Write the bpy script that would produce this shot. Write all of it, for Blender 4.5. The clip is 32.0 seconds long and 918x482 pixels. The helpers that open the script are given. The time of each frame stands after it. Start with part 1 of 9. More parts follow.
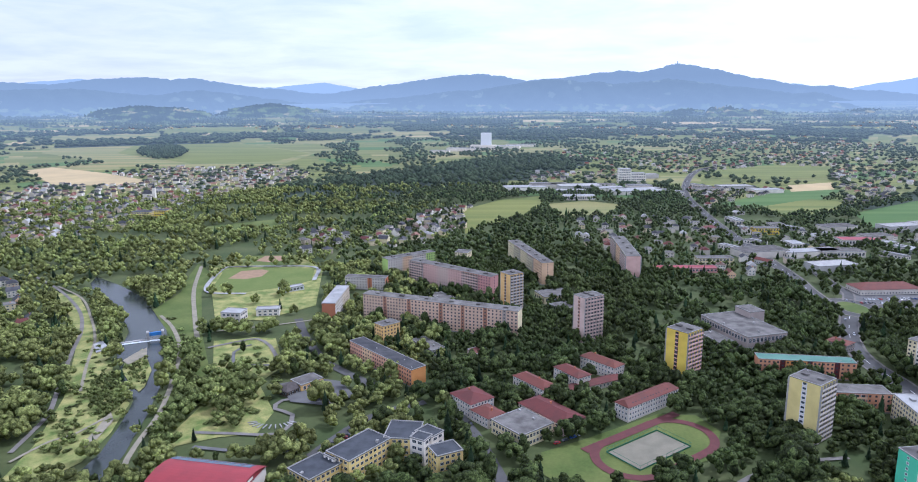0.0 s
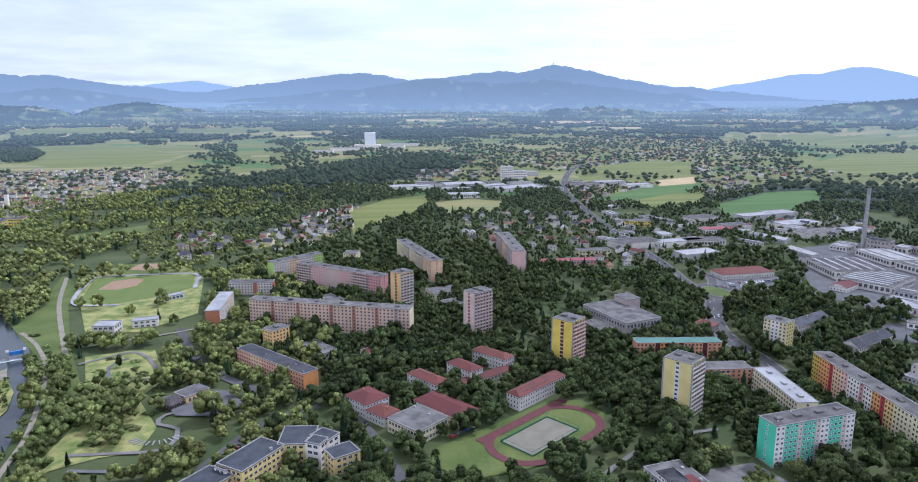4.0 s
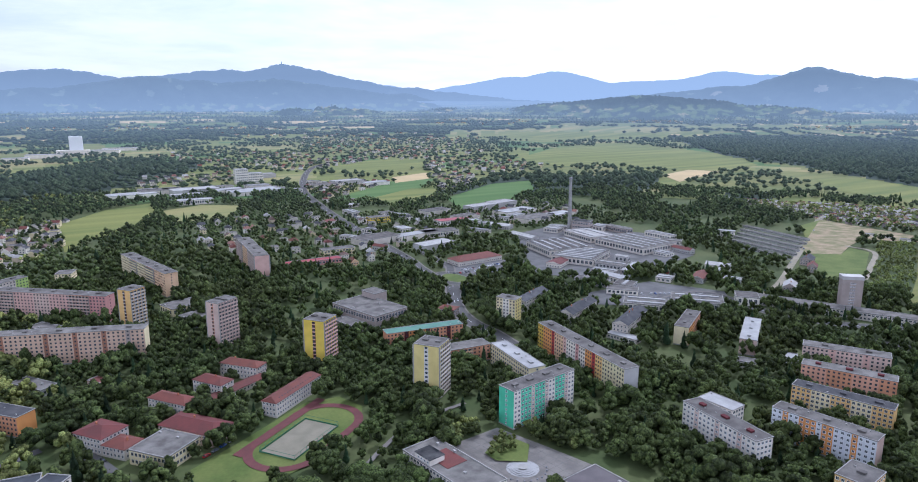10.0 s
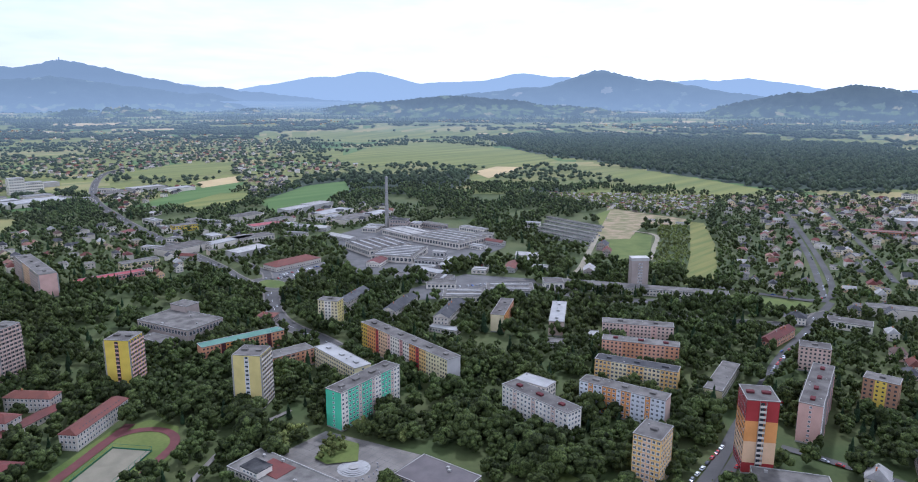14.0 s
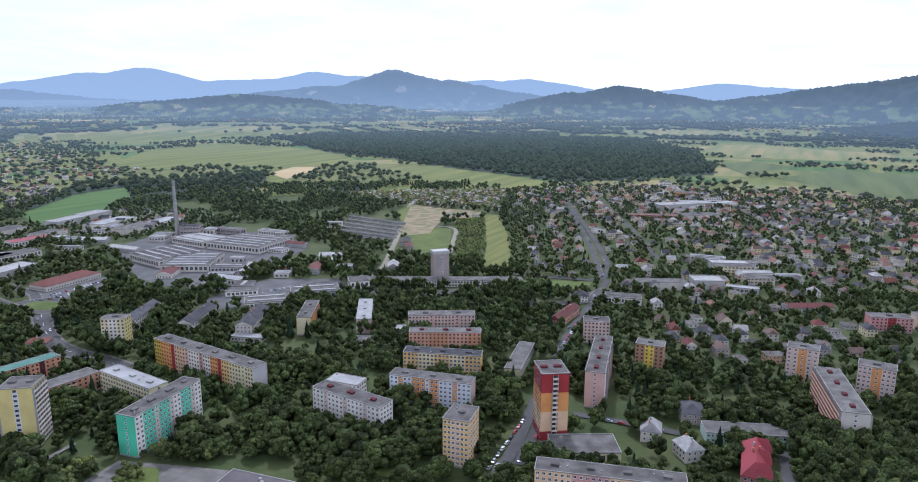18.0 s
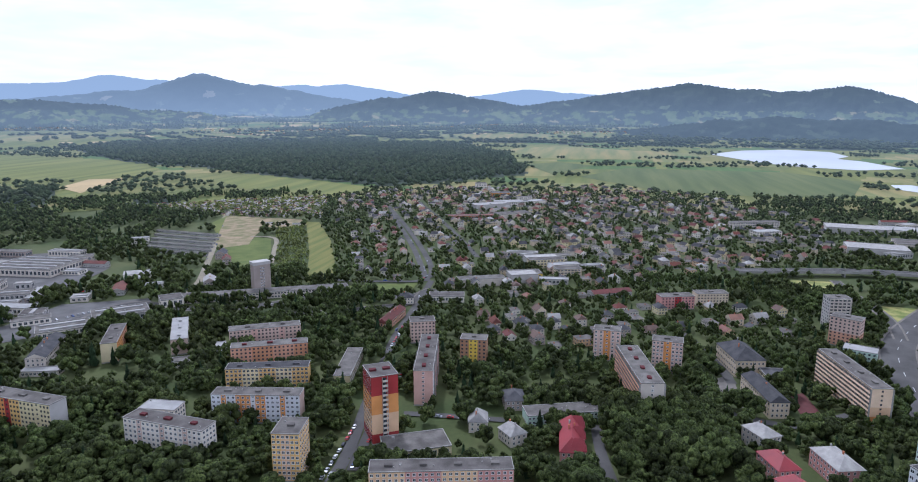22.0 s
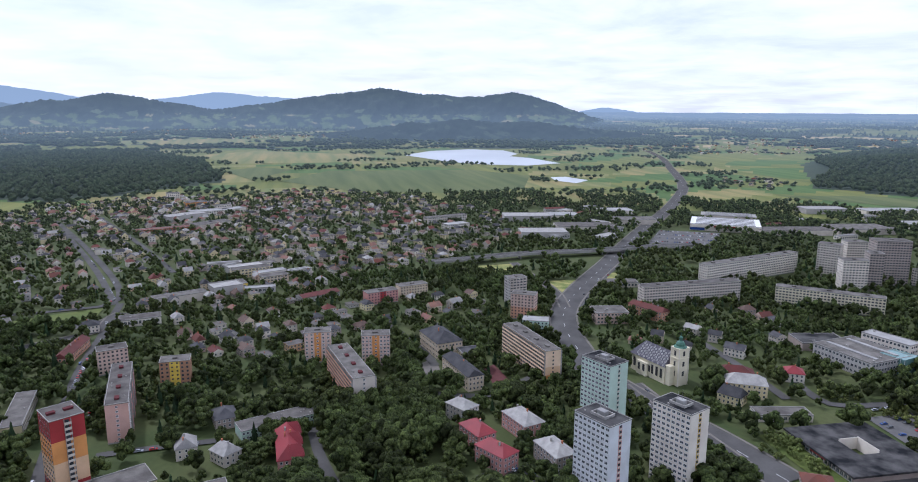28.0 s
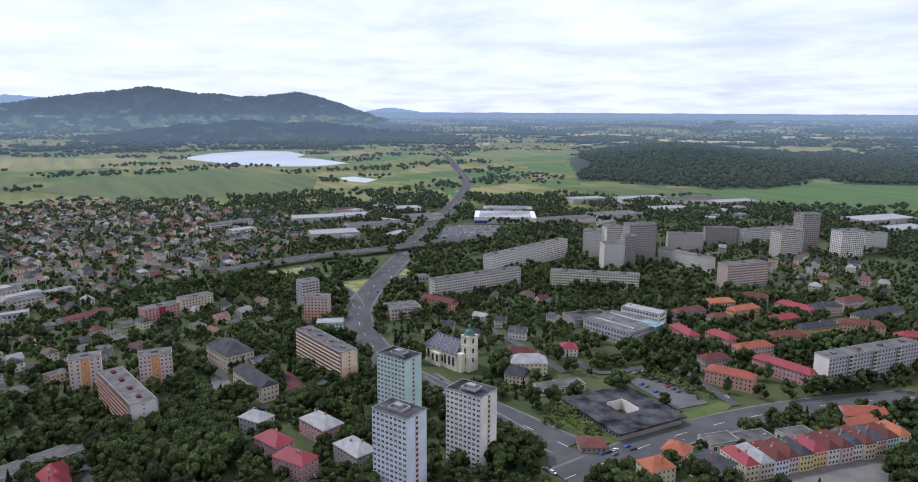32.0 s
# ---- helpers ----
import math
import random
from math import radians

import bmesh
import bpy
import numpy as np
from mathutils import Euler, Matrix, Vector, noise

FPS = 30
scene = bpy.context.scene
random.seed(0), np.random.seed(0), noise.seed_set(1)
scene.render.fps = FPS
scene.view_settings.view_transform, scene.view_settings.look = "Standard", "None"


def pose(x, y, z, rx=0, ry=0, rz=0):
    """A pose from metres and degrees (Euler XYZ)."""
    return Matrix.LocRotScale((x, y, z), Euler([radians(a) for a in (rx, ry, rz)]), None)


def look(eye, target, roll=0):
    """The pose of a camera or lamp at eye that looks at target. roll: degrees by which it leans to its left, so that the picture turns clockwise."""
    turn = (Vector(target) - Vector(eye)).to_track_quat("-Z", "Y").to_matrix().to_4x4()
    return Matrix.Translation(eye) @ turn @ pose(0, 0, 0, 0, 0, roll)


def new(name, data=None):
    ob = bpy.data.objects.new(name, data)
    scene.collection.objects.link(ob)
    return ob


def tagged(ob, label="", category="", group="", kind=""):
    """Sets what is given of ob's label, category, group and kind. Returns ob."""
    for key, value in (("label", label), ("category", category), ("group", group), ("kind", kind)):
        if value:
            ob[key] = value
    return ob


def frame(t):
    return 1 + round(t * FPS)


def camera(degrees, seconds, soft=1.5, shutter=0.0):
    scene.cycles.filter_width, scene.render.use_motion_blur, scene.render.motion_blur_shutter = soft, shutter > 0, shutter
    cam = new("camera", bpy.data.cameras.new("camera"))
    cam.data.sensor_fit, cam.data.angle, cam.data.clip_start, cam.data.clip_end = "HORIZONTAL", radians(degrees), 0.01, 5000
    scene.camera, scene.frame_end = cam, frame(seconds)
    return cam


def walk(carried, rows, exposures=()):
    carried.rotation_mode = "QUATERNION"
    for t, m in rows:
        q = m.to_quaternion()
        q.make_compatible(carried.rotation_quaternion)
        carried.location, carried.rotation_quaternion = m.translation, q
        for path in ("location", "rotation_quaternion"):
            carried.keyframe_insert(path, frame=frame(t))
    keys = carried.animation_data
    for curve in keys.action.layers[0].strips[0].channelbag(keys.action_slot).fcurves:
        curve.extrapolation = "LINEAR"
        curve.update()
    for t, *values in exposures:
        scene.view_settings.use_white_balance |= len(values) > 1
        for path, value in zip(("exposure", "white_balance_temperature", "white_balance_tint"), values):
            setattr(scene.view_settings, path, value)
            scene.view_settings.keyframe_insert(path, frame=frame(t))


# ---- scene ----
# the drone hovers over the town, drifts a little and turns to its right
cam = camera(68.0, 32.0, soft=1.0)
EYE, DRIFT = 188.0, (-17.5, -21.6, 0.6)
ROWS = [
    (0.0, 0.00, -11.73, 0.32),
    (0.5, -0.96, -11.73, 0.28),
    (1.0, -2.12, -11.75, 0.26),
    (1.5, -3.12, -11.78, 0.23),
    (2.0, -4.30, -11.80, 0.20),
    (2.5, -5.36, -11.81, 0.16),
    (3.0, -6.80, -11.81, 0.15),
    (3.5, -8.24, -11.81, 0.15),
    (5.5, -14.46, -11.81, 0.11),
    (6.0, -16.24, -11.80, 0.11),
    (6.5, -17.91, -11.83, 0.09),
    (7.0, -20.15, -11.88, 0.09),
    (7.5, -22.78, -11.89, 0.12),
    (8.0, -25.43, -11.91, 0.06),
    (8.5, -27.91, -11.92, 0.03),
    (9.0, -29.12, -11.89, 0.05),
    (9.5, -30.27, -11.88, 0.04),
    (10.0, -31.53, -11.85, -0.00),
    (10.5, -33.24, -11.84, -0.01),
    (11.0, -35.07, -11.84, -0.05),
    (11.5, -36.94, -11.83, -0.05),
    (12.0, -38.81, -11.83, -0.02),
    (12.5, -40.66, -11.82, -0.03),
    (13.0, -42.64, -11.83, -0.02),
    (13.5, -44.86, -11.83, -0.00),
    (14.0, -47.00, -11.82, -0.10),
    (14.5, -49.09, -11.82, -0.11),
    (16.5, -57.22, -11.86, -0.13),
    (17.0, -59.41, -11.90, -0.13),
    (17.5, -61.59, -11.91, -0.15),
    (18.0, -63.72, -11.87, -0.22),
    (18.5, -65.83, -11.82, -0.18),
    (19.0, -67.89, -11.73, -0.23),
    (19.5, -69.98, -11.67, -0.26),
    (20.0, -72.06, -11.61, -0.24),
    (20.5, -73.70, -11.56, -0.23),
    (21.0, -75.28, -11.48, -0.18),
    (21.5, -76.98, -11.44, -0.21),
    (22.0, -78.69, -11.40, -0.14),
    (22.5, -80.46, -11.33, -0.20),
    (23.0, -82.28, -11.30, -0.21),
    (23.5, -84.15, -11.24, -0.19),
    (24.0, -85.97, -11.22, -0.30),
    (24.5, -88.08, -11.18, -0.27),
    (25.0, -90.25, -11.16, -0.30),
    (25.5, -92.46, -11.15, -0.29),
    (27.5, -100.98, -11.06, -0.31),
    (28.0, -103.33, -11.02, -0.24),
    (28.5, -105.72, -11.02, -0.21),
    (29.0, -108.05, -10.99, -0.20),
    (29.5, -110.17, -10.97, -0.20),
    (30.0, -112.69, -10.97, -0.27),
    (30.5, -114.84, -10.96, -0.23),
    (31.0, -117.31, -10.95, -0.14),
    (31.5, -119.06, -10.95, -0.21),
    (32.0, -120.86, -10.95, -0.24),
]
EXPOSURES = [(0.0, 0.07, 5050, 21), (3.0, 0.03, 5060, 21), (9.0, -0.04, 5100, 20), (20.0, -0.18, 5190, 19), (32.0, -0.40, 5360, 20)]
walk(cam, [(t, pose(DRIFT[0] * t / 32, DRIFT[1] * t / 32, EYE + DRIFT[2] * t / 32, 90 + pitch, roll, yaw)) for t, yaw, pitch, roll in ROWS], EXPOSURES)

# ---- sky, sun ----
SUN_AZ, SUN_EL = -58.0, 52.0          # compass angle from +y towards +x is negative here, as in the rows
world = bpy.data.worlds.new("sky")
scene.world = world
world.use_nodes = True
wn, wl = world.node_tree.nodes, world.node_tree.links
wn.clear()
w_out = wn.new("ShaderNodeOutputWorld")
w_sky = wn.new("ShaderNodeTexSky")
w_sky.sky_type, w_sky.sun_disc = "NISHITA", False
w_sky.sun_elevation, w_sky.sun_rotation = radians(SUN_EL), radians(-SUN_AZ)
w_bg = wn.new("ShaderNodeBackground")
w_bg.inputs["Strength"].default_value = 0.12
wl.new(w_sky.outputs[0], w_bg.inputs["Color"])
w_tc = wn.new("ShaderNodeTexCoord")
w_sep = wn.new("ShaderNodeSeparateXYZ")
wl.new(w_tc.outputs["Generated"], w_sep.inputs[0])
# cloud sheet: the direction is laid onto a flat ceiling of cloud
w_z = wn.new("ShaderNodeMath"); w_z.operation = "ADD"; w_z.inputs[1].default_value = 0.10
wl.new(w_sep.outputs["Z"], w_z.inputs[0])
w_zc = wn.new("ShaderNodeMath"); w_zc.operation = "MAXIMUM"; w_zc.inputs[1].default_value = 0.10
wl.new(w_z.outputs[0], w_zc.inputs[0])
w_dx = wn.new("ShaderNodeMath"); w_dx.operation = "DIVIDE"
w_dy = wn.new("ShaderNodeMath"); w_dy.operation = "DIVIDE"
wl.new(w_sep.outputs["X"], w_dx.inputs[0]); wl.new(w_zc.outputs[0], w_dx.inputs[1])
wl.new(w_sep.outputs["Y"], w_dy.inputs[0]); wl.new(w_zc.outputs[0], w_dy.inputs[1])
w_cmb = wn.new("ShaderNodeCombineXYZ")
wl.new(w_dx.outputs[0], w_cmb.inputs[0]); wl.new(w_dy.outputs[0], w_cmb.inputs[1])
w_n1 = wn.new("ShaderNodeTexNoise")
w_n1.inputs["Scale"].default_value, w_n1.inputs["Detail"].default_value, w_n1.inputs["Roughness"].default_value = 1.1, 8.0, 0.6
w_n1.inputs["Distortion"].default_value = 0.3
wl.new(w_cmb.outputs[0], w_n1.inputs["Vector"])
w_r1 = wn.new("ShaderNodeValToRGB")          # cover: 0 open sky, 1 cloud
w_r1.color_ramp.elements[0].position, w_r1.color_ramp.elements[1].position = 0.34, 0.60
w_r1.color_ramp.elements[0].color = (0.66, 0.66, 0.66, 1)
wl.new(w_n1.outputs["Fac"], w_r1.inputs[0])
w_n2 = wn.new("ShaderNodeTexNoise")          # grey undersides
w_n2.inputs["Scale"].default_value, w_n2.inputs["Detail"].default_value = 1.6, 5.0
wl.new(w_cmb.outputs[0], w_n2.inputs["Vector"])
w_r2 = wn.new("ShaderNodeValToRGB")
w_r2.color_ramp.elements[0].position, w_r2.color_ramp.elements[1].position = 0.30, 0.55
w_r2.color_ramp.elements[0].color, w_r2.color_ramp.elements[1].color = (0.915, 0.930, 0.945, 1), (0.995, 0.995, 0.99, 1)
wl.new(w_n2.outputs["Fac"], w_r2.inputs[0])
w_cl = wn.new("ShaderNodeBackground")
# the clouds opposite the sun are lit from the front and brighter
w_dot = wn.new("ShaderNodeVectorMath"); w_dot.operation = "DOT_PRODUCT"
w_dot.inputs[1].default_value = (math.sin(radians(-SUN_AZ)), math.cos(radians(-SUN_AZ)), 0.0)
wl.new(w_tc.outputs["Generated"], w_dot.inputs[0])
w_str = wn.new("ShaderNodeMapRange")
w_str.inputs["From Min"].default_value, w_str.inputs["From Max"].default_value = -1.0, 0.0
w_str.inputs["To Min"].default_value, w_str.inputs["To Max"].default_value = 0.6, 0.0
wl.new(w_dot.outputs["Value"], w_str.inputs["Value"])
w_dot2 = wn.new("ShaderNodeVectorMath"); w_dot2.operation = "DOT_PRODUCT"
w_dot2.inputs[1].default_value = (math.sin(radians(100)), math.cos(radians(100)), 0.0)
wl.new(w_tc.outputs["Generated"], w_dot2.inputs[0])
w_str2 = wn.new("ShaderNodeMapRange")          # the cloud thins towards the south
w_str2.inputs["From Min"].default_value, w_str2.inputs["From Max"].default_value = -0.6, 0.85
w_str2.inputs["To Min"].default_value, w_str2.inputs["To Max"].default_value = 0.90, 1.42
wl.new(w_dot2.outputs["Value"], w_str2.inputs["Value"])
w_sum = wn.new("ShaderNodeMath"); w_sum.operation = "ADD"
wl.new(w_str.outputs[0], w_sum.inputs[0]); wl.new(w_str2.outputs[0], w_sum.inputs[1])
wl.new(w_sum.outputs[0], w_cl.inputs["Strength"])
wl.new(w_r2.outputs[0], w_cl.inputs["Color"])
w_mix = wn.new("ShaderNodeMixShader")
wl.new(w_r1.outputs[0], w_mix.inputs[0]); wl.new(w_bg.outputs[0], w_mix.inputs[1]); wl.new(w_cl.outputs[0], w_mix.inputs[2])
wl.new(w_mix.outputs[0], w_out.inputs["Surface"])

sun = new("sun", bpy.data.lights.new("sun", "SUN"))
sun.data.energy, sun.data.angle, sun.data.color = 2.8, radians(5), (1.0, 0.95, 0.87)
sa, se = radians(SUN_AZ), radians(SUN_EL)
sun.matrix_world = look((-math.sin(sa) * math.cos(se) * 500, math.cos(sa) * math.cos(se) * 500, math.sin(se) * 500), (0, 0, 0))

# ---- materials ----
MATS = {}
# haze colour that hazed() mixes into far materials as emission
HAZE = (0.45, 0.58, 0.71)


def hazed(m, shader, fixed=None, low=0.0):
    """Distance haze painted into a material as blue emission: more with the way (or fixed for a range), most near the
    ground.
    """
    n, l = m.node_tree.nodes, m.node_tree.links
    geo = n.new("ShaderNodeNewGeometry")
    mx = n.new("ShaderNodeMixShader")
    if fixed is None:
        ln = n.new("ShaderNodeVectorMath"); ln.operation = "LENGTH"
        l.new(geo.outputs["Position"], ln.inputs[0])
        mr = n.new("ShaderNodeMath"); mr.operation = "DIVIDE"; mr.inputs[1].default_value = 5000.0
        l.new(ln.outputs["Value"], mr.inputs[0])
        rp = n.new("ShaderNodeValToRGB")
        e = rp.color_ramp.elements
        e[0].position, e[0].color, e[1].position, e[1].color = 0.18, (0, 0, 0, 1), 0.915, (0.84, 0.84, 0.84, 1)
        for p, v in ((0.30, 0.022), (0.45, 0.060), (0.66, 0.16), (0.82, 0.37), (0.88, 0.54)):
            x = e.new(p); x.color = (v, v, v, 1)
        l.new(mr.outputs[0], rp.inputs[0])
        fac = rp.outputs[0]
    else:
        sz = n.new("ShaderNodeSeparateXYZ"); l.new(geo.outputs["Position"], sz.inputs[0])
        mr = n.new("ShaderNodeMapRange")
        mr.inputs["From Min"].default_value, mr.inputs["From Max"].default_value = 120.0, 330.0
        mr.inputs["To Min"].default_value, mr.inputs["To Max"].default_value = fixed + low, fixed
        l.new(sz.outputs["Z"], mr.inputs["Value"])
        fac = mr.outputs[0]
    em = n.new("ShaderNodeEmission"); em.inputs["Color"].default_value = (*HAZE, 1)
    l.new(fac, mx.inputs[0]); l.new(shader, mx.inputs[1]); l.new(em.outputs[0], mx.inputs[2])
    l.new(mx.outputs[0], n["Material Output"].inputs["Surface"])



def mat(key, c1, c2=None, scale=0.3, rough=0.85, fine=0.0, bump=0.0, vary=0.0, island=False, metal=0.0, spec=0.3, far=False, rows=None):
    """Two-tone noise surface: c1 to c2 at the size scale, a finer grain on top, and a spread of brightness from piece to piece."""
    if key in MATS:
        return MATS[key]
    m = bpy.data.materials.new(key)
    m.use_nodes = True
    nt = m.node_tree
    n, l = nt.nodes, nt.links
    bs = n["Principled BSDF"]
    bs.inputs["Roughness"].default_value, bs.inputs["Metallic"].default_value = rough, metal
    bs.inputs["Specular IOR Level"].default_value = spec
    c2 = c2 or tuple(v * 0.75 for v in c1)
    geo = n.new("ShaderNodeNewGeometry")
    tex = n.new("ShaderNodeTexNoise")
    tex.inputs["Scale"].default_value, tex.inputs["Detail"].default_value = scale, 6.0
    if rows is None:
        l.new(geo.outputs["Position"], tex.inputs["Vector"])
    else:                               # bands along the direction of ploughing
        mp = n.new("ShaderNodeMapping")
        mp.inputs["Rotation"].default_value, mp.inputs["Scale"].default_value = (0, 0, radians(rows)), (0.07, 1.0, 1.0)
        l.new(geo.outputs["Position"], mp.inputs["Vector"]); l.new(mp.outputs[0], tex.inputs["Vector"])
    ramp = n.new("ShaderNodeValToRGB")
    ramp.color_ramp.elements[0].position, ramp.color_ramp.elements[1].position = 0.35, 0.65
    ramp.color_ramp.elements[0].color, ramp.color_ramp.elements[1].color = (*c1, 1), (*c2, 1)
    l.new(tex.outputs["Fac"], ramp.inputs[0])
    col = ramp.outputs[0]
    if fine or vary:
        hsv = n.new("ShaderNodeHueSaturation")
        l.new(col, hsv.inputs["Color"])
        add = n.new("ShaderNodeMath"); add.operation = "ADD"; add.inputs[0].default_value = 1.0 - fine / 2 - vary / 2; add.inputs[1].default_value = 0
        val = add.outputs[0]
        if fine:
            t2 = n.new("ShaderNodeTexNoise")
            t2.inputs["Scale"].default_value, t2.inputs["Detail"].default_value = scale * 14, 4.0
            l.new(geo.outputs["Position"], t2.inputs["Vector"])
            k = n.new("ShaderNodeMath"); k.operation = "MULTIPLY_ADD"; k.inputs[1].default_value = fine
            l.new(t2.outputs["Fac"], k.inputs[0]); l.new(val, k.inputs[2]); val = k.outputs[0]
        if vary:
            if island:
                rnd = geo.outputs["Random Per Island"]
            else:
                rnd = n.new("ShaderNodeObjectInfo").outputs["Random"]
            k = n.new("ShaderNodeMath"); k.operation = "MULTIPLY_ADD"; k.inputs[1].default_value = vary
            l.new(rnd, k.inputs[0]); l.new(val, k.inputs[2]); val = k.outputs[0]
            hu = n.new("ShaderNodeMath"); hu.operation = "MULTIPLY_ADD"; hu.inputs[1].default_value = vary * 0.06; hu.inputs[2].default_value = 0.5 - vary * 0.03
            l.new(rnd, hu.inputs[0]); l.new(hu.outputs[0], hsv.inputs["Hue"])
        l.new(val, hsv.inputs["Value"])
        col = hsv.outputs[0]
    l.new(col, bs.inputs["Base Color"])
    # far surfaces get the distance haze painted in as emission
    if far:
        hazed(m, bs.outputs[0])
    if bump:
        bp = n.new("ShaderNodeBump")
        bp.inputs["Strength"].default_value, bp.inputs["Distance"].default_value = bump, 0.3
        t3 = n.new("ShaderNodeTexNoise"); t3.inputs["Scale"].default_value = scale * 8
        l.new(geo.outputs["Position"], t3.inputs["Vector"])
        l.new(t3.outputs["Fac"], bp.inputs["Height"]); l.new(bp.outputs[0], bs.inputs["Normal"])
    MATS[key] = m
    return m


def paint(key, r, g, b):
    """Render on a wall: weathered paint."""
    return mat("paint_" + key, (r, g, b), (r * 0.84, g * 0.83, b * 0.82), 0.12, 0.9, fine=0.16, bump=0.05, spec=0.12)


for k, c in dict(yellow=(0.72, 0.53, 0.09), paleyellow=(0.68, 0.56, 0.22), cream=(0.72, 0.62, 0.38), ochre=(0.72, 0.47, 0.18), orange=(0.68, 0.31, 0.10),
                 brick=(0.42, 0.17, 0.09), brown=(0.40, 0.23, 0.14), rust=(0.60, 0.30, 0.17), red=(0.36, 0.05, 0.05), pink=(0.66, 0.43, 0.36), palepink=(0.63, 0.47, 0.39),
                 rose=(0.56, 0.29, 0.26), white=(0.77, 0.71, 0.61), offwhite=(0.62, 0.56, 0.48), grey=(0.47, 0.45, 0.42), dgrey=(0.26, 0.26, 0.27), green=(0.13, 0.56, 0.34),
                 mint=(0.52, 0.66, 0.56), blue=(0.40, 0.48, 0.58), bluewhite=(0.66, 0.68, 0.70), beige=(0.62, 0.52, 0.38), peach=(0.72, 0.49, 0.30), apricot=(0.80, 0.61, 0.42), lime=(0.42, 0.56, 0.16),
                 maroon=(0.105, 0.030, 0.032), darkyel=(0.55, 0.38, 0.06), salmon=(0.66, 0.37, 0.25), taupe=(0.38, 0.32, 0.28), ivory=(0.76, 0.70, 0.52), clay=(0.60, 0.43, 0.31), stair=(0.34, 0.17, 0.11), lemon=(0.76, 0.58, 0.22), palebrown=(0.40, 0.35, 0.31)).items():
    paint(k, *c)
P = lambda k: MATS["paint_" + k]
M_flat = mat("roof_felt", (0.092, 0.085, 0.077), (0.170, 0.158, 0.143), 0.13, 0.95, fine=0.4, vary=0.3, spec=0.05)
M_flatwhite = mat("roof_coating_pale", (0.36, 0.355, 0.335), (0.255, 0.25, 0.24), 0.08, 0.85, fine=0.25, spec=0.1)
M_flatdark = mat("roof_felt_dark", (0.014, 0.015, 0.017), (0.098, 0.095, 0.091), 0.10, 0.85, fine=0.3, spec=0.06)
M_slatedark = mat("roof_slate_dark", (0.046, 0.049, 0.054), (0.068, 0.072, 0.078), 0.2, 0.7, fine=0.25, spec=0.12)
M_slate = mat("roof_slate_grey", (0.050, 0.050, 0.054), (0.085, 0.083, 0.083), 0.2, 0.8, fine=0.3, vary=0.4, spec=0.12)
M_tile = mat("roof_tile_red", (0.145, 0.044, 0.032), (0.105, 0.038, 0.029), 0.15, 0.8, fine=0.3, bump=0.2, vary=0.3)
M_tilebright = mat("roof_tile_orange", (0.38, 0.12, 0.055), (0.30, 0.10, 0.05), 0.2, 0.8, fine=0.3, bump=0.2, vary=0.3)
M_sheetred = mat("roof_sheet_red", (0.28, 0.040, 0.045), (0.22, 0.036, 0.040), 0.1, 0.6, fine=0.2)
M_sheetgreen = mat("roof_sheet_green", (0.115, 0.215, 0.165), (0.085, 0.170, 0.135), 0.1, 0.75, fine=0.3, spec=0.1)
M_tin = mat("roof_sheet_tin", (0.36, 0.345, 0.315), (0.25, 0.24, 0.225), 0.25, 0.7, fine=0.35, vary=0.25, spec=0.15)
M_conc = mat("concrete", (0.36, 0.345, 0.315), (0.27, 0.26, 0.24), 0.15, 0.92, fine=0.3, bump=0.1, spec=0.1)
M_frame = mat("window_frame_white", (0.75, 0.75, 0.74), (0.68, 0.68, 0.67), 1.0, 0.5)
M_glass = mat("window_glass_dark", (0.035, 0.042, 0.05), (0.07, 0.08, 0.09), 0.4, 0.08, vary=0.5, spec=0.6)
M_dark = mat("opening_dark", (0.03, 0.03, 0.032), (0.05, 0.05, 0.05), 0.5, 0.7)
M_asph = mat("asphalt", (0.084, 0.081, 0.077), (0.116, 0.112, 0.106), 0.05, 0.95, fine=0.25, spec=0.05)
M_asphd = mat("asphalt_parking", (0.105, 0.102, 0.098), (0.150, 0.146, 0.139), 0.06, 0.9, fine=0.25, spec=0.08)
M_pave = mat("paving_stone", (0.205, 0.188, 0.165), (0.150, 0.138, 0.122), 0.1, 0.95, fine=0.35, spec=0.05)
M_line = mat("road_paint_white", (0.70, 0.70, 0.68), (0.55, 0.55, 0.53), 0.5, 0.7)
M_path = mat("footpath_gravel", (0.275, 0.24, 0.175), (0.205, 0.185, 0.13), 0.2, 0.95, fine=0.3)
M_water = mat("river_water", (0.030, 0.036, 0.032), (0.042, 0.050, 0.044), 0.03, 0.22, bump=0.25, spec=0.35)
# the pale base colour stands in for sky reflected in the lake
M_lake = mat("lake_sky_paint", (0.43, 0.46, 0.48), (0.50, 0.53, 0.55), 0.004, 0.35, spec=0.6)
M_earth = mat("bare_earth", (0.30, 0.225, 0.140), (0.14, 0.140, 0.055), 0.06, 0.95, fine=0.4)
M_grass = mat("mown_grass", (0.072, 0.102, 0.020), (0.118, 0.140, 0.034), 0.04, 0.95, fine=0.5)
M_meadow = mat("dry_meadow", (0.315, 0.290, 0.100), (0.118, 0.160, 0.036), 0.10, 0.95, fine=0.8)
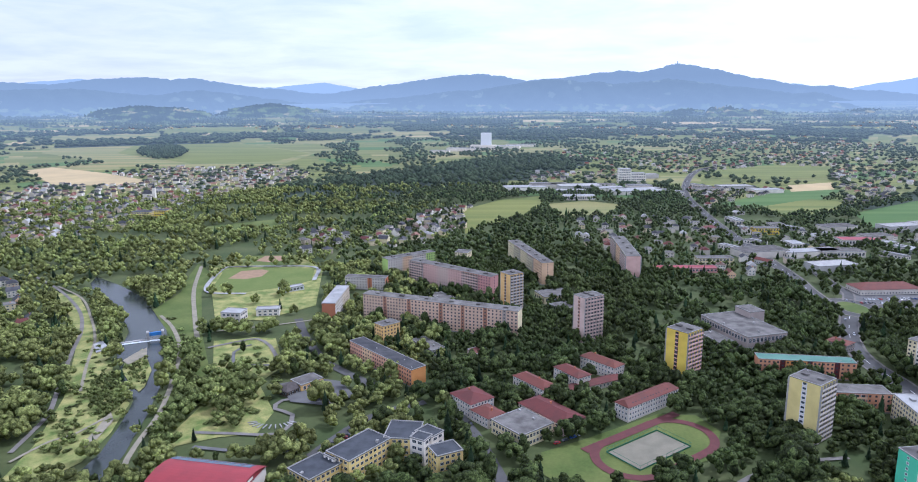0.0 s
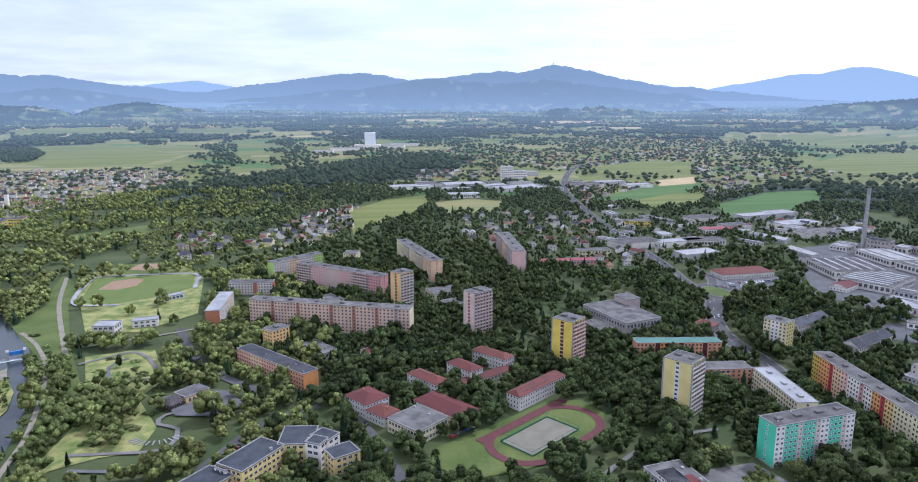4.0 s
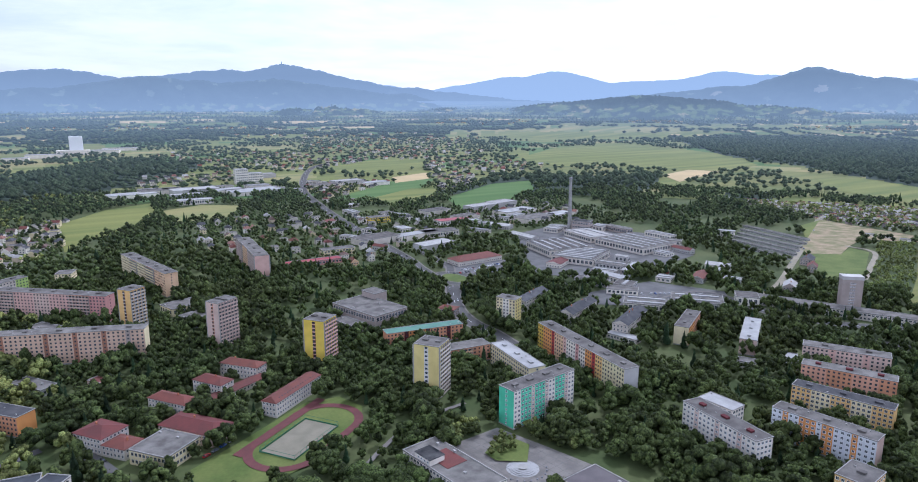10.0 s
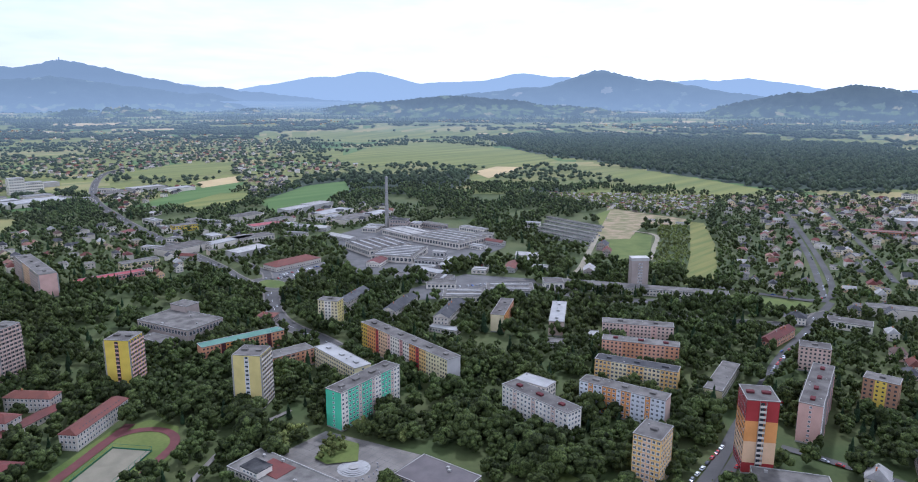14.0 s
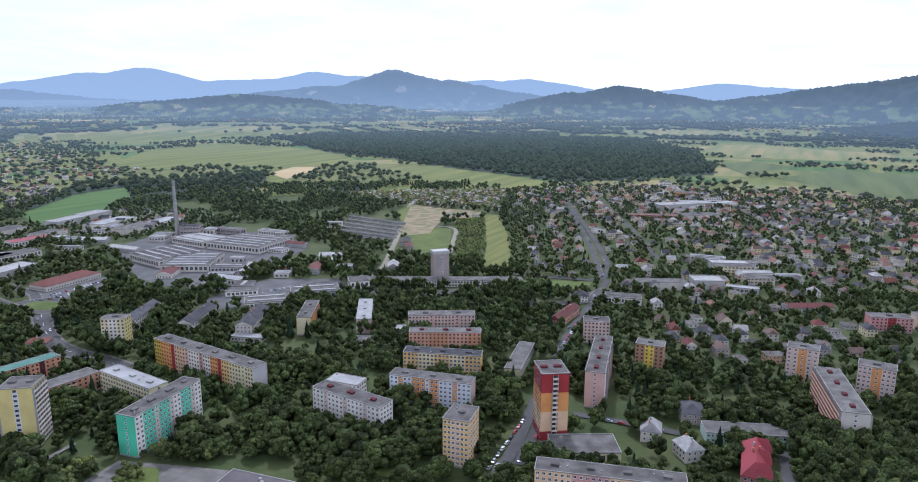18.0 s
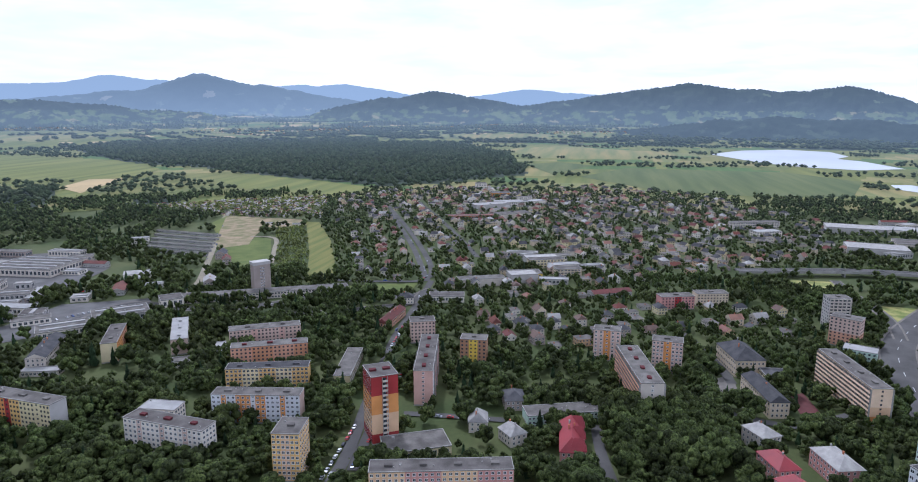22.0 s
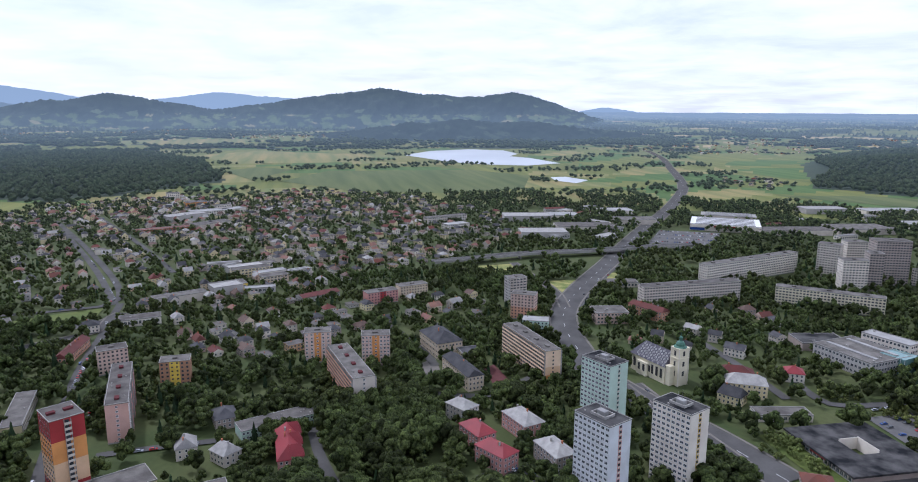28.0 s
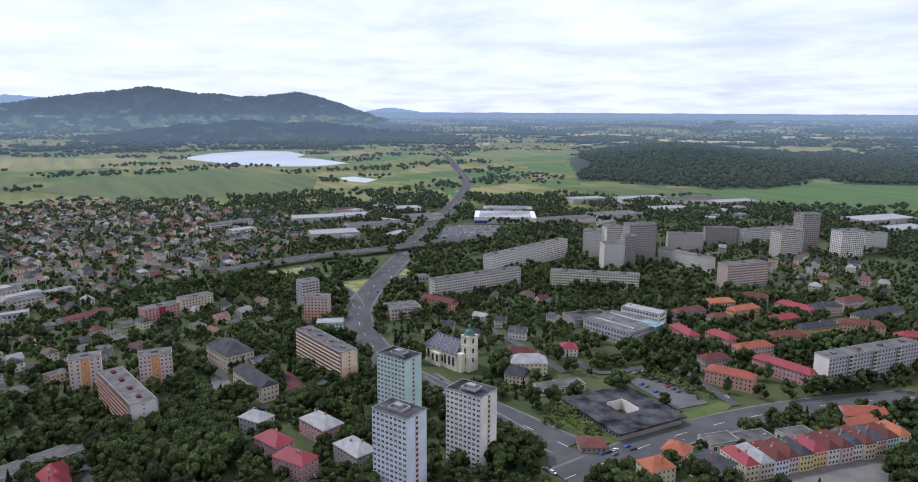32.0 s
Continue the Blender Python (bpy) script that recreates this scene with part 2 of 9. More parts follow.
# far=True: blue haze emission is mixed into the field colour with distance
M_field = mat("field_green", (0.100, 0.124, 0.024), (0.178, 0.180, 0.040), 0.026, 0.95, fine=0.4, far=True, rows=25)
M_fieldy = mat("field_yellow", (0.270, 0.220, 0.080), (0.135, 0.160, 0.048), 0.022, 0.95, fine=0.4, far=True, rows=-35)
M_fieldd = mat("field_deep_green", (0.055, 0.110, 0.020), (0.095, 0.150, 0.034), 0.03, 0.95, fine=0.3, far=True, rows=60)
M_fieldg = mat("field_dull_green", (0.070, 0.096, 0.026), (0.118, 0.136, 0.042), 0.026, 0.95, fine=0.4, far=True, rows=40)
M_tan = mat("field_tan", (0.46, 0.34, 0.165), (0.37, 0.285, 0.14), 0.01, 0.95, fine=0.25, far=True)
M_grassb = mat("ball_park_grass", (0.105, 0.140, 0.030), (0.140, 0.168, 0.042), 0.03, 0.95, fine=0.35)
M_mown = mat("mown_rows", (0.178, 0.168, 0.045), (0.104, 0.126, 0.030), 0.12, 0.95, fine=0.4, rows=23)
M_track = mat("running_track_red", (0.125, 0.042, 0.040), (0.098, 0.036, 0.034), 0.2, 0.9, fine=0.2)
M_sand = mat("sand_court", (0.205, 0.185, 0.130), (0.165, 0.15, 0.105), 0.15, 0.95, fine=0.25)
M_clay = mat("baseball_clay", (0.30, 0.195, 0.115), (0.25, 0.165, 0.10), 0.2, 0.95, fine=0.25)
M_bark = mat("bark", (0.10, 0.075, 0.055), (0.06, 0.048, 0.04), 2.0, 0.95)


def foliage(key, dark, light, grain, island, soft=0.45, even=False, far=False):
    """Leaves: clumps of two greens at the size of grain (1/m), their contrast also painting lit and shaded clumps,
    trees of different tone, light that passes through the blades, rough relief.
    """
    m = bpy.data.materials.new(key)
    m.use_nodes = True
    n, l = m.node_tree.nodes, m.node_tree.links
    bs = n["Principled BSDF"]
    bs.inputs["Roughness"].default_value, bs.inputs["Specular IOR Level"].default_value = 0.75, 0.15
    geo = n.new("ShaderNodeNewGeometry")
    t1 = n.new("ShaderNodeTexNoise"); t1.inputs["Scale"].default_value, t1.inputs["Detail"].default_value, t1.inputs["Roughness"].default_value = grain, 8.0, 0.75
    t2 = n.new("ShaderNodeTexNoise"); t2.inputs["Scale"].default_value, t2.inputs["Detail"].default_value = 0.012, 3.0
    for t in (t1, t2):
        l.new(geo.outputs["Position"], t.inputs["Vector"])
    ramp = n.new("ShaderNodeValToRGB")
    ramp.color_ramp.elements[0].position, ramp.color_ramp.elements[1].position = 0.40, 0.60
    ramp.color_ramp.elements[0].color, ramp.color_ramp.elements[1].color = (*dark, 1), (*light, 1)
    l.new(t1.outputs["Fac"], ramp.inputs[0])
    hsv = n.new("ShaderNodeHueSaturation")
    rnd = geo.outputs["Random Per Island"] if island else n.new("ShaderNodeObjectInfo").outputs["Random"]
    # random tone per blade, also standing in for bright tops and shadowed leaves
    v = n.new("ShaderNodeMath"); v.operation = "MULTIPLY_ADD"; v.inputs[1].default_value, v.inputs[2].default_value = (0.3, 0.62) if even else (0.55, 0.48)
    l.new(rnd, v.inputs[0])
    w = n.new("ShaderNodeMath"); w.operation = "MULTIPLY_ADD"; w.inputs[1].default_value = 0.5
    l.new(t2.outputs["Fac"], w.inputs[0]); l.new(v.outputs[0], w.inputs[2])
    cell = n.new("ShaderNodeTexVoronoi"); cell.inputs["Scale"].default_value = 0.11      # one tree lighter than the next
    l.new(geo.outputs["Position"], cell.inputs["Vector"])
    sp = n.new("ShaderNodeSeparateColor"); l.new(cell.outputs["Color"], sp.inputs[0])
    tone = n.new("ShaderNodeMapRange"); tone.inputs["To Min"].default_value, tone.inputs["To Max"].default_value = (0.82, 1.18) if even else (0.52, 1.58)
    l.new(sp.outputs[0], tone.inputs["Value"])
    w2 = n.new("ShaderNodeMath"); w2.operation = "MULTIPLY"
    l.new(w.outputs[0], w2.inputs[0]); l.new(tone.outputs[0], w2.inputs[1]); w = w2
    h = n.new("ShaderNodeMath"); h.operation = "MULTIPLY_ADD"; h.inputs[1].default_value, h.inputs[2].default_value = 0.055, 0.470
    l.new(t2.outputs["Fac"], h.inputs[0])
    l.new(ramp.outputs[0], hsv.inputs["Color"]); l.new(w.outputs[0], hsv.inputs["Value"]); l.new(h.outputs[0], hsv.inputs["Hue"])
    l.new(hsv.outputs[0], bs.inputs["Base Color"])
    bp = n.new("ShaderNodeBump"); bp.inputs["Strength"].default_value, bp.inputs["Distance"].default_value = 1.0, 1.1 / grain
    l.new(t1.outputs["Fac"], bp.inputs["Height"]); l.new(bp.outputs[0], bs.inputs["Normal"])
    tr = n.new("ShaderNodeBsdfTranslucent"); l.new(hsv.outputs[0], tr.inputs["Color"])
    mx = n.new("ShaderNodeMixShader"); mx.inputs[0].default_value = soft
    l.new(bs.outputs[0], mx.inputs[1]); l.new(tr.outputs[0], mx.inputs[2]); l.new(mx.outputs[0], n["Material Output"].inputs["Surface"])
    # haze before far trees, painted into the leaves as emission
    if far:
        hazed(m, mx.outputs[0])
    MATS[key] = m
    return m


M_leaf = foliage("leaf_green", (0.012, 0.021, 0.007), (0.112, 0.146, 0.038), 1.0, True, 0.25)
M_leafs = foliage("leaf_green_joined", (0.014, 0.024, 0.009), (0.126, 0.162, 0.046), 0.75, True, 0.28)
M_conif = foliage("needle_green", (0.022, 0.045, 0.020), (0.042, 0.075, 0.030), 1.0, False, 0.2)

# ---- mesh helpers ----


class Geo:
    """Collects faces, with a material slot each, and becomes one mesh."""

    def __init__(self):
        self.v, self.f, self.m = [], [], []

    def quad(self, a, b, c, d, m=0):
        i = len(self.v)
        self.v += [a, b, c, d]
        self.f.append((i, i + 1, i + 2, i + 3))
        self.m.append(m)

    def poly(self, pts, m=0):
        i = len(self.v)
        self.v += pts
        self.f.append(tuple(range(i, i + len(pts))))
        self.m.append(m)

    def box(self, x0, x1, y0, y1, z0, z1, m=0, top=None):
        i = len(self.v)
        self.v += [(x0, y0, z0), (x1, y0, z0), (x1, y1, z0), (x0, y1, z0), (x0, y0, z1), (x1, y0, z1), (x1, y1, z1), (x0, y1, z1)]
        self.f += [(i, i + 3, i + 2, i + 1), (i, i + 1, i + 5, i + 4), (i + 1, i + 2, i + 6, i + 5), (i + 2, i + 3, i + 7, i + 6), (i + 3, i, i + 4, i + 7), (i + 4, i + 5, i + 6, i + 7)]
        self.m += [m] * 5 + [m if top is None else top]
        return self

    def cyl(self, x, y, z0, z1, r0, r1, n=12, m=0):
        i = len(self.v)
        for z, r in ((z0, r0), (z1, r1)):
            self.v += [(x + r * math.cos(2 * math.pi * k / n), y + r * math.sin(2 * math.pi * k / n), z) for k in range(n)]
        self.f += [(i + k, i + (k + 1) % n, i + n + (k + 1) % n, i + n + k) for k in range(n)] + [tuple(range(i + n, i + 2 * n)), tuple(range(i + n - 1, i - 1, -1))]
        self.m += [m] * (n + 2)
        return self

    def hip(self, x0, x1, y0, y1, z, h, hip=1.0, m=0, gm=None):
        """A roof over a rectangle, its ridge along the longer side; hip 1: four slopes, 0: gables."""
        i = len(self.v)
        if x1 - x0 >= y1 - y0:
            r = (y1 - y0) / 2 * hip
            ridge = [(x0 + r, (y0 + y1) / 2, z + h), (x1 - r, (y0 + y1) / 2, z + h)]
            self.v += [(x0, y0, z), (x1, y0, z), (x1, y1, z), (x0, y1, z)] + ridge
            self.f += [(i, i + 1, i + 5, i + 4), (i + 2, i + 3, i + 4, i + 5), (i + 1, i + 2, i + 5), (i + 3, i, i + 4), (i, i + 3, i + 2, i + 1)]
        else:
            r = (x1 - x0) / 2 * hip
            ridge = [((x0 + x1) / 2, y0 + r, z + h), ((x0 + x1) / 2, y1 - r, z + h)]
            self.v += [(x0, y0, z), (x1, y0, z), (x1, y1, z), (x0, y1, z)] + ridge
            self.f += [(i + 1, i + 2, i + 5, i + 4), (i + 3, i, i + 4, i + 5), (i, i + 1, i + 4), (i + 2, i + 3, i + 5), (i, i + 3, i + 2, i + 1)]
        g = m if gm is None else gm
        self.m += [m, m, g, g, m]
        return self

    def mesh(self, name, mats):
        me = bpy.data.meshes.new(name)
        me.from_pydata(self.v, [], self.f)
        for k in (mats if isinstance(mats, (list, tuple)) else [mats]):
            me.materials.append(k)
        me.polygons.foreach_set("material_index", self.m)
        me.update()
        return me


def part(name, geo, mats, parent, label="", place=None):
    """One mesh object under a thing or under a part; geo is a Geo or a ready mesh."""
    me = geo.mesh(name, mats) if isinstance(geo, Geo) else geo
    ob = new(name, me)
    ob.parent = parent
    if place is not None:
        ob.matrix_local = place
    if label:
        ob["label"] = label
    return ob


def thing(name, label, category, x=0, y=0, z=0, rz=0, group="", kind=""):
    ob = new(name)
    ob.empty_display_size = 0.5
    ob.matrix_world = pose(x, y, z, 0, 0, rz)
    return tagged(ob, label, category, group, kind)


def mesh_thing(name, geo, mats, label, category, m=None, group="", kind=""):
    ob = new(name, geo.mesh(name, mats) if isinstance(geo, Geo) else geo)
    if m is not None:
        ob.matrix_world = m
    return tagged(ob, label, category, group, kind)


FOOT = []          # footprints to be kept free of trees: x, y, half length, half width, angle
LANES = []         # roads and paths: x0, y0, x1, y1, half width


def keep_free(x, y, hl, hw, ang):
    FOOT.append((x, y, hl, hw, radians(ang)))


def free(px, py, margin=2.0):
    """Which of the points (two arrays) stand clear of all buildings, roads and kept-free ground."""
    ok = np.ones(len(px), bool)
    for x, y, hl, hw, a in FOOT:
        dx, dy = px - x, py - y
        u, v = dx * math.cos(a) + dy * math.sin(a), -dx * math.sin(a) + dy * math.cos(a)
        ok &= ~((abs(u) < hl + margin) & (abs(v) < hw + margin))
    for x0, y0, x1, y1, hw in LANES:
        ex, ey = x1 - x0, y1 - y0
        q = np.clip(((px - x0) * ex + (py - y0) * ey) / max(ex * ex + ey * ey, 1e-6), 0, 1)
        ok &= np.hypot(px - x0 - q * ex, py - y0 - q * ey) > hw + margin * 0.6
    return ok


def inside(px, py, pts):
    """Which of the points lie inside the outline."""
    r = np.zeros(len(px), bool)
    for (x0, y0), (x1, y1) in zip(pts, pts[1:] + pts[:1]):
        c = (y0 > py) != (y1 > py)
        r ^= c & (px < (x1 - x0) * (py - y0) / (y1 - y0 if y1 != y0 else 1e-9) + x0)
    return r

# ---- ground, distance ----
def far_radius(d):
    """Beyond 3.3 km the land is drawn nearer and smaller in proportion: the radius at which the ground d metres away is set."""
    return np.where(d <= 3300, d, 3300 + 1260 * (1 - np.exp(-(d - 3300) / 3500.0)))


def far_place(x, y, h=0.0):
    """Place and scale of a point of the far land that truly lies at x, y and h metres high."""
    d = np.hypot(x, y)
    k = far_radius(d) / np.maximum(d, 1.0)
    return x * k, y * k, EYE - (EYE - h) * k, k


def ramp_z(r):
    """Height of the far land at the radius at which it is set."""
    q = np.clip((np.asarray(r, float) - 3300) / 1260, 0, 0.9999)
    d = np.where(r <= 3300, r, 3300 - 3500 * np.log(1 - q))
    return EYE * (1 - r / d)


def polar(name, radii, az0, az1, n, height, mats, label, category):
    """A sheet over rings of radius radii; height(az in degrees, r) gives z."""
    az = np.linspace(az0, az1, n)
    A, R = np.meshgrid(az, np.array(radii))
    Z = height(A, R)
    X, Y = -np.sin(np.radians(A)) * R, np.cos(np.radians(A)) * R
    me = bpy.data.meshes.new(name)
    k = len(radii)
    i, j = np.meshgrid(np.arange(k - 1), np.arange(n - 1), indexing="ij")
    q = np.stack([i * n + j, i * n + j + 1, (i + 1) * n + j + 1, (i + 1) * n + j], -1).reshape(-1, 4)
    me.from_pydata(np.stack([X, Y, Z], -1).reshape(-1, 3).tolist(), [], q[:, ::-1].tolist())
    me.materials.append(mats)
    me.polygons.foreach_set("use_smooth", [True] * len(me.polygons))
    me.update()
    return tagged(new(name, me), label, category, kind="structure")


def wobble(a, r, amp, f):
    """Smooth unevenness in azimuth and radius."""
    s = 0
    for k in range(1, 7):
        s = s + np.sin(a * f * 1.9 ** k + k * 1.7 + r * 0.0011 * k) / 1.62 ** k
    return amp * s


def patchwork(key, cols, scale, stretch, haze_mix=None, fine=0.5, low=None):
    """Woods, meadows and ploughed strips as seen from far: cells of different colour with ragged edges."""
    m = bpy.data.materials.new(key)
    m.use_nodes = True
    n, l = m.node_tree.nodes, m.node_tree.links
    bs = n["Principled BSDF"]
    bs.inputs["Roughness"].default_value, bs.inputs["Specular IOR Level"].default_value = 0.95, 0.1
    geo = n.new("ShaderNodeNewGeometry")
    wob = n.new("ShaderNodeTexNoise"); wob.inputs["Scale"].default_value, wob.inputs["Detail"].default_value = scale * 3, 5.0
    l.new(geo.outputs["Position"], wob.inputs["Vector"])
    mixv = n.new("ShaderNodeVectorMath"); mixv.operation = "MULTIPLY_ADD"
    mixv.inputs[1].default_value = (stretch, stretch, stretch)
    l.new(wob.outputs["Color"], mixv.inputs[0]); l.new(geo.outputs["Position"], mixv.inputs[2])
    vor = n.new("ShaderNodeTexVoronoi"); vor.inputs["Scale"].default_value = scale
    l.new(mixv.outputs[0], vor.inputs["Vector"])
    sep = n.new("ShaderNodeSeparateColor"); l.new(vor.outputs["Color"], sep.inputs[0])
    ramp = n.new("ShaderNodeValToRGB"); ramp.color_ramp.interpolation = "CONSTANT"
    e = ramp.color_ramp.elements
    e[0].color = (*cols[0][1], 1); e[1].position = cols[1][0]; e[1].color = (*cols[1][1], 1)
    for p, c in cols[2:]:
        x = e.new(p); x.color = (*c, 1)
    l.new(sep.outputs[0], ramp.inputs[0])
    shade = ramp.outputs[0]
    if low:                              # farmed land reaches up to the height low[0], woods stand above it
        r2 = n.new("ShaderNodeValToRGB"); r2.color_ramp.interpolation = "CONSTANT"
        e = r2.color_ramp.elements
        e[0].color = (*low[1][0][1], 1); e[1].position = low[1][1][0]; e[1].color = (*low[1][1][1], 1)
        for p, c in low[1][2:]:
            x = e.new(p); x.color = (*c, 1)
        l.new(sep.outputs[0], r2.inputs[0])
        z = n.new("ShaderNodeSeparateXYZ"); l.new(mixv.outputs[0], z.inputs[0])
        cut = n.new("ShaderNodeMath"); cut.operation = "LESS_THAN"; cut.inputs[1].default_value = low[0] + stretch * 0.5
        l.new(z.outputs["Z"], cut.inputs[0])
        mc = n.new("ShaderNodeMix"); mc.data_type = "RGBA"
        l.new(cut.outputs[0], mc.inputs[0]); l.new(ramp.outputs[0], mc.inputs[6]); l.new(r2.outputs[0], mc.inputs[7])
        shade = mc.outputs[2]
    hsv = n.new("ShaderNodeHueSaturation")
    t2 = n.new("ShaderNodeTexNoise"); t2.inputs["Scale"].default_value, t2.inputs["Detail"].default_value = scale * 16, 6.0
    l.new(geo.outputs["Position"], t2.inputs["Vector"])
    k = n.new("ShaderNodeMath"); k.operation = "MULTIPLY_ADD"; k.inputs[1].default_value, k.inputs[2].default_value = fine, 1 - fine / 2
    l.new(t2.outputs["Fac"], k.inputs[0]); l.new(k.outputs[0], hsv.inputs["Value"]); l.new(shade, hsv.inputs["Color"])
    l.new(hsv.outputs[0], bs.inputs["Base Color"])
    # haze of a range, painted in as emission
    if haze_mix:
        hazed(m, bs.outputs[0], *haze_mix)
    MATS[key] = m
    return m


FARM = [(0, (0.030, 0.046, 0.036)), (0.34, (0.105, 0.140, 0.060)), (0.46, (0.034, 0.050, 0.040)), (0.60, (0.130, 0.160, 0.075)), (0.70, (0.036, 0.054, 0.042)), (0.86, (0.24, 0.215, 0.115)), (0.90, (0.085, 0.12, 0.055))]
M_ground = mat("ground_grass", (0.046, 0.066, 0.018), (0.082, 0.094, 0.032), 0.02, 0.95, fine=0.5)
# the number pairs set the painted haze: its share, and more low down
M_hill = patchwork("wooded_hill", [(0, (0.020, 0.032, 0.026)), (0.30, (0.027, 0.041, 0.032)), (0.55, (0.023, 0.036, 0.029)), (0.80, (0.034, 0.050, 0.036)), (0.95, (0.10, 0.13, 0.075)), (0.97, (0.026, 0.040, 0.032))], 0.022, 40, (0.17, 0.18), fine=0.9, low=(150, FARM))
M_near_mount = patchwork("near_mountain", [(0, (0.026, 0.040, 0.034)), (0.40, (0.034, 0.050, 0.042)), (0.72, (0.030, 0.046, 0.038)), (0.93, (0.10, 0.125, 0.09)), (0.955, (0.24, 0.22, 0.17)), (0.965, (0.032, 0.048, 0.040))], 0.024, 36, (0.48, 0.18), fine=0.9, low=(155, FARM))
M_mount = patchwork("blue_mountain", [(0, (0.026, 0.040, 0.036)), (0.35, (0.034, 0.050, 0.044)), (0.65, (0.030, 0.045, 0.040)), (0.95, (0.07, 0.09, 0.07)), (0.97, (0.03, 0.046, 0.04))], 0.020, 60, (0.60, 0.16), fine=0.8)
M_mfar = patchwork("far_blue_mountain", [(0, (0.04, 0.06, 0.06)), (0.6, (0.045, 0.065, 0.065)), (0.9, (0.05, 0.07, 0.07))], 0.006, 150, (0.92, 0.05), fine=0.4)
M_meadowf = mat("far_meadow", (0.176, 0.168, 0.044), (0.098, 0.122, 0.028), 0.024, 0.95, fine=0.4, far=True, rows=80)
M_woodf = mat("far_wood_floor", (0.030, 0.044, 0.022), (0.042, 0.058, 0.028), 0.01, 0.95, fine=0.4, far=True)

# clearings and ripe fields that stand out far off: azimuth, way, half width in degrees, half depth in metres, kind
OPENINGS = [(-18.6, 5500, 1.7, 170, 3), (-22.4, 4600, 2.0, 120, 3), (-6.7, 5700, 1.8, 160, 3), (-11.0, 6200, 0.8, 150, 3), (-36.0, 3900, 5.0, 260, 1), (-41.0, 3650, 8.5, 300, 0), (-44.0, 4300, 5.0, 330, 1), (-47.0, 5000, 4.0, 300, 4), (-52.0, 4700, 2.2, 260, 0),
            (-141.5, 4400, 3.6, 210, 3), (-146.0, 3800, 5.0, 170, 1), (-150.0, 5200, 3.0, 240, 3), (-133.0, 5400, 2.5, 220, 3), (-127.0, 3700, 3.5, 260, 0), (19.0, 4700, 4.0, 420, 0), (9.0, 4400, 3.6, 300, 4), (3.5, 4000, 3.0, 180, 1), (27.0, 4200, 4.0, 350, 1), (-82.0, 4100, 4.5, 260, 1), (-90.0, 4500, 3.5, 300, 0), (-76.0, 3600, 3.5, 200, 0), (-100.0, 4300, 4.0, 240, 4), (-58.0, 5200, 3.5, 260, 0), (-30.0, 4900, 3.0, 160, 0)]
WOOD_HILLS = [(1700, -2000, 520, 42), (2150, -2450, 420, 34)]


FORESTS = []
FORESTS.append([(2611, 2298), (3467, 2140), (3540, 1292), (3211, 668), (2573, 312), (1851, 163), (1545, 387), (1510, 485), (1631, 783), (1837, 1131), (1949, 1497)])
FORESTS.append([(-553, 1287), (-396, 1501), (-137, 1874), (233, 2353), (409, 2113), (258, 1706), (20, 1504), (-165, 1311), (-257, 1111), (-338, 1058), (-450, 1062)])
FORESTS.append([(-536, 887), (-497, 967), (-394, 987), (-344, 921), (-295, 728), (-309, 658), (-380, 705), (-437, 706)])
FORESTS.append([(1971, -1684), (1409, -1257), (1193, -1351), (1084, -1415), (1020, -1530), (1109, -1894), (929, -1763), (824, -1824), (1300, -2900), (1880, -3300), (2220, -2875), (2419, -2479), (2266, -2044)])
FORESTS.append([(632, 1196), (956, 1375), (1082, 1304), (1307, 1176), (1123, 1024), (896, 912), (802, 965), (624, 1025)])
FORESTS.append([(874, 744), (1185, 884), (1287, 826), (926, 654), (694, 551), (703, 585)])
FORESTS.append([(-1296, 2757), (-1468, 3281), (-1190, 3000), (-985, 2465), (-1109, 2422)])


def forested(x, y):
    res = np.zeros(np.shape(x), bool)
    for pts in FORESTS:
        res |= inside(x, y, pts)
    return res


def plane_noise(x, y, size, seed):
    """Smooth 0..1 noise in the plane."""
    rs = np.random.RandomState(seed)
    v = 0
    for k in range(6):
        a, f = rs.uniform(0, 2 * np.pi), rs.uniform(0.55, 2.2) * 2 * np.pi / size
        v = v + np.sin((x * np.cos(a) + y * np.sin(a)) * f + rs.uniform(0, 6.3))
    return 0.5 + v / 7.0


def relief(x, y):
    """Height of the outer land: low wooded hills, and gentle swells farther out."""
    d = np.hypot(x, y)
    h = 34 * np.clip(plane_noise(x, y, 2300, 31) - 0.35, 0, 1) * np.clip((d - 3600) / 2200, 0, 1)
    for cx, cy, rad, top in WOOD_HILLS:
        h = h + top * np.exp(-((x - cx) ** 2 + (y - cy) ** 2) / (rad * 0.62) ** 2)
    return h


def opening(x, y):
    """The kind of field laid out at the points, or -1."""
    d, az = np.hypot(x, y), np.degrees(np.arctan2(-x, y))
    res = np.full(np.shape(x), -1)
    for a, w, ha, hd, kind in OPENINGS:
        wave = 1 + 0.22 * np.sin(az * 3.1 + w) + 0.12 * np.sin(az * 9 + a)
        res = np.where((abs(az - a + (d - w) * 0.0012) < ha * wave) & (abs(d - w) < hd * wave), kind, res)
    return res


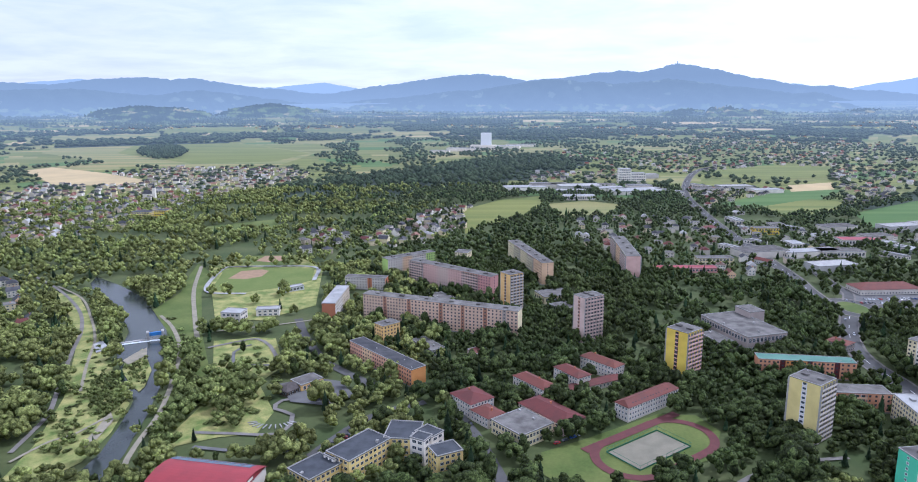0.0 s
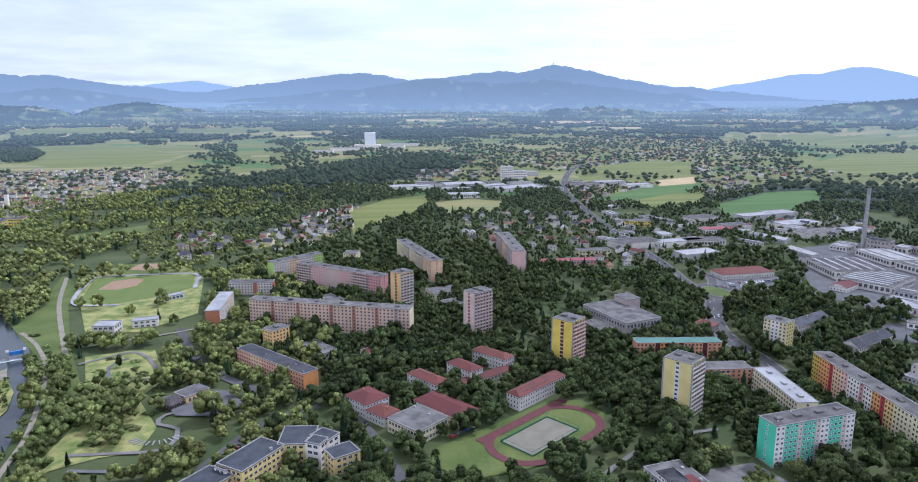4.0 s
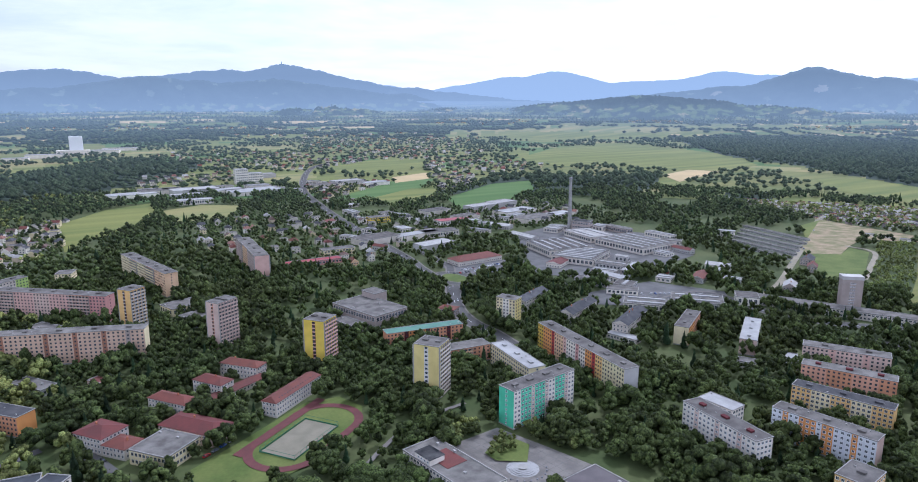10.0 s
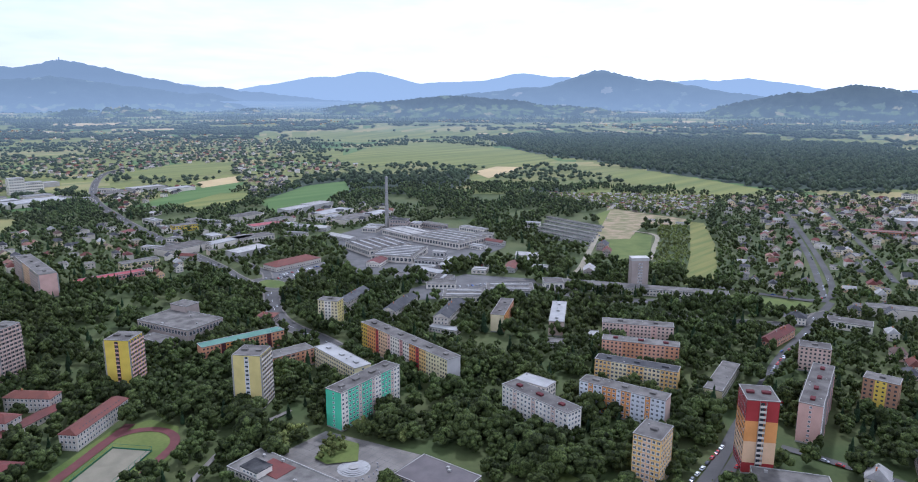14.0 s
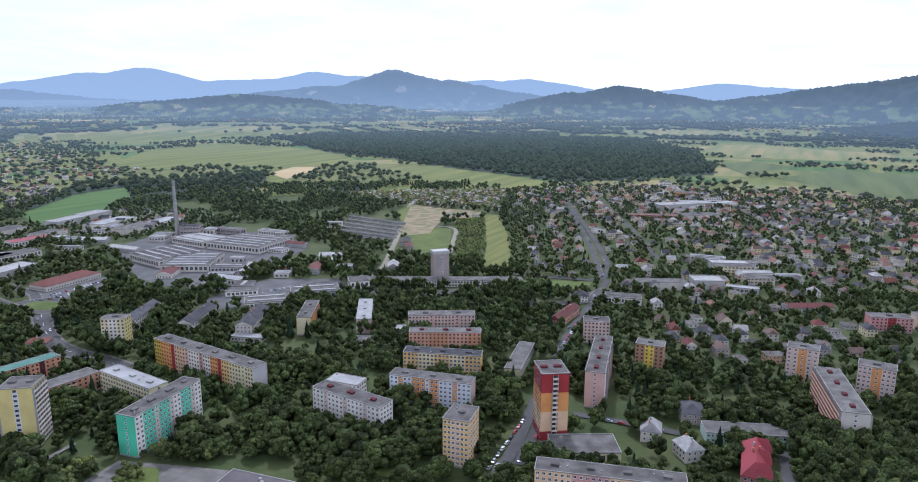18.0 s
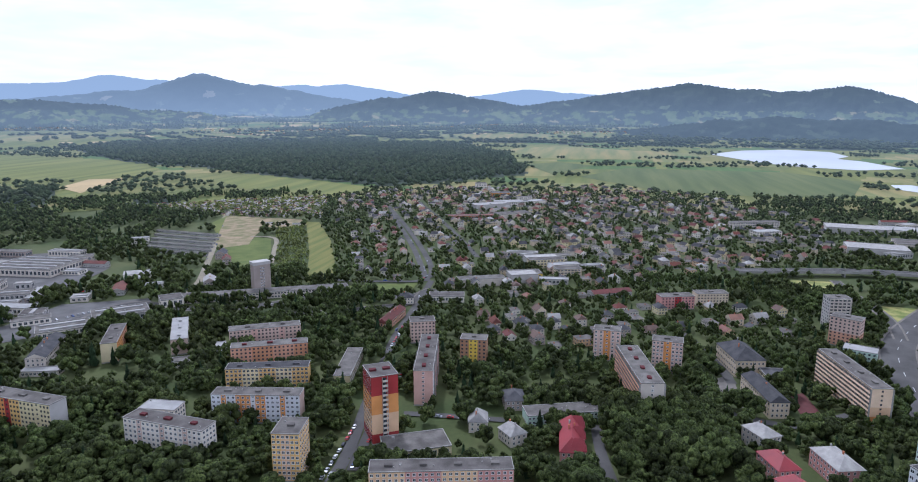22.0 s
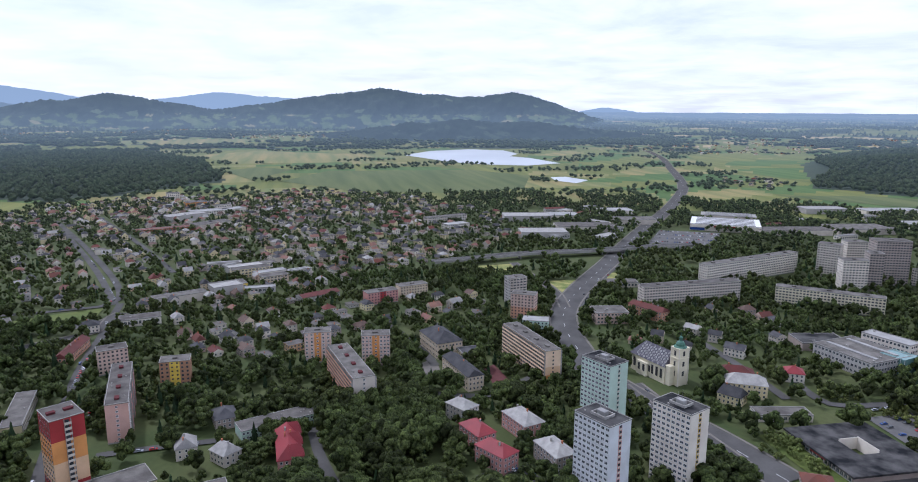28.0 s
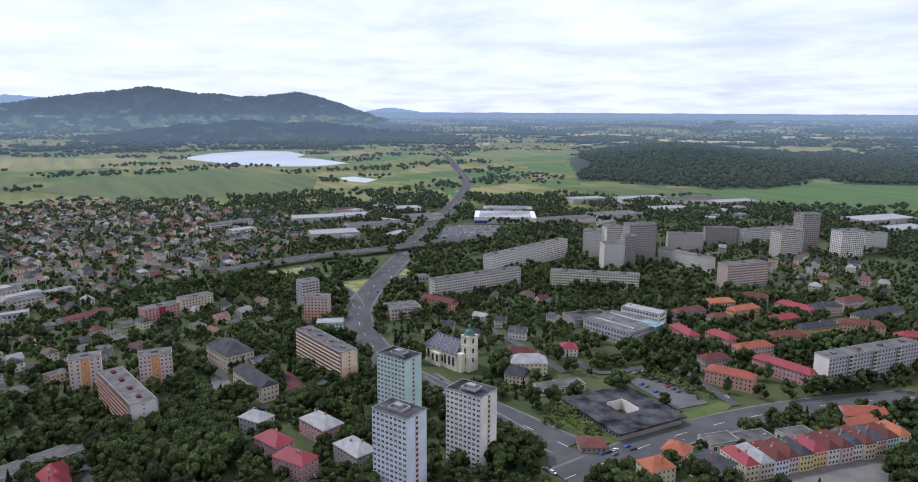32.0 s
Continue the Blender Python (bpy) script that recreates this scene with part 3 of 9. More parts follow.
def woodland(x, y):
    """Where the far land is wooded."""
    d = np.hypot(x, y)
    v = 0.6 * plane_noise(x, y, 1500, 41) + 0.4 * plane_noise(x, y, 420, 42)
    return (v > np.where(d < 5200, 0.535, 0.515)) & (opening(x, y) < 0)


def far_land():
    """The land from the edge of the town to the foot of the mountains, one sheet cut into strips of field."""
    ds = np.concatenate([1350 * 1.03 ** np.arange(0, 31), np.geomspace(3400, 42000, 92)])
    az = np.linspace(-166, 46, 741)
    A, D = np.meshgrid(az, ds)
    X, Y = -np.sin(np.radians(A)) * D, np.cos(np.radians(A)) * D
    px, py, pz, _ = far_place(X, Y, relief(X, Y))
    k, n = A.shape
    i, j = np.meshgrid(np.arange(k - 1), np.arange(n - 1), indexing="ij")
    q = np.stack([i * n + j, (i + 1) * n + j, (i + 1) * n + j + 1, i * n + j + 1], -1).reshape(-1, 4)
    cx, cy = (X[:-1, :-1] + X[1:, 1:]) / 2, (Y[:-1, :-1] + Y[1:, 1:]) / 2
    # farms with their own direction of ploughing, cut into strips
    fx, fy = np.floor((cx + 260 * plane_noise(cx, cy, 700, 51)) / 640), np.floor((cy + 260 * plane_noise(cx, cy, 700, 52)) / 640)
    rot = np.mod(np.sin(fx * 12.9898 + fy * 78.233) * 43758.5, 1.0) * np.pi
    u, v = cx * np.cos(rot) + cy * np.sin(rot), -cx * np.sin(rot) + cy * np.cos(rot)
    cell = np.mod(np.sin(np.floor(u / 330) * 91.7 + np.floor(v / 120) * 37.3 + fx * 5.1 + fy * 9.7) * 9341.7, 1.0)
    kind = np.select([cell < 0.34, cell < 0.52, cell < 0.64, cell < 0.70], [0, 1, 2, 3], 4)
    op = opening(cx, cy)
    dd = np.hypot(cx, cy)
    south = np.degrees(np.arctan2(-cx, cy)) < -114
    kind = np.where((kind == 3) & (dd < 3300), 2, np.where((kind == 4) & south & (dd < 3000), 2, kind))
    kind = np.where(forested(cx.ravel(), cy.ravel()).reshape(cx.shape), 5, kind)
    kind = np.where(op >= 0, op, np.where(woodland(cx, cy) & (np.hypot(cx, cy) > 3300), 5, kind))
    me = bpy.data.meshes.new("outer_fields")
    me.from_pydata(np.stack([px, py, pz], -1).reshape(-1, 3).tolist(), [], q.tolist())
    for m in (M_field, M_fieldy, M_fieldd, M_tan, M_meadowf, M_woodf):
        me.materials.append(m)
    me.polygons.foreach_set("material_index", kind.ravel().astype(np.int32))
    me.polygons.foreach_set("use_smooth", np.ones(len(me.polygons), bool))
    me.update()
    if me.polygons[0].normal.z < 0:
        me.flip_normals()
    return tagged(new("outer_fields", me), "strips of field, meadow and woodland round the town", "fields", kind="structure")


polar("ground", [0, 60, 150, 260, 400, 560, 760, 1000, 1352], 0, 360, 181, lambda a, r: 0 * r, M_ground, "green ground of the valley, grass between trees and houses", "ground")
far_land()


def ridge(name, r0, peaks, material, label, amp, base=-1.6, deep=420, n=1081, tops=2.0):
    """Mountains at the radius r0: each peak is (azimuth, elevation seen from the drone, slope to its left, slope to its right); tops is the unevenness of the tree tops in metres."""
    rs = np.random.RandomState(int(r0))

    def crest(a):
        e = np.full(a.shape, base)
        for p, el, sl, sr in peaks:
            d = a - p
            s = np.where(d > 0, sl, sr)
            e = np.maximum(e, el - s * (np.sqrt(d * d + 0.5) - 0.7))
        return e

    def height(a, r):
        top = 188 + r0 * np.tan(np.radians(crest(a) + wobble(a, r0, amp, 0.5)))
        s = np.clip((r - (r0 - deep)) / deep, 0, 1)
        back = np.clip((r0 + 90 - r) / 90, 0, 1)
        foot = float(ramp_z(r0 - deep)) - 6
        # spurs and gullies run down from the crest
        g = 0.13 * np.sin(a * 0.9 + r * 0.010 + 2.3 * np.sin(a * 0.37)) + 0.09 * np.sin(a * 2.1 - r * 0.021 + 2 * np.sin(a * 0.61)) + 0.03 * np.sin(a * 5.3 + r * 0.037 + 2 * np.sin(a))
        spur = 1 + np.sin(np.pi * s ** 0.8) * g
        return foot + np.maximum(top - foot, 0) * s ** 1.3 * spur * np.where(r > r0, back, 1) + rs.normal(size=a.shape) * tops * np.clip(s * 6, 0, 1)
    return polar(name, list(np.linspace(r0 - deep, r0, 18)) + [r0 + 45, r0 + 90], -180, 60, n, height, material, label, "mountain")


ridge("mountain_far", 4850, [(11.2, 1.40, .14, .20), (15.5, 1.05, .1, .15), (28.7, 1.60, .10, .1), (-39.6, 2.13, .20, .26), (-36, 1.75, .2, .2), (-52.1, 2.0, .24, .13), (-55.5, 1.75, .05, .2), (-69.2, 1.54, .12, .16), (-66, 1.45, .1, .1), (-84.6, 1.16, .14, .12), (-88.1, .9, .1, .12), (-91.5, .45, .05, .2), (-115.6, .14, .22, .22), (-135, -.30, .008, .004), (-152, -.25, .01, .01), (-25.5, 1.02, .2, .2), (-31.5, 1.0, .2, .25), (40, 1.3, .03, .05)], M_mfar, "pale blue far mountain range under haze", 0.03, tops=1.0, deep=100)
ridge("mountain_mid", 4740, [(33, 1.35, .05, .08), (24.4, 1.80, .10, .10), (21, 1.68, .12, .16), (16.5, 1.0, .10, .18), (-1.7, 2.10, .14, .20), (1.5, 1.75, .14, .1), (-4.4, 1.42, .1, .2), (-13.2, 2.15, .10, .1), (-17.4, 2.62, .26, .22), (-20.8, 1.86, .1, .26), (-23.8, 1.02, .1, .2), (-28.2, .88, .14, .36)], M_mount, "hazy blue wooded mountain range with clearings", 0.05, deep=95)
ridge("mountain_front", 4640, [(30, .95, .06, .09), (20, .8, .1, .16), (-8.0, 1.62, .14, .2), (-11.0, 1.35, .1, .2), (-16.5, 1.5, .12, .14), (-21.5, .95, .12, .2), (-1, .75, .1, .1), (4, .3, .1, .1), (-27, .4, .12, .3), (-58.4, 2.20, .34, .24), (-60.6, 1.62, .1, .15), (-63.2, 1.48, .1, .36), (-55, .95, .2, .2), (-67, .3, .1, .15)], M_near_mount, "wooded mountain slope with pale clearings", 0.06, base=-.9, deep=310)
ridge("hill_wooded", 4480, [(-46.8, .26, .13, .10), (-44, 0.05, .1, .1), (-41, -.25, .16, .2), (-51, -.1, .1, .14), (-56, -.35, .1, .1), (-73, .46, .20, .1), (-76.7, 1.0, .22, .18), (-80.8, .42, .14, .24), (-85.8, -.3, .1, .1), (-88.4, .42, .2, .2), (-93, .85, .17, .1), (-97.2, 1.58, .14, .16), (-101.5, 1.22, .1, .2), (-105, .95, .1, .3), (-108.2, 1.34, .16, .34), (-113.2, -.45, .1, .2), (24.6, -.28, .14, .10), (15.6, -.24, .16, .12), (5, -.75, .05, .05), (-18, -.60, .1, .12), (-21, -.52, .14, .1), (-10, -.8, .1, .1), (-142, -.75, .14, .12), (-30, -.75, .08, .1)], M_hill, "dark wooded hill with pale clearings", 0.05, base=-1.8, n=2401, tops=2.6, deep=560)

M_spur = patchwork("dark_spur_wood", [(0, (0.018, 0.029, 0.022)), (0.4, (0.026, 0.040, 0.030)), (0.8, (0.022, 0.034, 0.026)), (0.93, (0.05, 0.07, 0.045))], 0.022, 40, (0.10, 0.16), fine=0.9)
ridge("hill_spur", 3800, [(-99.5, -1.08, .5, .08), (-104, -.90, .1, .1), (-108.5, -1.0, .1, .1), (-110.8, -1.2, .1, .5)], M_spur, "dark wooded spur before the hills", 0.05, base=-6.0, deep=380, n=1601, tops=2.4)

# ---- flat areas, roads ----
LAYER = [0.0]


def lift(z):
    """Each flat sheet lies a little above the one before."""
    LAYER[0] += 0.006
    return z + LAYER[0]


def area(name, material, z, pts, label, category, keep=True, kind="structure"):
    z = lift(z)
    g = Geo()
    g.poly([(x, y, z) for x, y in pts])
    me = g.mesh(name, material)
    if me.polygons[0].normal.z < 0:
        me.flip_normals()
    ob = tagged(new(name, me), label, category, kind=kind)
    if keep:
        KEEP.append(pts)
    return ob


KEEP = []


def smooth(pts, step=12.0):
    """A gently rounded line through the points."""
    p = [Vector((*q, 0)) for q in pts]
    p = [p[0] * 2 - p[1]] + p + [p[-1] * 2 - p[-2]]
    res = []
    for a, b, c, d in zip(p, p[1:], p[2:], p[3:]):
        n = max(2, int((c - b).length / step))
        for k in range(n):
            t = k / n
            res.append(0.5 * (2 * b + (c - a) * t + (2 * a - 5 * b + 4 * c - d) * t * t + (3 * b - a - 3 * c + d) * t ** 3))
    return res + [p[-2]]


def strip(line, half, z, off=0.0):
    g = Geo()
    row = []
    for k, q in enumerate(line):
        d = (line[min(k + 1, len(line) - 1)] - line[max(k - 1, 0)]).normalized()
        n = Vector((-d.y, d.x, 0))
        row.append((q + n * (off + half), q + n * (off - half)))
    for (a, b), (c, d) in zip(row, row[1:]):
        g.quad((b.x, b.y, z), (d.x, d.y, z), (c.x, c.y, z), (a.x, a.y, z))
    return g


def lane(name, material, width, z, pts, label, marks=True):
    line = smooth(pts)
    z = lift(z)
    ob = mesh_thing(name, strip(line, width / 2, z), material, label, "path" if "path" in name else "road", kind="structure")
    for a, b in zip(line, line[1:]):
        LANES.append((a.x, a.y, b.x, b.y, width / 2))
    if "path" not in name and width > 9.5:
        g = Geo()                       # dashed middle line
        for a, b in list(zip(line, line[1:]))[::2]:
            d = (b - a).normalized() * 0.5
            n = Vector((-d.y, d.x, 0)) * 0.34
            c = b if width < 10 else a + (b - a) * 0.6
            g.quad(*[(q.x, q.y, z + 0.05) for q in (a + n, a - n, c - n, c + n)])
        part("lane_line", g, M_line, ob)
    if width > 7 and "path" not in name:
        for s in (-1, 1):               # raised kerb and pavement on each side
            kerb = strip(line, 0.9, z + 0.13, s * (width / 2 + 0.9))
            part("kerb", kerb, M_pave, ob)
    return ob



area('field', M_fieldy, 0.5, [(-1557, 2562), (-2137, 3893), (-1919, 4141), (-1479, 3822), (-952, 3059), (-521, 2486), (-533, 2034), (-759, 1941), (-1037, 2064)], 'yellow-green stubble field between woods', 'field')
area('field', M_field, 0.6, [(-1272, 2541), (-1543, 3384), (-1431, 3695), (-901, 2975), (-542, 2488), (-582, 2155), (-816, 2089)], 'green field below a wood', 'field')
area('field', M_fieldy, 0.5, [(-1056, 3598), (-1035, 4603), (-745, 4754), (-488, 3282), (-572, 2986), (-841, 3134)], 'pale green field ringed by trees', 'field')
area('field', M_tan, 0.5, [(-1219, 1901), (-1195, 2000), (-951, 1825), (-738, 1628), (-779, 1539), (-942, 1568)], 'dry tan field at the edge of the village', 'field')
area('field', M_grass, 0.5, [(-403, 1010), (-298, 1084), (-267, 997), (-368, 964)], 'bare clearing by the wood', 'field')
area('field', M_field, 0.5, [(6, 1172), (80, 1290), (159, 1336), (147, 1192), (103, 1075), (35, 1021), (8, 951)], 'green meadow between houses', 'field')
area('field', M_fieldy, 0.5, [(151, 1227), (235, 1268), (291, 1223), (247, 1114), (165, 1101)], 'dry yellow meadow', 'field')
area('field', M_field, 0.5, [(656, 1792), (871, 1935), (1022, 1875), (887, 1638), (714, 1582), (647, 1659)], 'green field by the main road', 'field')
area('field', M_fieldd, 0.5, [(472, 1220), (675, 1404), (799, 1408), (686, 1272), (514, 1156)], 'deep green field', 'field')
area('field', M_field, 0.55, [(509, 1171), (663, 1275), (703, 1236), (633, 1126), (521, 1077)], 'pale green field', 'field')
area('field', M_fieldd, 0.5, [(650, 1109), (851, 1250), (965, 1256), (871, 1122), (691, 978), (594, 947)], 'deep green field', 'field')
area('field', M_tan, 0.5, [(718, 1483), (840, 1531), (782, 1411), (675, 1378)], 'ripe tan field', 'field')
area('field', M_field, 0.5, [(1257, 1730), (1705, 2062), (2082, 2038), (2012, 1562), (1752, 1212), (1539, 1154), (1417, 1257), (1412, 1445), (1233, 1488)], 'large green field on a low rise', 'field')
area('field', M_field, 0.5, [(1837, 2647), (2550, 3090), (3210, 3055), (3451, 2735), (2851, 2290), (2392, 2382), (1865, 2335)], 'far pale green field', 'field')
area('field', M_tan, 0.7, [(1313, 1173), (1471, 1226), (1514, 1152), (1237, 1053)], 'bare tan strip of earth', 'field')
area('field', M_field, 0.5, [(1548, 916), (1667, 873), (1575, 658), (1461, 462), (1294, 513), (1355, 635), (1401, 796)], 'long meadow below the forest', 'field')
area('field', M_field, 0.5, [(961, 584), (1036, 596), (978, 511), (869, 470), (858, 510)], 'rough green slope', 'field')
area('bare_earth', M_earth, 0.5, [(1037, 599), (1028, 544), (1023, 446), (980, 429), (936, 479), (876, 463), (820, 442), (789, 467), (811, 489)], 'building site of bare tan earth', 'field')
area('field', M_grass, 0.45, [(789, 467), (820, 442), (868, 458), (861, 430), (695, 349), (666, 374), (736, 428)], 'weedy plot beside the building site', 'field')
lane('site_path', M_path, 6, 0.52, [(873, 468), (868, 428), (789, 390), (724, 362)], 'tan dirt track round the weedy plot')
area('field', M_mown, 0.5, [(1006, 441), (1005, 418), (867, 343), (749, 291), (656, 256), (647, 284), (782, 338)], 'mown yellow-green strip meadow', 'field')

area('field', M_fieldg, 0.5, [(1811, 24), (2095, -109), (2069, -249), (2055, -540), (1838, -668), (1536, -548), (1483, -342), (1569, -139)], 'broad green field before the lake', 'field')
area('field', M_fieldg, 0.6, [(2154, 202), (2263, 105), (2156, -5), (1856, 99)], 'green field by a farm', 'field')
area('field', M_fieldy, 0.5, [(2869, 381), (3136, 149), (2924, -147), (2680, -317), (2416, -124), (2421, 190)], 'pale field strips', 'field')
area('lake', M_lake, 0.4, [(2761, -446), (3011, -604), (3114, -807), (2999, -944), (2752, -933), (2620, -853), (2511, -902), (2244, -924), (2170, -773), (2242, -650), (2365, -554)], 'lake under the hill, sky reflection painted as bright grey', 'lake')
area('pond', M_lake, 0.4, [(1779, -708), (1786, -755), (1684, -781), (1621, -720), (1686, -689)], 'small pond, sky reflection painted as grey', 'pond')
area('field', M_fieldd, 0.5, [(996, -1488), (1029, -1755), (871, -1926), (711, -1591), (711, -1395), (799, -1341)], 'broad green field behind the halls', 'field')
area('field', M_fieldg, 0.5, [(1293, -1049), (1242, -1250), (1105, -1391), (1020, -1349), (1090, -1176)], 'green strip field', 'field')
area('field', M_field, 0.5, [(2527, -1591), (2690, -1958), (2339, -1960), (1728, -1586), (1448, -1272), (1640, -1252), (2116, -1415)], 'green meadows beside the highway', 'field')
area('river', M_water, 0.1, [(-390, 694), (-398, 722), (-357, 688), (-311, 643), (-283, 600), (-261, 566), (-246, 543), (-229, 502), (-210, 455), (-203, 433), (-197, 408), (-191, 382), (-187, 359), (-183, 339), (-180, 300), (-199, 300), (-197, 340), (-201, 366), (-206, 392), (-210, 407), (-226, 429), (-243, 457), (-266, 497), (-268, 514), (-275, 537), (-287, 559), (-308, 584), (-336, 620), (-368, 660)], 'dark slow river with pale reflections', 'river')
area('island', M_meadow, 0.5, [(-247, 473), (-246, 499), (-233, 478), (-220, 456), (-212, 428), (-212, 419), (-224, 432), (-241, 455)], 'grassy island in the river', 'island', False)
area('riverbank', M_meadow, 0.25, [(-410, 660), (-378, 649), (-309, 551), (-284, 508), (-263, 483), (-231.7, 429.1), (-210, 401.8), (-202.5, 363), (-201.8, 330.6), (-212.5, 311.9), (-233.3, 312.1), (-238.5, 349.7), (-257, 411), (-296, 495), (-350, 583)], 'dry grassy river bank', 'riverbank')
area('meadow', M_grass, 0.2, [(-309, 783), (-272, 727), (-259, 657), (-213, 534), (-175.3, 448.3), (-166.5, 393), (-164.4, 349), (-164.7, 324.3), (-178.6, 362.8), (-190.1, 410.2), (-209, 470), (-232, 521), (-282, 599), (-280, 657), (-298, 728)], 'mown grass along the river path', 'meadow')
area('park_lawn', M_meadow, 0.2, [(-197, 516), (-167, 524), (-149, 522), (-127.5, 461.5), (-137.4, 433.5), (-115.1, 389.1), (-117.5, 361.1), (-138, 357.2), (-158.4, 347.4), (-162.5, 329.2), (-167.2, 354.6), (-163.8, 395.1), (-173.3, 447.3)], 'dry lawn of the riverside park', 'lawn', False)
area('baseball_field', M_grassb, 0.45, [(-252, 662), (-266, 745), (-258.5, 757), (-213, 759), (-165.0, 752), (-158, 700), (-177.5, 676), (-215.1, 656)], 'mown baseball outfield', 'sports field')
area('infield', M_clay, 0.45, [(-250, 710), (-246, 742), (-225, 750), (-215, 743), (-216, 719), (-230, 707)], 'orange clay baseball infield', 'infield')
area('practice_field', M_grass, 0.35, [(-263, 776), (-257, 820), (-215, 824), (-196, 786), (-210, 766)], 'practice ball field', 'sports field')
area('infield', M_clay, 0.45, [(-244, 792), (-240, 818), (-220, 818), (-212, 794), (-226, 785)], 'small orange clay infield', 'infield')
area('sports_lawn', M_grass, 0.25, [(43.6, 337.9), (73.2, 354.6), (120.2, 383.7), (142.1, 381), (149.2, 360), (132.6, 330.1), (102, 312.2), (81.7, 306.2), (53.7, 302.5), (40.8, 316.9)], 'school sports lawn', 'lawn')
area('park_lawn', M_grass, 0.2, [(238.8, 196.8), (263.4, 185.9), (261.3, 142.5)], 'lawn under trees', 'lawn', False)
area('square_paving', M_pave, 0.2, [(163, 232), (172, 290), (204.7, 293.2), (213.8, 265.9), (223.7, 233.5), (219, 222), (196, 222)], 'stone-paved square', 'square')
area('parking_lot', M_asphd, 0.2, [(310.5, -357.5), (310.3, -391.6), (256.7, -376.3), (260.6, -351.1)], 'asphalt car park with white bays', 'car park')
area('parking_lot', M_asphd, 0.2, [(824, -481), (945, -574), (902, -656), (794, -566)], 'hypermarket car park full of cars', 'car park')
area('forecourt', M_asphd, 0.2, [(371, 646), (441, 656), (458, 620), (414, 592), (368, 603)], 'store car park', 'car park')
area('forecourt', M_asphd, 0.2, [(438, 478), (524, 477), (560, 410), (534, 383), (467, 409), (422, 444)], 'yard of the trade halls', 'yard')
area('square_paving', M_pave, 0.2, [(185, -311.1), (181.4, -353.9), (164.7, -417.3), (137.6, -365), (174.6, -297.4)], 'paved town square', 'square')
area('garden_strip', M_grass, 0.2, [(306, -276), (304, -292), (256, -291), (258, -352), (252, -354), (242, -290), (254, -275)], 'planted strip before the supermarket', 'verge')
area('verge', M_grass, 0.45, [(247, -284), (247, -332), (243, -378), (247, -388), (254, -384), (253, -345), (251, -300)], 'mown road verge', 'verge')
KEEP.append([(222, -240), (222, -300), (216, -400), (196, -480), (206, -490), (236, -410), (262, -400), (256, -380), (252, -300), (248, -262)])
area('verge', M_meadow, 0.1, [(607, -277), (658, -279), (678, -280), (676, -323), (694, -346), (643, -307)], 'dry grass inside the slip road', 'verge')
area('verge', M_meadow, 0.1, [(643, -324), (694, -360), (699, -381), (648, -353)], 'dry grass verge', 'verge')
area('verge', M_meadow, 0.1, [(766, -222), (767, -274), (722, -260), (716, -216)], 'dry grass below the flyover', 'verge')
area('schoolyard', M_pave, 0.2, [(453.1, -92.1), (472, -116.2), (414.8, -113.3), (433.3, -105.1)], 'paved school forecourt', 'yard')
area('tennis_court', M_track, 0.3, [(441.8, -146.8), (447.8, -156.4), (409.5, -158.9), (399.7, -145)], 'red clay sports court', 'court')
area('yard', M_asphd, 0.2, [(557, 756), (651, 780), (735, 632), (662, 533), (505, 498), (440, 563)], 'factory yard', 'yard')
area('road_junction', M_asph, 0.15, [(268, -252), (246, -266), (244, -290), (228, -286), (226, -250), (246, -236)], 'wide asphalt road junction with lane lines', 'road junction')
area('park_lawn', M_meadow, 0.2, [(-288, 758), (-276, 797), (-192, 830), (-154, 741), (-135, 611), (-174, 567), (-216, 573)], 'worn grass round the ball park', 'lawn', False)
lane('main_road', M_asph, 13, 0.12, [(804, 1988), (634, 1808), (471, 1415), (409, 1131), (376, 889), (357, 711), (347, 654), (342, 616)], 'long asphalt main road into the town')
lane('main_road', M_asph, 13, 0.12, [(341, 570), (315, 524), (299, 487), (294, 455), (295, 430), (292, 400)], 'curving asphalt main road')
lane('roundabout', M_asph, 9, 0.14, [(358 + 18 * math.cos(k * math.pi / 8), 594 + 25 * math.sin(k * math.pi / 8)) for k in range(17)], 'asphalt ring of the roundabout')
area('roundabout_island', M_grass, 0.4, [(358 + 12 * math.cos(k * math.pi / 8), 594 + 19 * math.sin(k * math.pi / 8)) for k in range(16)], 'mown grass island of the roundabout', 'verge')
lane('street', M_asph, 8, 0.12, [(366, 616), (379, 640), (382, 660), (386, 700), (400, 760)], 'asphalt side street')
lane('street', M_asph, 8, 0.12, [(377, 592), (429, 617), (463, 627), (445, 560), (439, 504)], 'asphalt side street')
lane('site_path', M_path, 7, 0.12, [(1091, 619), (1023, 595), (857, 510), (711, 438), (628, 398), (585, 385)], 'pale dirt road beside the building site')
lane('main_road', M_asph, 11, 0.12, [(472, 421), (539, 415), (537, 341), (566, 284), (619, 238), (615, 164), (650, 145)], 'asphalt street along the low halls')
lane('street', M_asph, 7, 0.12, [(277.5, 109.6), (315.3, 112.2), (373.3, 121.9), (433.7, 131.1), (505, 141), (583, 146), (683, 154)], 'street lined with parked cars')
lane('street', M_asph, 7, 0.12, [(680, 158), (860, 224), (1140, 340)], 'straight suburban street')
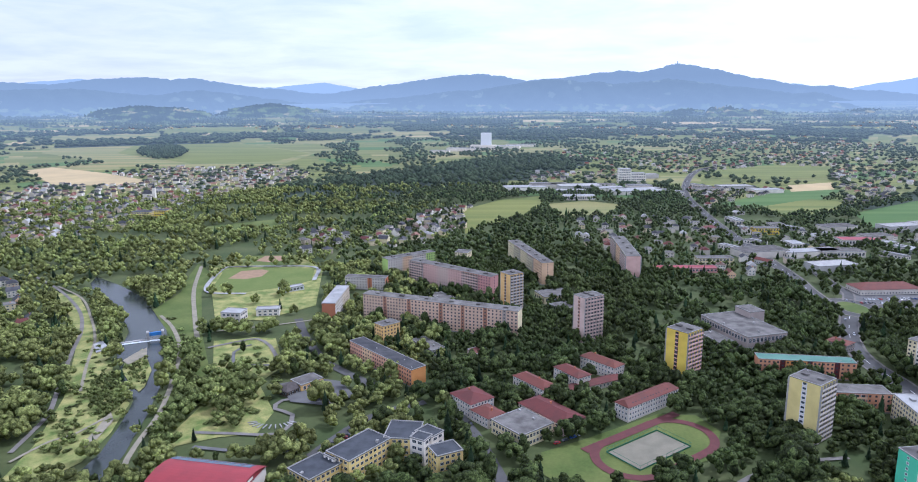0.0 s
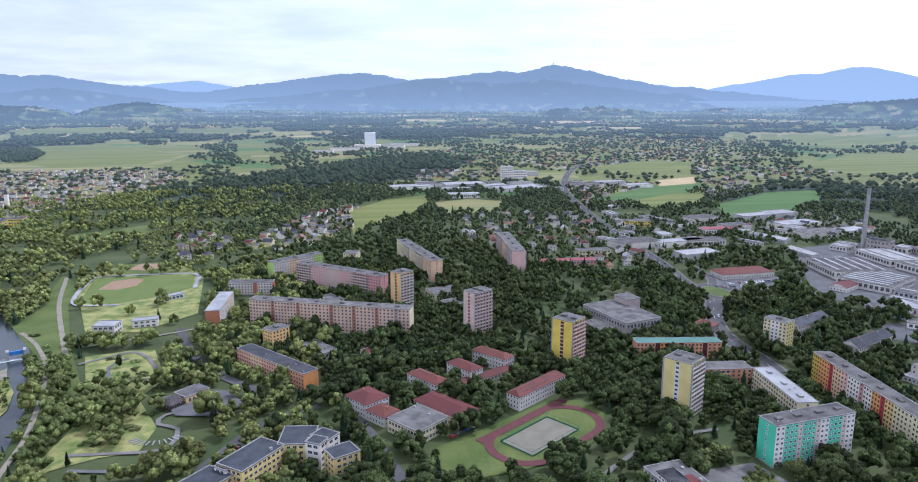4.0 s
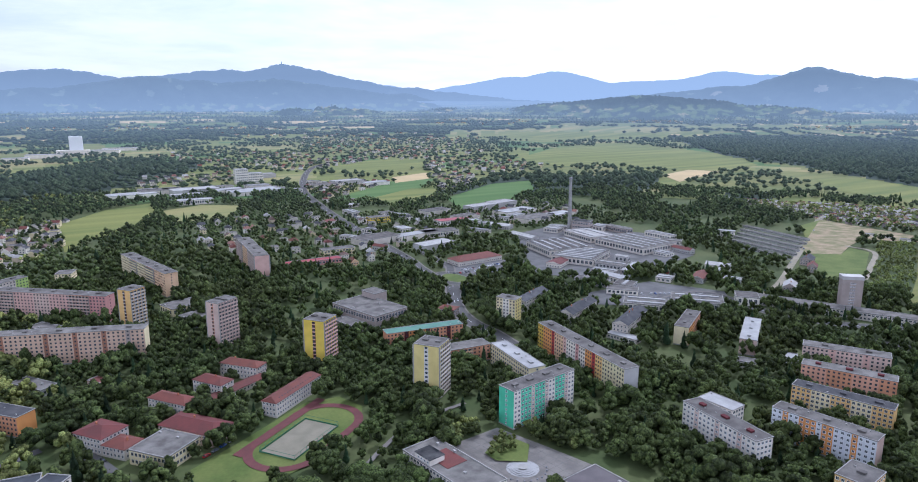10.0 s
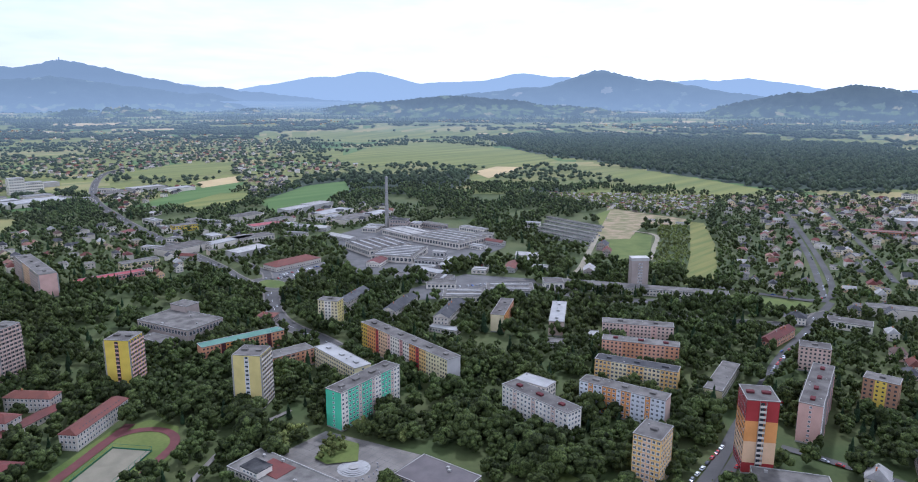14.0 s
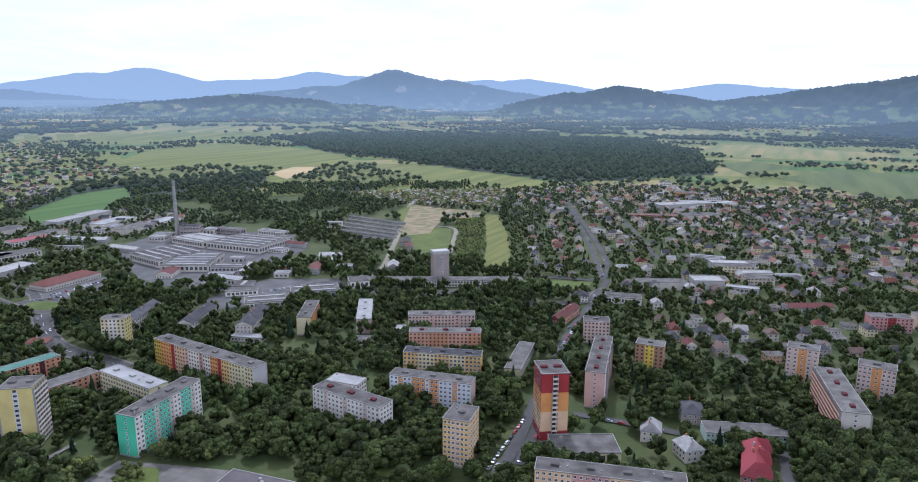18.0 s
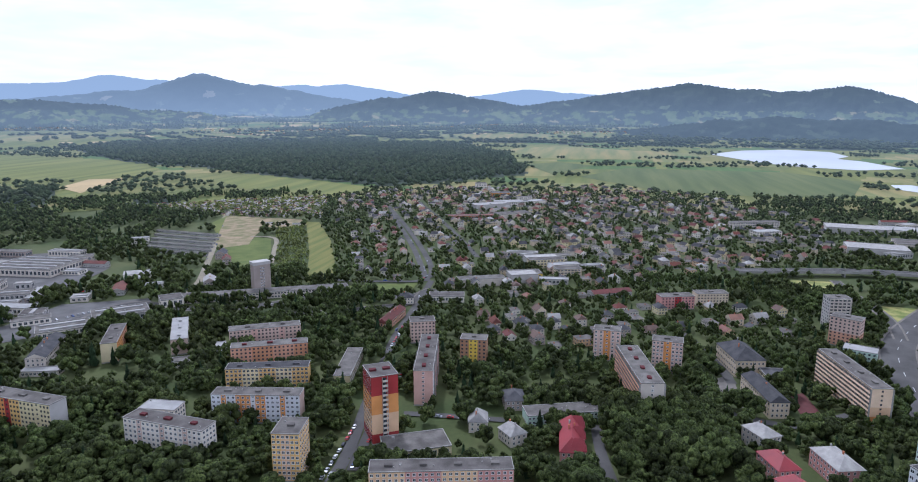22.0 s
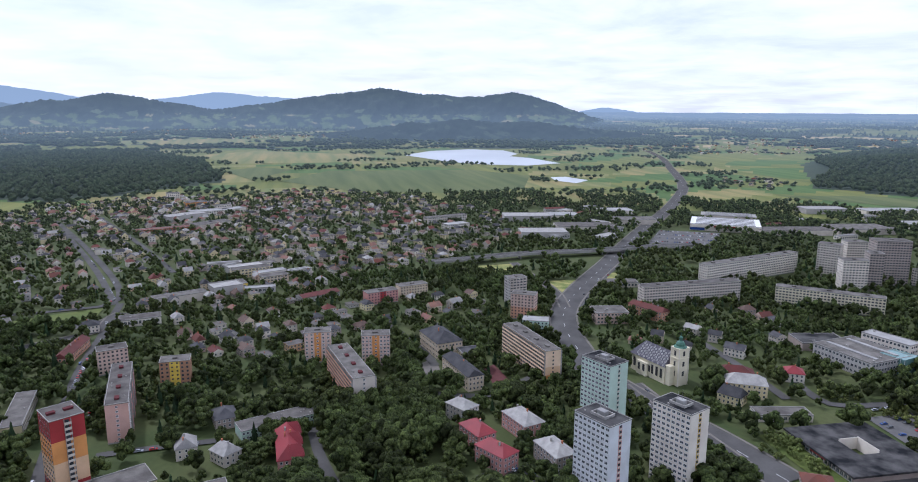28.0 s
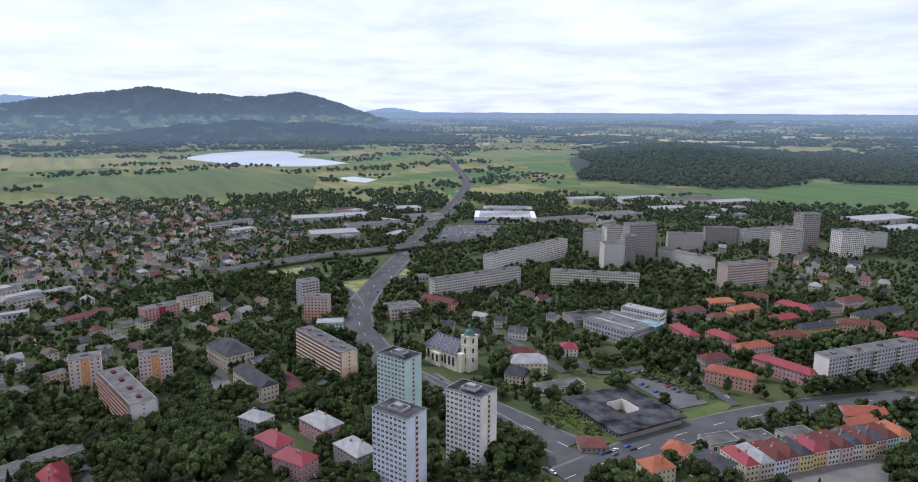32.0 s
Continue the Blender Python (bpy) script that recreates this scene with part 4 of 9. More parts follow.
lane('street', M_asph, 7, 0.12, [(808, 125), (1010, 206), (1268, 320)], 'straight suburban street')
lane('street', M_asph, 7, 0.12, [(862, -209), (1037, -141), (1201, -78)], 'suburban street')
lane('highway', M_asph, 23, 0.12, [(257, -259), (311, -249), (369, -233), (423, -225), (465, -231), (507, -239), (551, -253), (594, -276), (648, -314), (706, -359), (757, -399), (840, -461), (947, -544), (1076, -649), (1237, -772), (1451, -922), (1667, -1043), (1990, -1203), (2408, -1411), (2900, -1610)], 'four-lane asphalt highway with a grass median')
lane('highway_slip', M_asph, 7, 0.12, [(554, -268), (625, -311), (677, -352), (732, -396)], 'slip road joining the highway')
lane('highway_slip', M_asph, 8, 0.12, [(576, -265), (618, -275), (654, -278), (685, -277), (730, -275), (773, -276)], 'slip road joining the highway')
lane('far_road', M_asph, 9, 0.12, [(2984, -1966), (3359, -2166), (3688, -2333), (4365, -2680)], 'pale far country road')
lane('main_road', M_asph, 21, 0.12, [(231.3, -234.8), (234, -275), (236, -308), (233.5, -353), (226.5, -397), (217, -436), (207, -466), (190, -510)], 'wide asphalt road with white lane lines')
lane('street', M_asph, 8, 0.12, [(391.5, -242.3), (323.8, -244), (273.1, -247.5)], 'asphalt street below the church')
lane('street', M_asph, 7, 0.12, [(-7.7, 399.7), (8.9, 355.6), (21.6, 306.5)], 'street past the care home with a zebra crossing')
lane('street', M_asph, 6, 0.12, [(-87.8, 320), (-74.3, 349.3), (-56, 380.2), (-36.4, 395), (-22.3, 401.5)], 'street with parked cars behind the care home')
lane('street', M_asph, 7, 0.12, [(-142, 571), (-123, 519), (-97, 468.9), (-57.6, 426.9)], 'street along the park')
lane('footpath', M_path, 4, 0.28, [(-299.9, 768.1), (-270.6, 668.0), (-237.0, 581.3), (-208.9, 513.5)], 'straight brown gravel path')
lane('footpath', M_path, 3.2, 0.28, [(-267.6, 581.8), (-243.8, 549.6), (-217.7, 500.6), (-202.3, 453.9), (-190.1, 410.2), (-184.0, 381.3), (-182.1, 359.3), (-178.8, 333.3), (-172.3, 311.6)], 'gravel cycle path beside the river')
lane('footpath', M_pave, 3, 0.3, [(-489.8, 744.9), (-410.6, 670.8), (-351.2, 600.6), (-317.4, 543.3), (-298.2, 495.5), (-275.1, 439.5), (-255.3, 394.0), (-250.1, 374.4), (-246, 340)], 'pale grey path on the far bank')
lane('footpath', M_path, 2.2, 0.32, [(-417.1, 682.0), (-369.2, 638.6), (-331.1, 582.9), (-294.7, 521.6), (-274.0, 471.4), (-251.2, 420.0)], 'pale dirt track through dry grass')
lane('footpath', M_path, 2.0, 0.32, [(-240, 330), (-232, 352), (-222, 362), (-214, 385)], 'worn dirt track by the river')
lane('footpath', M_pave, 3, 0.3, [(-196, 500), (-187.0, 506.6), (-175.6, 514.4), (-163.1, 519.6), (-148.4, 503.4), (-135.0, 475.2), (-122.2, 452.9)], 'looping grey park path')
lane('footpath', M_asphd, 2.5, 0.32, [(-163.8, 506.3), (-172.4, 490.0), (-157.2, 448.1)], 'grey park path')
lane('footpath', M_asphd, 2.5, 0.34, [(-151.3, 464.1), (-130.0, 463.8)], 'grey park path')
lane('footpath', M_path, 2.2, 0.34, [(-121.4, 571.1), (-153.5, 555.7), (-202.7, 538.5)], 'pale path across the park')
lane('footpath', M_asphd, 3, 0.36, [(-148.3, 345.6), (-110.7, 338.8), (-85.8, 341.7)], 'grey park path')
lane('footpath', M_pave, 3, 0.3, [(-154.8, 362.5), (-130.5, 360.8), (-103.5, 360.6), (-102.4, 384.3), (-115.3, 392.4), (-113.8, 404.6), (-95.7, 410.7)], 'pale park path')
lane('footpath', M_pave, 3, 0.25, [(119.6, 292), (146.3, 312.4), (174, 325.6), (206, 330.5)], 'pale path under trees')
lane('street', M_asph, 6, 0.12, [(295.4, 103.1), (347.6, 109.3), (378.6, 113.7)], 'residential street')
lane('street', M_asph, 6, 0.12, [(365.4, 95.1), (367.6, 68.4), (368.9, 32.6)], 'residential street with parked cars')
lane('street', M_asph, 6, 0.12, [(306, -31), (344.2, -23.9), (373.3, -21.4)], 'lane beside the villa')
lane('street', M_asph, 7, 0.12, [(558, -92), (502, -108), (454.8, -113.1)], 'street by the school')
lane('street', M_asph, 7, 0.12, [(405, -103.9), (394.7, -134.6), (410, -164.6), (435.9, -196.1)], 'street by the school')
lane('street', M_asph, 7, 0.12, [(295.2, -104.4), (301, -125.4), (283.2, -133.7)], 'street between villas')
lane('street', M_asph, 7, 0.12, [(397, -362), (332.7, -350.5), (316, -404), (244.7, -389.2)], 'side street')
lane('street', M_asph, 7, 0.12, [(501, -338), (412, -335), (344.9, -328.1)], 'side street with parked cars')

area('gravel_bank', M_path, 0.55, [(-210.1, 339.8), (-212.9, 366.7), (-215.8, 389.5), (-208.1, 377.7), (-205.5, 349.4)], 'pale stones on the river bank', 'gravel', False)
area('gravel_bank', M_flatwhite, 0.55, [(-289.1, 508.1), (-286.9, 517.4), (-271.5, 498.9), (-276.8, 489.1)], 'pale stones beside the weir', 'gravel', False)
area('gravel_bank', M_path, 0.6, [(-241, 465), (-249, 473), (-247, 488), (-243, 500), (-236, 484)], 'gravel head of the island', 'gravel', False)
area('car_yard', M_asphd, 0.5, [(-122, 430), (-104, 441), (-82, 434), (-68, 410), (-84, 396), (-108, 402)], 'yard with parked cars round the restaurant', 'yard')
lane('street', M_asph, 9, 0.12, [(525.2, 291.2), (544.7, 238.2), (570.2, 190.3), (596.4, 154.5), (640, 150)], 'asphalt street below the office building')
lane('street', M_asph, 7, 0.12, [(662.8, 256.3), (669.1, 202.4), (685.8, 162.4), (763.0, 175.6), (979.0, 262.9), (1237.1, 378.3)], 'long straight suburban street')
area('verge', M_grass, 0.25, [(640, 235), (655, 205), (668, 165), (640, 165), (610, 205)], 'grass beside the street', 'verge')
KEEP.append([(-257.8, 640), (-216.3, 549.1), (-186, 555), (-205, 640)])
# ---- apartment blocks ----
FLOOR = 2.8
SHARED = {}


def window_mesh(w, h, kind="w"):
    """One window: frame proud of the wall, mullion, dark panes set back. Faces -y."""
    key = ("win", w, h, kind)
    if key not in SHARED:
        g = Geo()
        xs = [-w / 2 - 0.05, -w / 2 + 0.1] + ([-0.05, 0.05] if w > 1.2 else []) + [w / 2 - 0.1, w / 2 + 0.05]
        zs = [-0.1, 0.1, h - 0.1, h]
        for z, d in ((0, -0.10), (1, -0.10), (2, -0.10), (3, -0.10)):
            g.v += [(x, d if z else -0.16, zs[z]) for x in xs]
        k = len(xs)
        for i in range(k - 1):
            for j in range(3):
                pane = i % 2 == 1 and j == 1
                g.f.append((j * k + i, j * k + i + 1, (j + 1) * k + i + 1, (j + 1) * k + i))
                g.m.append(1 if pane else 0)
        e = len(g.v)
        g.v += [(xs[0], 0.0, zs[0]), (xs[-1], 0.0, zs[0]), (xs[-1], 0.0, zs[3]), (xs[0], 0.0, zs[3])]
        g.f += [(e, e + 1, k - 1, 0), (e + 1, e + 2, 4 * k - 1, k - 1), (e + 2, e + 3, 3 * k, 4 * k - 1), (e + 3, e, 0, 3 * k)]
        g.m += [0] * 4
        SHARED[key] = g.mesh("window", [M_frame, M_glass])
    return SHARED[key]


def face_pose(side, l, w):
    """The pose of a facade's own frame: x along it, -y outwards."""
    return {"front": pose(0, -w / 2, 0), "back": pose(0, w / 2, 0, 0, 0, 180), "right": pose(l / 2, 0, 0, 0, 0, 90), "left": pose(-l / 2, 0, 0, 0, 0, -90)}[side]


def windows(root, m, xs, fl, w=1.5, h=1.45, near=True, z0=1.6, name="window", sill=0.75, skip=()):
    """Windows in columns xs on every floor; far ones are joined a storey at a time."""
    me = window_mesh(w, h)
    base = 1.0
    for f in range(fl):
        if f in skip:
            continue
        z = base + f * FLOOR + sill
        if near:
            for x in xs:
                part(name, me, None, root, place=m @ pose(x, 0, z))
        else:
            g = FAR.setdefault(root.name, {}).setdefault(f, Geo())
            for x in xs:
                pane(g, m, x, w, z, h, root.location.length > 450)


FAR = {}            # windows too small to tell apart, one mesh a storey


def pane(g, m, x, w, z, h, thin=False):
    """A far window: dark pane, white frame round it, sill."""
    c = lambda a, d, b: tuple(m @ Vector((a, d, b)))
    if thin:
        g.quad(c(x - w * 0.44, -0.05, z), c(x + w * 0.44, -0.05, z), c(x + w * 0.44, -0.05, z + h * 0.92), c(x - w * 0.44, -0.05, z + h * 0.92), 1)
        return
    g.quad(c(x - w / 2 - 0.1, -0.04, z - 0.1), c(x + w / 2 + 0.1, -0.04, z - 0.1), c(x + w / 2 + 0.1, -0.04, z + h + 0.1), c(x - w / 2 - 0.1, -0.04, z + h + 0.1), 0)
    for s in ((-1, 1) if w > 1.2 else (0,)):
        a, b = (x - w / 2, x - 0.04) if s < 0 else (x + 0.04, x + w / 2) if s > 0 else (x - w / 2, x + w / 2)
        g.quad(c(a, -0.07, z), c(b, -0.07, z), c(b, -0.07, z + h), c(a, -0.07, z + h), 1)


def finish_windows(root):
    for g in FAR.pop(root.name, {}).values():
        tagged(part("window_band", g, [M_frame, M_glass], root), kind="stuff")


def balconies(root, m, x0, x1, fl, parapet, near=True, deep=1.1, first=0, glass=True):
    """A balcony or loggia front on each floor between x0 and x1: slab, parapet, dark opening behind."""
    for f in range(first, fl):
        z = 1.0 + f * FLOOR
        g = Geo()
        g.box(x0, x1, -deep, -0.01, z - 0.16, z, 1)
        g.box(x0, x1, -deep - 0.06, -deep, z - 0.2, z + 1.1, 0)
        g.box(x0, x0 + 0.12, -deep, -0.01, z, z + 2.6, 1)
        g.box(x1 - 0.12, x1, -deep, -0.01, z, z + 2.6, 1)
        for k in range(max(1, int((x1 - x0) / 3.0))):      # doors and windows behind the balcony
            a = x0 + (k + 0.14) * (x1 - x0) / max(1, int((x1 - x0) / 3.0))
            b = a + 0.62 * (x1 - x0) / max(1, int((x1 - x0) / 3.0))
            g.quad((a, -0.03, z + 0.1), (b, -0.03, z + 0.1), (b, -0.03, z + 2.1), (a, -0.03, z + 2.1), 2)
            if k:
                g.box(x0 + k * (x1 - x0) / int((x1 - x0) / 3.0) - 0.08, x0 + k * (x1 - x0) / int((x1 - x0) / 3.0) + 0.08, -deep, -0.01, z, z + 2.6, 1)
        part("balcony", g, [parapet, M_conc, M_glass], root, place=m)


def spread(x0, x1, pitch):
    n = max(1, int(round((x1 - x0) / pitch)))
    return [x0 + (k + 0.5) * (x1 - x0) / n for k in range(n)]


def block(name, label, x, y, l, w, ang, fl, bays, gable=None, roof=None, front="w", side="n", near=True, hatch=(0, None), base=None, stack=None, back="w", pitch=3.0, parapet=None, group="apartment blocks", stripe=None, category="apartment block", extra=1.2, plinth=True, ww=1.5):
    """A panel building. bays: (share, paint key, kind) along the front, kind w windows, s stair window strip, b balconies, n none.
    stack: (share, paint key) from the ground up, instead of bays. front/side/back: which windows each facade carries."""
    root = thing(name, label, category, x, y, 0, ang, group)
    keep_free(x, y, l / 2, w / 2, ang)
    h = fl * FLOOR + extra
    par = parapet or P("offwhite")
    if stack:
        z = 0
        tot = sum(s for s, _ in stack)
        for s, k in stack:
            z1 = z + h * s / tot
            part("wall", Geo().box(-l / 2, l / 2, -w / 2, w / 2, z, z1), P(k), root)
            z = z1
        bays = bays or [(1, stack[0][1], front)]
    tot = sum(b[0] for b in bays)
    gk = gable or bays[0][1]
    xx = -l / 2
    for n, (s, k, kind) in enumerate(bays):
        x1 = xx + l * s / tot
        if not stack:
            g = Geo().box(xx, x1, -w / 2, w / 2, 0, h, 0)
            mats = [P(k), P(gk)]
            if n == 0:
                g.m[4] = 1
            if n == len(bays) - 1:
                g.m[2] = 1
            part("wall", g, mats, root)
        for sd, use in (("front", front), ("back", back)):
            m = face_pose(sd, l, w)
            a, b = (xx, x1) if sd == "front" else (-x1, -xx)
            nr = near and sd == "front"
            if use == "n" or kind == "n":
                continue
            if kind == "s":
                windows(root, m, [(a + b) / 2], fl, min(1.4, (b - a) * 0.6), 1.2, nr, sill=1.4)
            elif kind == "b" or use == "b":
                balconies(root, m, a + 0.1, b - 0.1, fl, par, nr)
            else:
                windows(root, m, spread(a, b, pitch), fl, ww, near=nr)
        xx = x1
    for sd in ("left", "right"):
        m = face_pose(sd, l, w)
        if side == "w":
            windows(root, m, spread(-w / 2 + 0.6, w / 2 - 0.6, pitch), fl, near=near and sd == "right")
        elif side == "v":
            windows(root, m, [0], fl, 1.3, 1.3, near)
        elif side == "b":
            balconies(root, m, -w / 2 + 0.2, w / 2 - 0.2, fl, par, near)
    if stripe:                          # a coloured loggia strip up the middle of a facade
        sd, key, wd = stripe
        for s2 in ((sd, {"front": "back", "right": "left"}[sd])):
            m = face_pose(s2, l, w)
            part("stair_strip", Geo().box(-wd / 2, wd / 2, -0.06, 0.02, 0.4, h - 0.9), P(key), root, place=m)
            for f in range(fl):
                z = 1.0 + f * FLOOR
                g = Geo()
                g.quad((-wd * 0.34, -0.09, z + 0.9), (wd * 0.34, -0.09, z + 0.9), (wd * 0.34, -0.09, z + 2.2), (-wd * 0.34, -0.09, z + 2.2), 1)
                g.box(-wd * 0.42, wd * 0.42, -0.28, -0.07, z - 0.1, z + 0.62, 0)
                part("loggia", g, [par, M_glass], root, place=m)
    # roof: slab, raised rim, lift houses and vents
    rm = roof or M_flat
    e = 0.25
    rf = part("roof", Geo().box(-l / 2 - e, l / 2 + e, -w / 2 - e, w / 2 + e, h, h + 0.22), rm, root)
    g = Geo()
    for a in ((-l / 2 - e, l / 2 + e, -w / 2 - e, -w / 2 - e + 0.35), (-l / 2 - e, l / 2 + e, w / 2 + e - 0.35, w / 2 + e), (-l / 2 - e, -l / 2 - e + 0.35, -w / 2 + 0.1, w / 2 - 0.1), (l / 2 + e - 0.35, l / 2 + e, -w / 2 + 0.1, w / 2 - 0.1)):
        g.box(*a, h + 0.2, h + 0.5)
    part("parapet", g, M_conc, rf)
    rnd = random.Random(int(x * 7 + y * 3))
    n, hm = hatch
    for k in range(n):
        hx = -l / 2 + (k + 0.5) * l / n + rnd.uniform(-0.6, 0.6)
        hw = rnd.uniform(1.6, 2.2)
        part("lift_house", Geo().box(hx - hw, hx + hw, -1.2, 1.2, h + 0.2, h + 1.2).box(hx - hw - 0.12, hx + hw + 0.12, -1.32, 1.32, h + 1.2, h + 1.32), hm or rm, rf)
    for k in range(min(6, int(l / 9)) if near else min(3, int(l / 20))):
        vx, vy = rnd.uniform(-l / 2 + 1.5, l / 2 - 1.5), rnd.uniform(-w / 2 + 1.5, w / 2 - 1.5)
        part("vent", Geo().box(vx - 0.4, vx + 0.4, vy - 0.3, vy + 0.3, h + 0.2, h + rnd.uniform(0.7, 1.1)), M_conc, rf)
    if plinth:
        part("plinth", Geo().box(-l / 2 - 0.05, l / 2 + 0.05, -w / 2 - 0.05, w / 2 + 0.05, 0, 0.9), M_conc, root)
    finish_windows(root)
    return root


W4 = [(1, "white", "w")]
RED_BOX = P("maroon")
block("apartment_block", "long eight-storey brown panel block with beige middle and grey stair strips", -17, 547, 140, 11.5, -22, 8, [(6, "clay", "w"), (1, "stair", "s"), (6, "clay", "w"), (1, "stair", "s"), (4, "clay", "w"), (4, "clay", "w"), (1, "stair", "s"), (5, "clay", "w"), (1, "stair", "s"), (5, "clay", "w"), (1, "stair", "s"), (4, "clay", "w"), (1, "taupe", "s"), (3, "clay", "w")], gable="cream", near=False, hatch=(6, None))
block("apartment_block", "long pink panel block turning red at one end", -8, 663, 108, 12, -41, 8, [(5, "palepink", "b"), (5, "pink", "w"), (4, "palepink", "w"), (5, "pink", "w"), (5, "salmon", "b"), (4, "rose", "w")], gable="rose", near=False, hatch=(5, None), side="v", parapet=P("palepink"))
block("apartment_block", "grey-green panel block behind trees", -56, 733, 62, 12, 37, 7, [(3, "offwhite", "w"), (2, "peach", "w"), (3, "offwhite", "w"), (2, "lime", "w")], gable="lime", near=False, hatch=(3, None))
block("tower_block", "ochre twelve-storey tower block with white balcony bands", 47, 597, 13.6, 15, -55, 12, [(1, "ochre", "n")], side="b", near=False, hatch=(1, None), stripe=("front", "maroon", 2.4), pitch=3, group="tower blocks", category="tower block")
block("tower_block", "brown-pink thirteen-storey tower block with loggia bands", 101, 514, 12.5, 19, -60, 13, [(1, "palepink", "n")], side="b", near=False, hatch=(2, None), stripe=("front", "brick", 2.2), parapet=P("palepink"), group="tower blocks", category="tower block")
block("apartment_block", "small ochre six-storey block with a flat roof", -57, 507, 11.5, 16, -48, 6, [(1, "ochre", "w")], side="w", near=False, hatch=(1, None))
block("apartment_block", "long salmon-brown four-storey block with a dark flat roof", -53, 457, 76, 12.1, -49, 4, [(4, "salmon", "w"), (3, "peach", "w"), (4, "salmon", "w"), (3, "peach", "w"), (4, "rust", "w")], gable="orange", roof=M_slate, near=False, hatch=(0, None))
block("apartment_block", "white-roofed block with a brick-red gable", -113, 597, 58, 11.9, 87, 5, [(3, "offwhite", "w"), (3, "beige", "w")], gable="brick", roof=M_flatwhite, near=False)
block("apartment_block", "low grey block with a red end", -95, 671, 42.5, 11, -10, 4, [(5, "offwhite", "w"), (1, "brick", "s"), (3, "offwhite", "w")], gable="brick", near=False)
block("apartment_block", "beige six-storey block among trees", 4, 761, 15, 16.4, -19, 6, [(1, "cream", "w")], side="w", near=False)
block("apartment_block", "long cream and orange panel block seen end on", 77, 737, 118, 12.7, -77, 8, [(4, "cream", "w"), (3, "peach", "b"), (4, "cream", "w"), (3, "salmon", "b"), (4, "peach", "w")], gable="peach", near=False, side="v", hatch=(5, None), parapet=P("cream"))
block("apartment_block", "long cream panel block with a pink end", 189, 761, 108, 15, -94, 8, [(5, "cream", "b"), (5, "peach", "w"), (5, "cream", "b")], gable="pink", near=False, side="n", hatch=(4, None), parapet=P("palepink"))
block("tower_block", "bright yellow twelve-storey tower with maroon strip and white balconies", 153, 442, 16.3, 16.6, -53, 12, [(1, "yellow", "n")], side="b", near=False, hatch=(2, None), stripe=("front", "maroon", 2.6), pitch=3, parapet=P("pink"), group="tower blocks", category="tower block")
block("tower_block", "pale yellow twelve-storey tower block with white balcony bands", 197, 357, 17.2, 16.8, -54, 12, [(1, "paleyellow", "n")], side="b", near=True, hatch=(2, None), stripe=("front", "bluewhite", 2.8), group="tower blocks", category="tower block")
block("apartment_block", "long orange four-storey block with a green sheet roof", 237, 442, 62.7, 11, -9, 4, [(4, "rust", "w"), (1, "maroon", "s"), (4, "orange", "w"), (1, "maroon", "s"), (4, "rust", "w"), (1, "maroon", "s"), (3, "rust", "w")], roof=M_sheetgreen, near=False)
block("apartment_block", "brick-coloured four-storey block with loggias", 245, 391, 32.4, 13, -6, 4, [(2, "rust", "w"), (3, "salmon", "b"), (2, "rust", "w"), (2, "salmon", "w")], near=False, parapet=P("peach"))
block("apartment_block", "cream five-storey block with a patched pale roof", 261, 351, 52.8, 12.6, -96, 5, [(1, "cream", "w")], roof=M_flatwhite, near=False, hatch=(3, None), side="v")
block("apartment_block", "green and white eight-storey panel block", 236, 296, 51.8, 12.4, 8, 8, [(2, "white", "w"), (3, "green", "w"), (1, "palepink", "s"), (3, "green", "w"), (1, "palepink", "s"), (2, "white", "w"), (3, "green", "w"), (1, "palepink", "s"), (2, "white", "w")], gable="green", side="v", near=True, hatch=(4, None), pitch=2.7)
block("apartment_block", "long panel block with yellow, orange, red and white bays", 305, 332, 101.6, 11.6, -96, 7, [(2, "darkyel", "w"), (3, "orange", "w"), (1, "red", "s"), (3, "peach", "w"), (1, "pink", "s"), (3, "white", "w"), (1, "rose", "s"), (2, "white", "w"), (2, "orange", "w"), (1, "red", "s"), (2, "ochre", "w"), (3, "cream", "w"), (1, "cream", "s"), (2, "cream", "w")], gable="grey", near=False, hatch=(6, None))
block("apartment_block", "cream and beige eight-storey point block", 320, 443, 18, 11, -63, 8, [(2, "cream", "w"), (2, "white", "w"), (2, "cream", "w")], gable="paleyellow", side="w", near=False, hatch=(1, None))


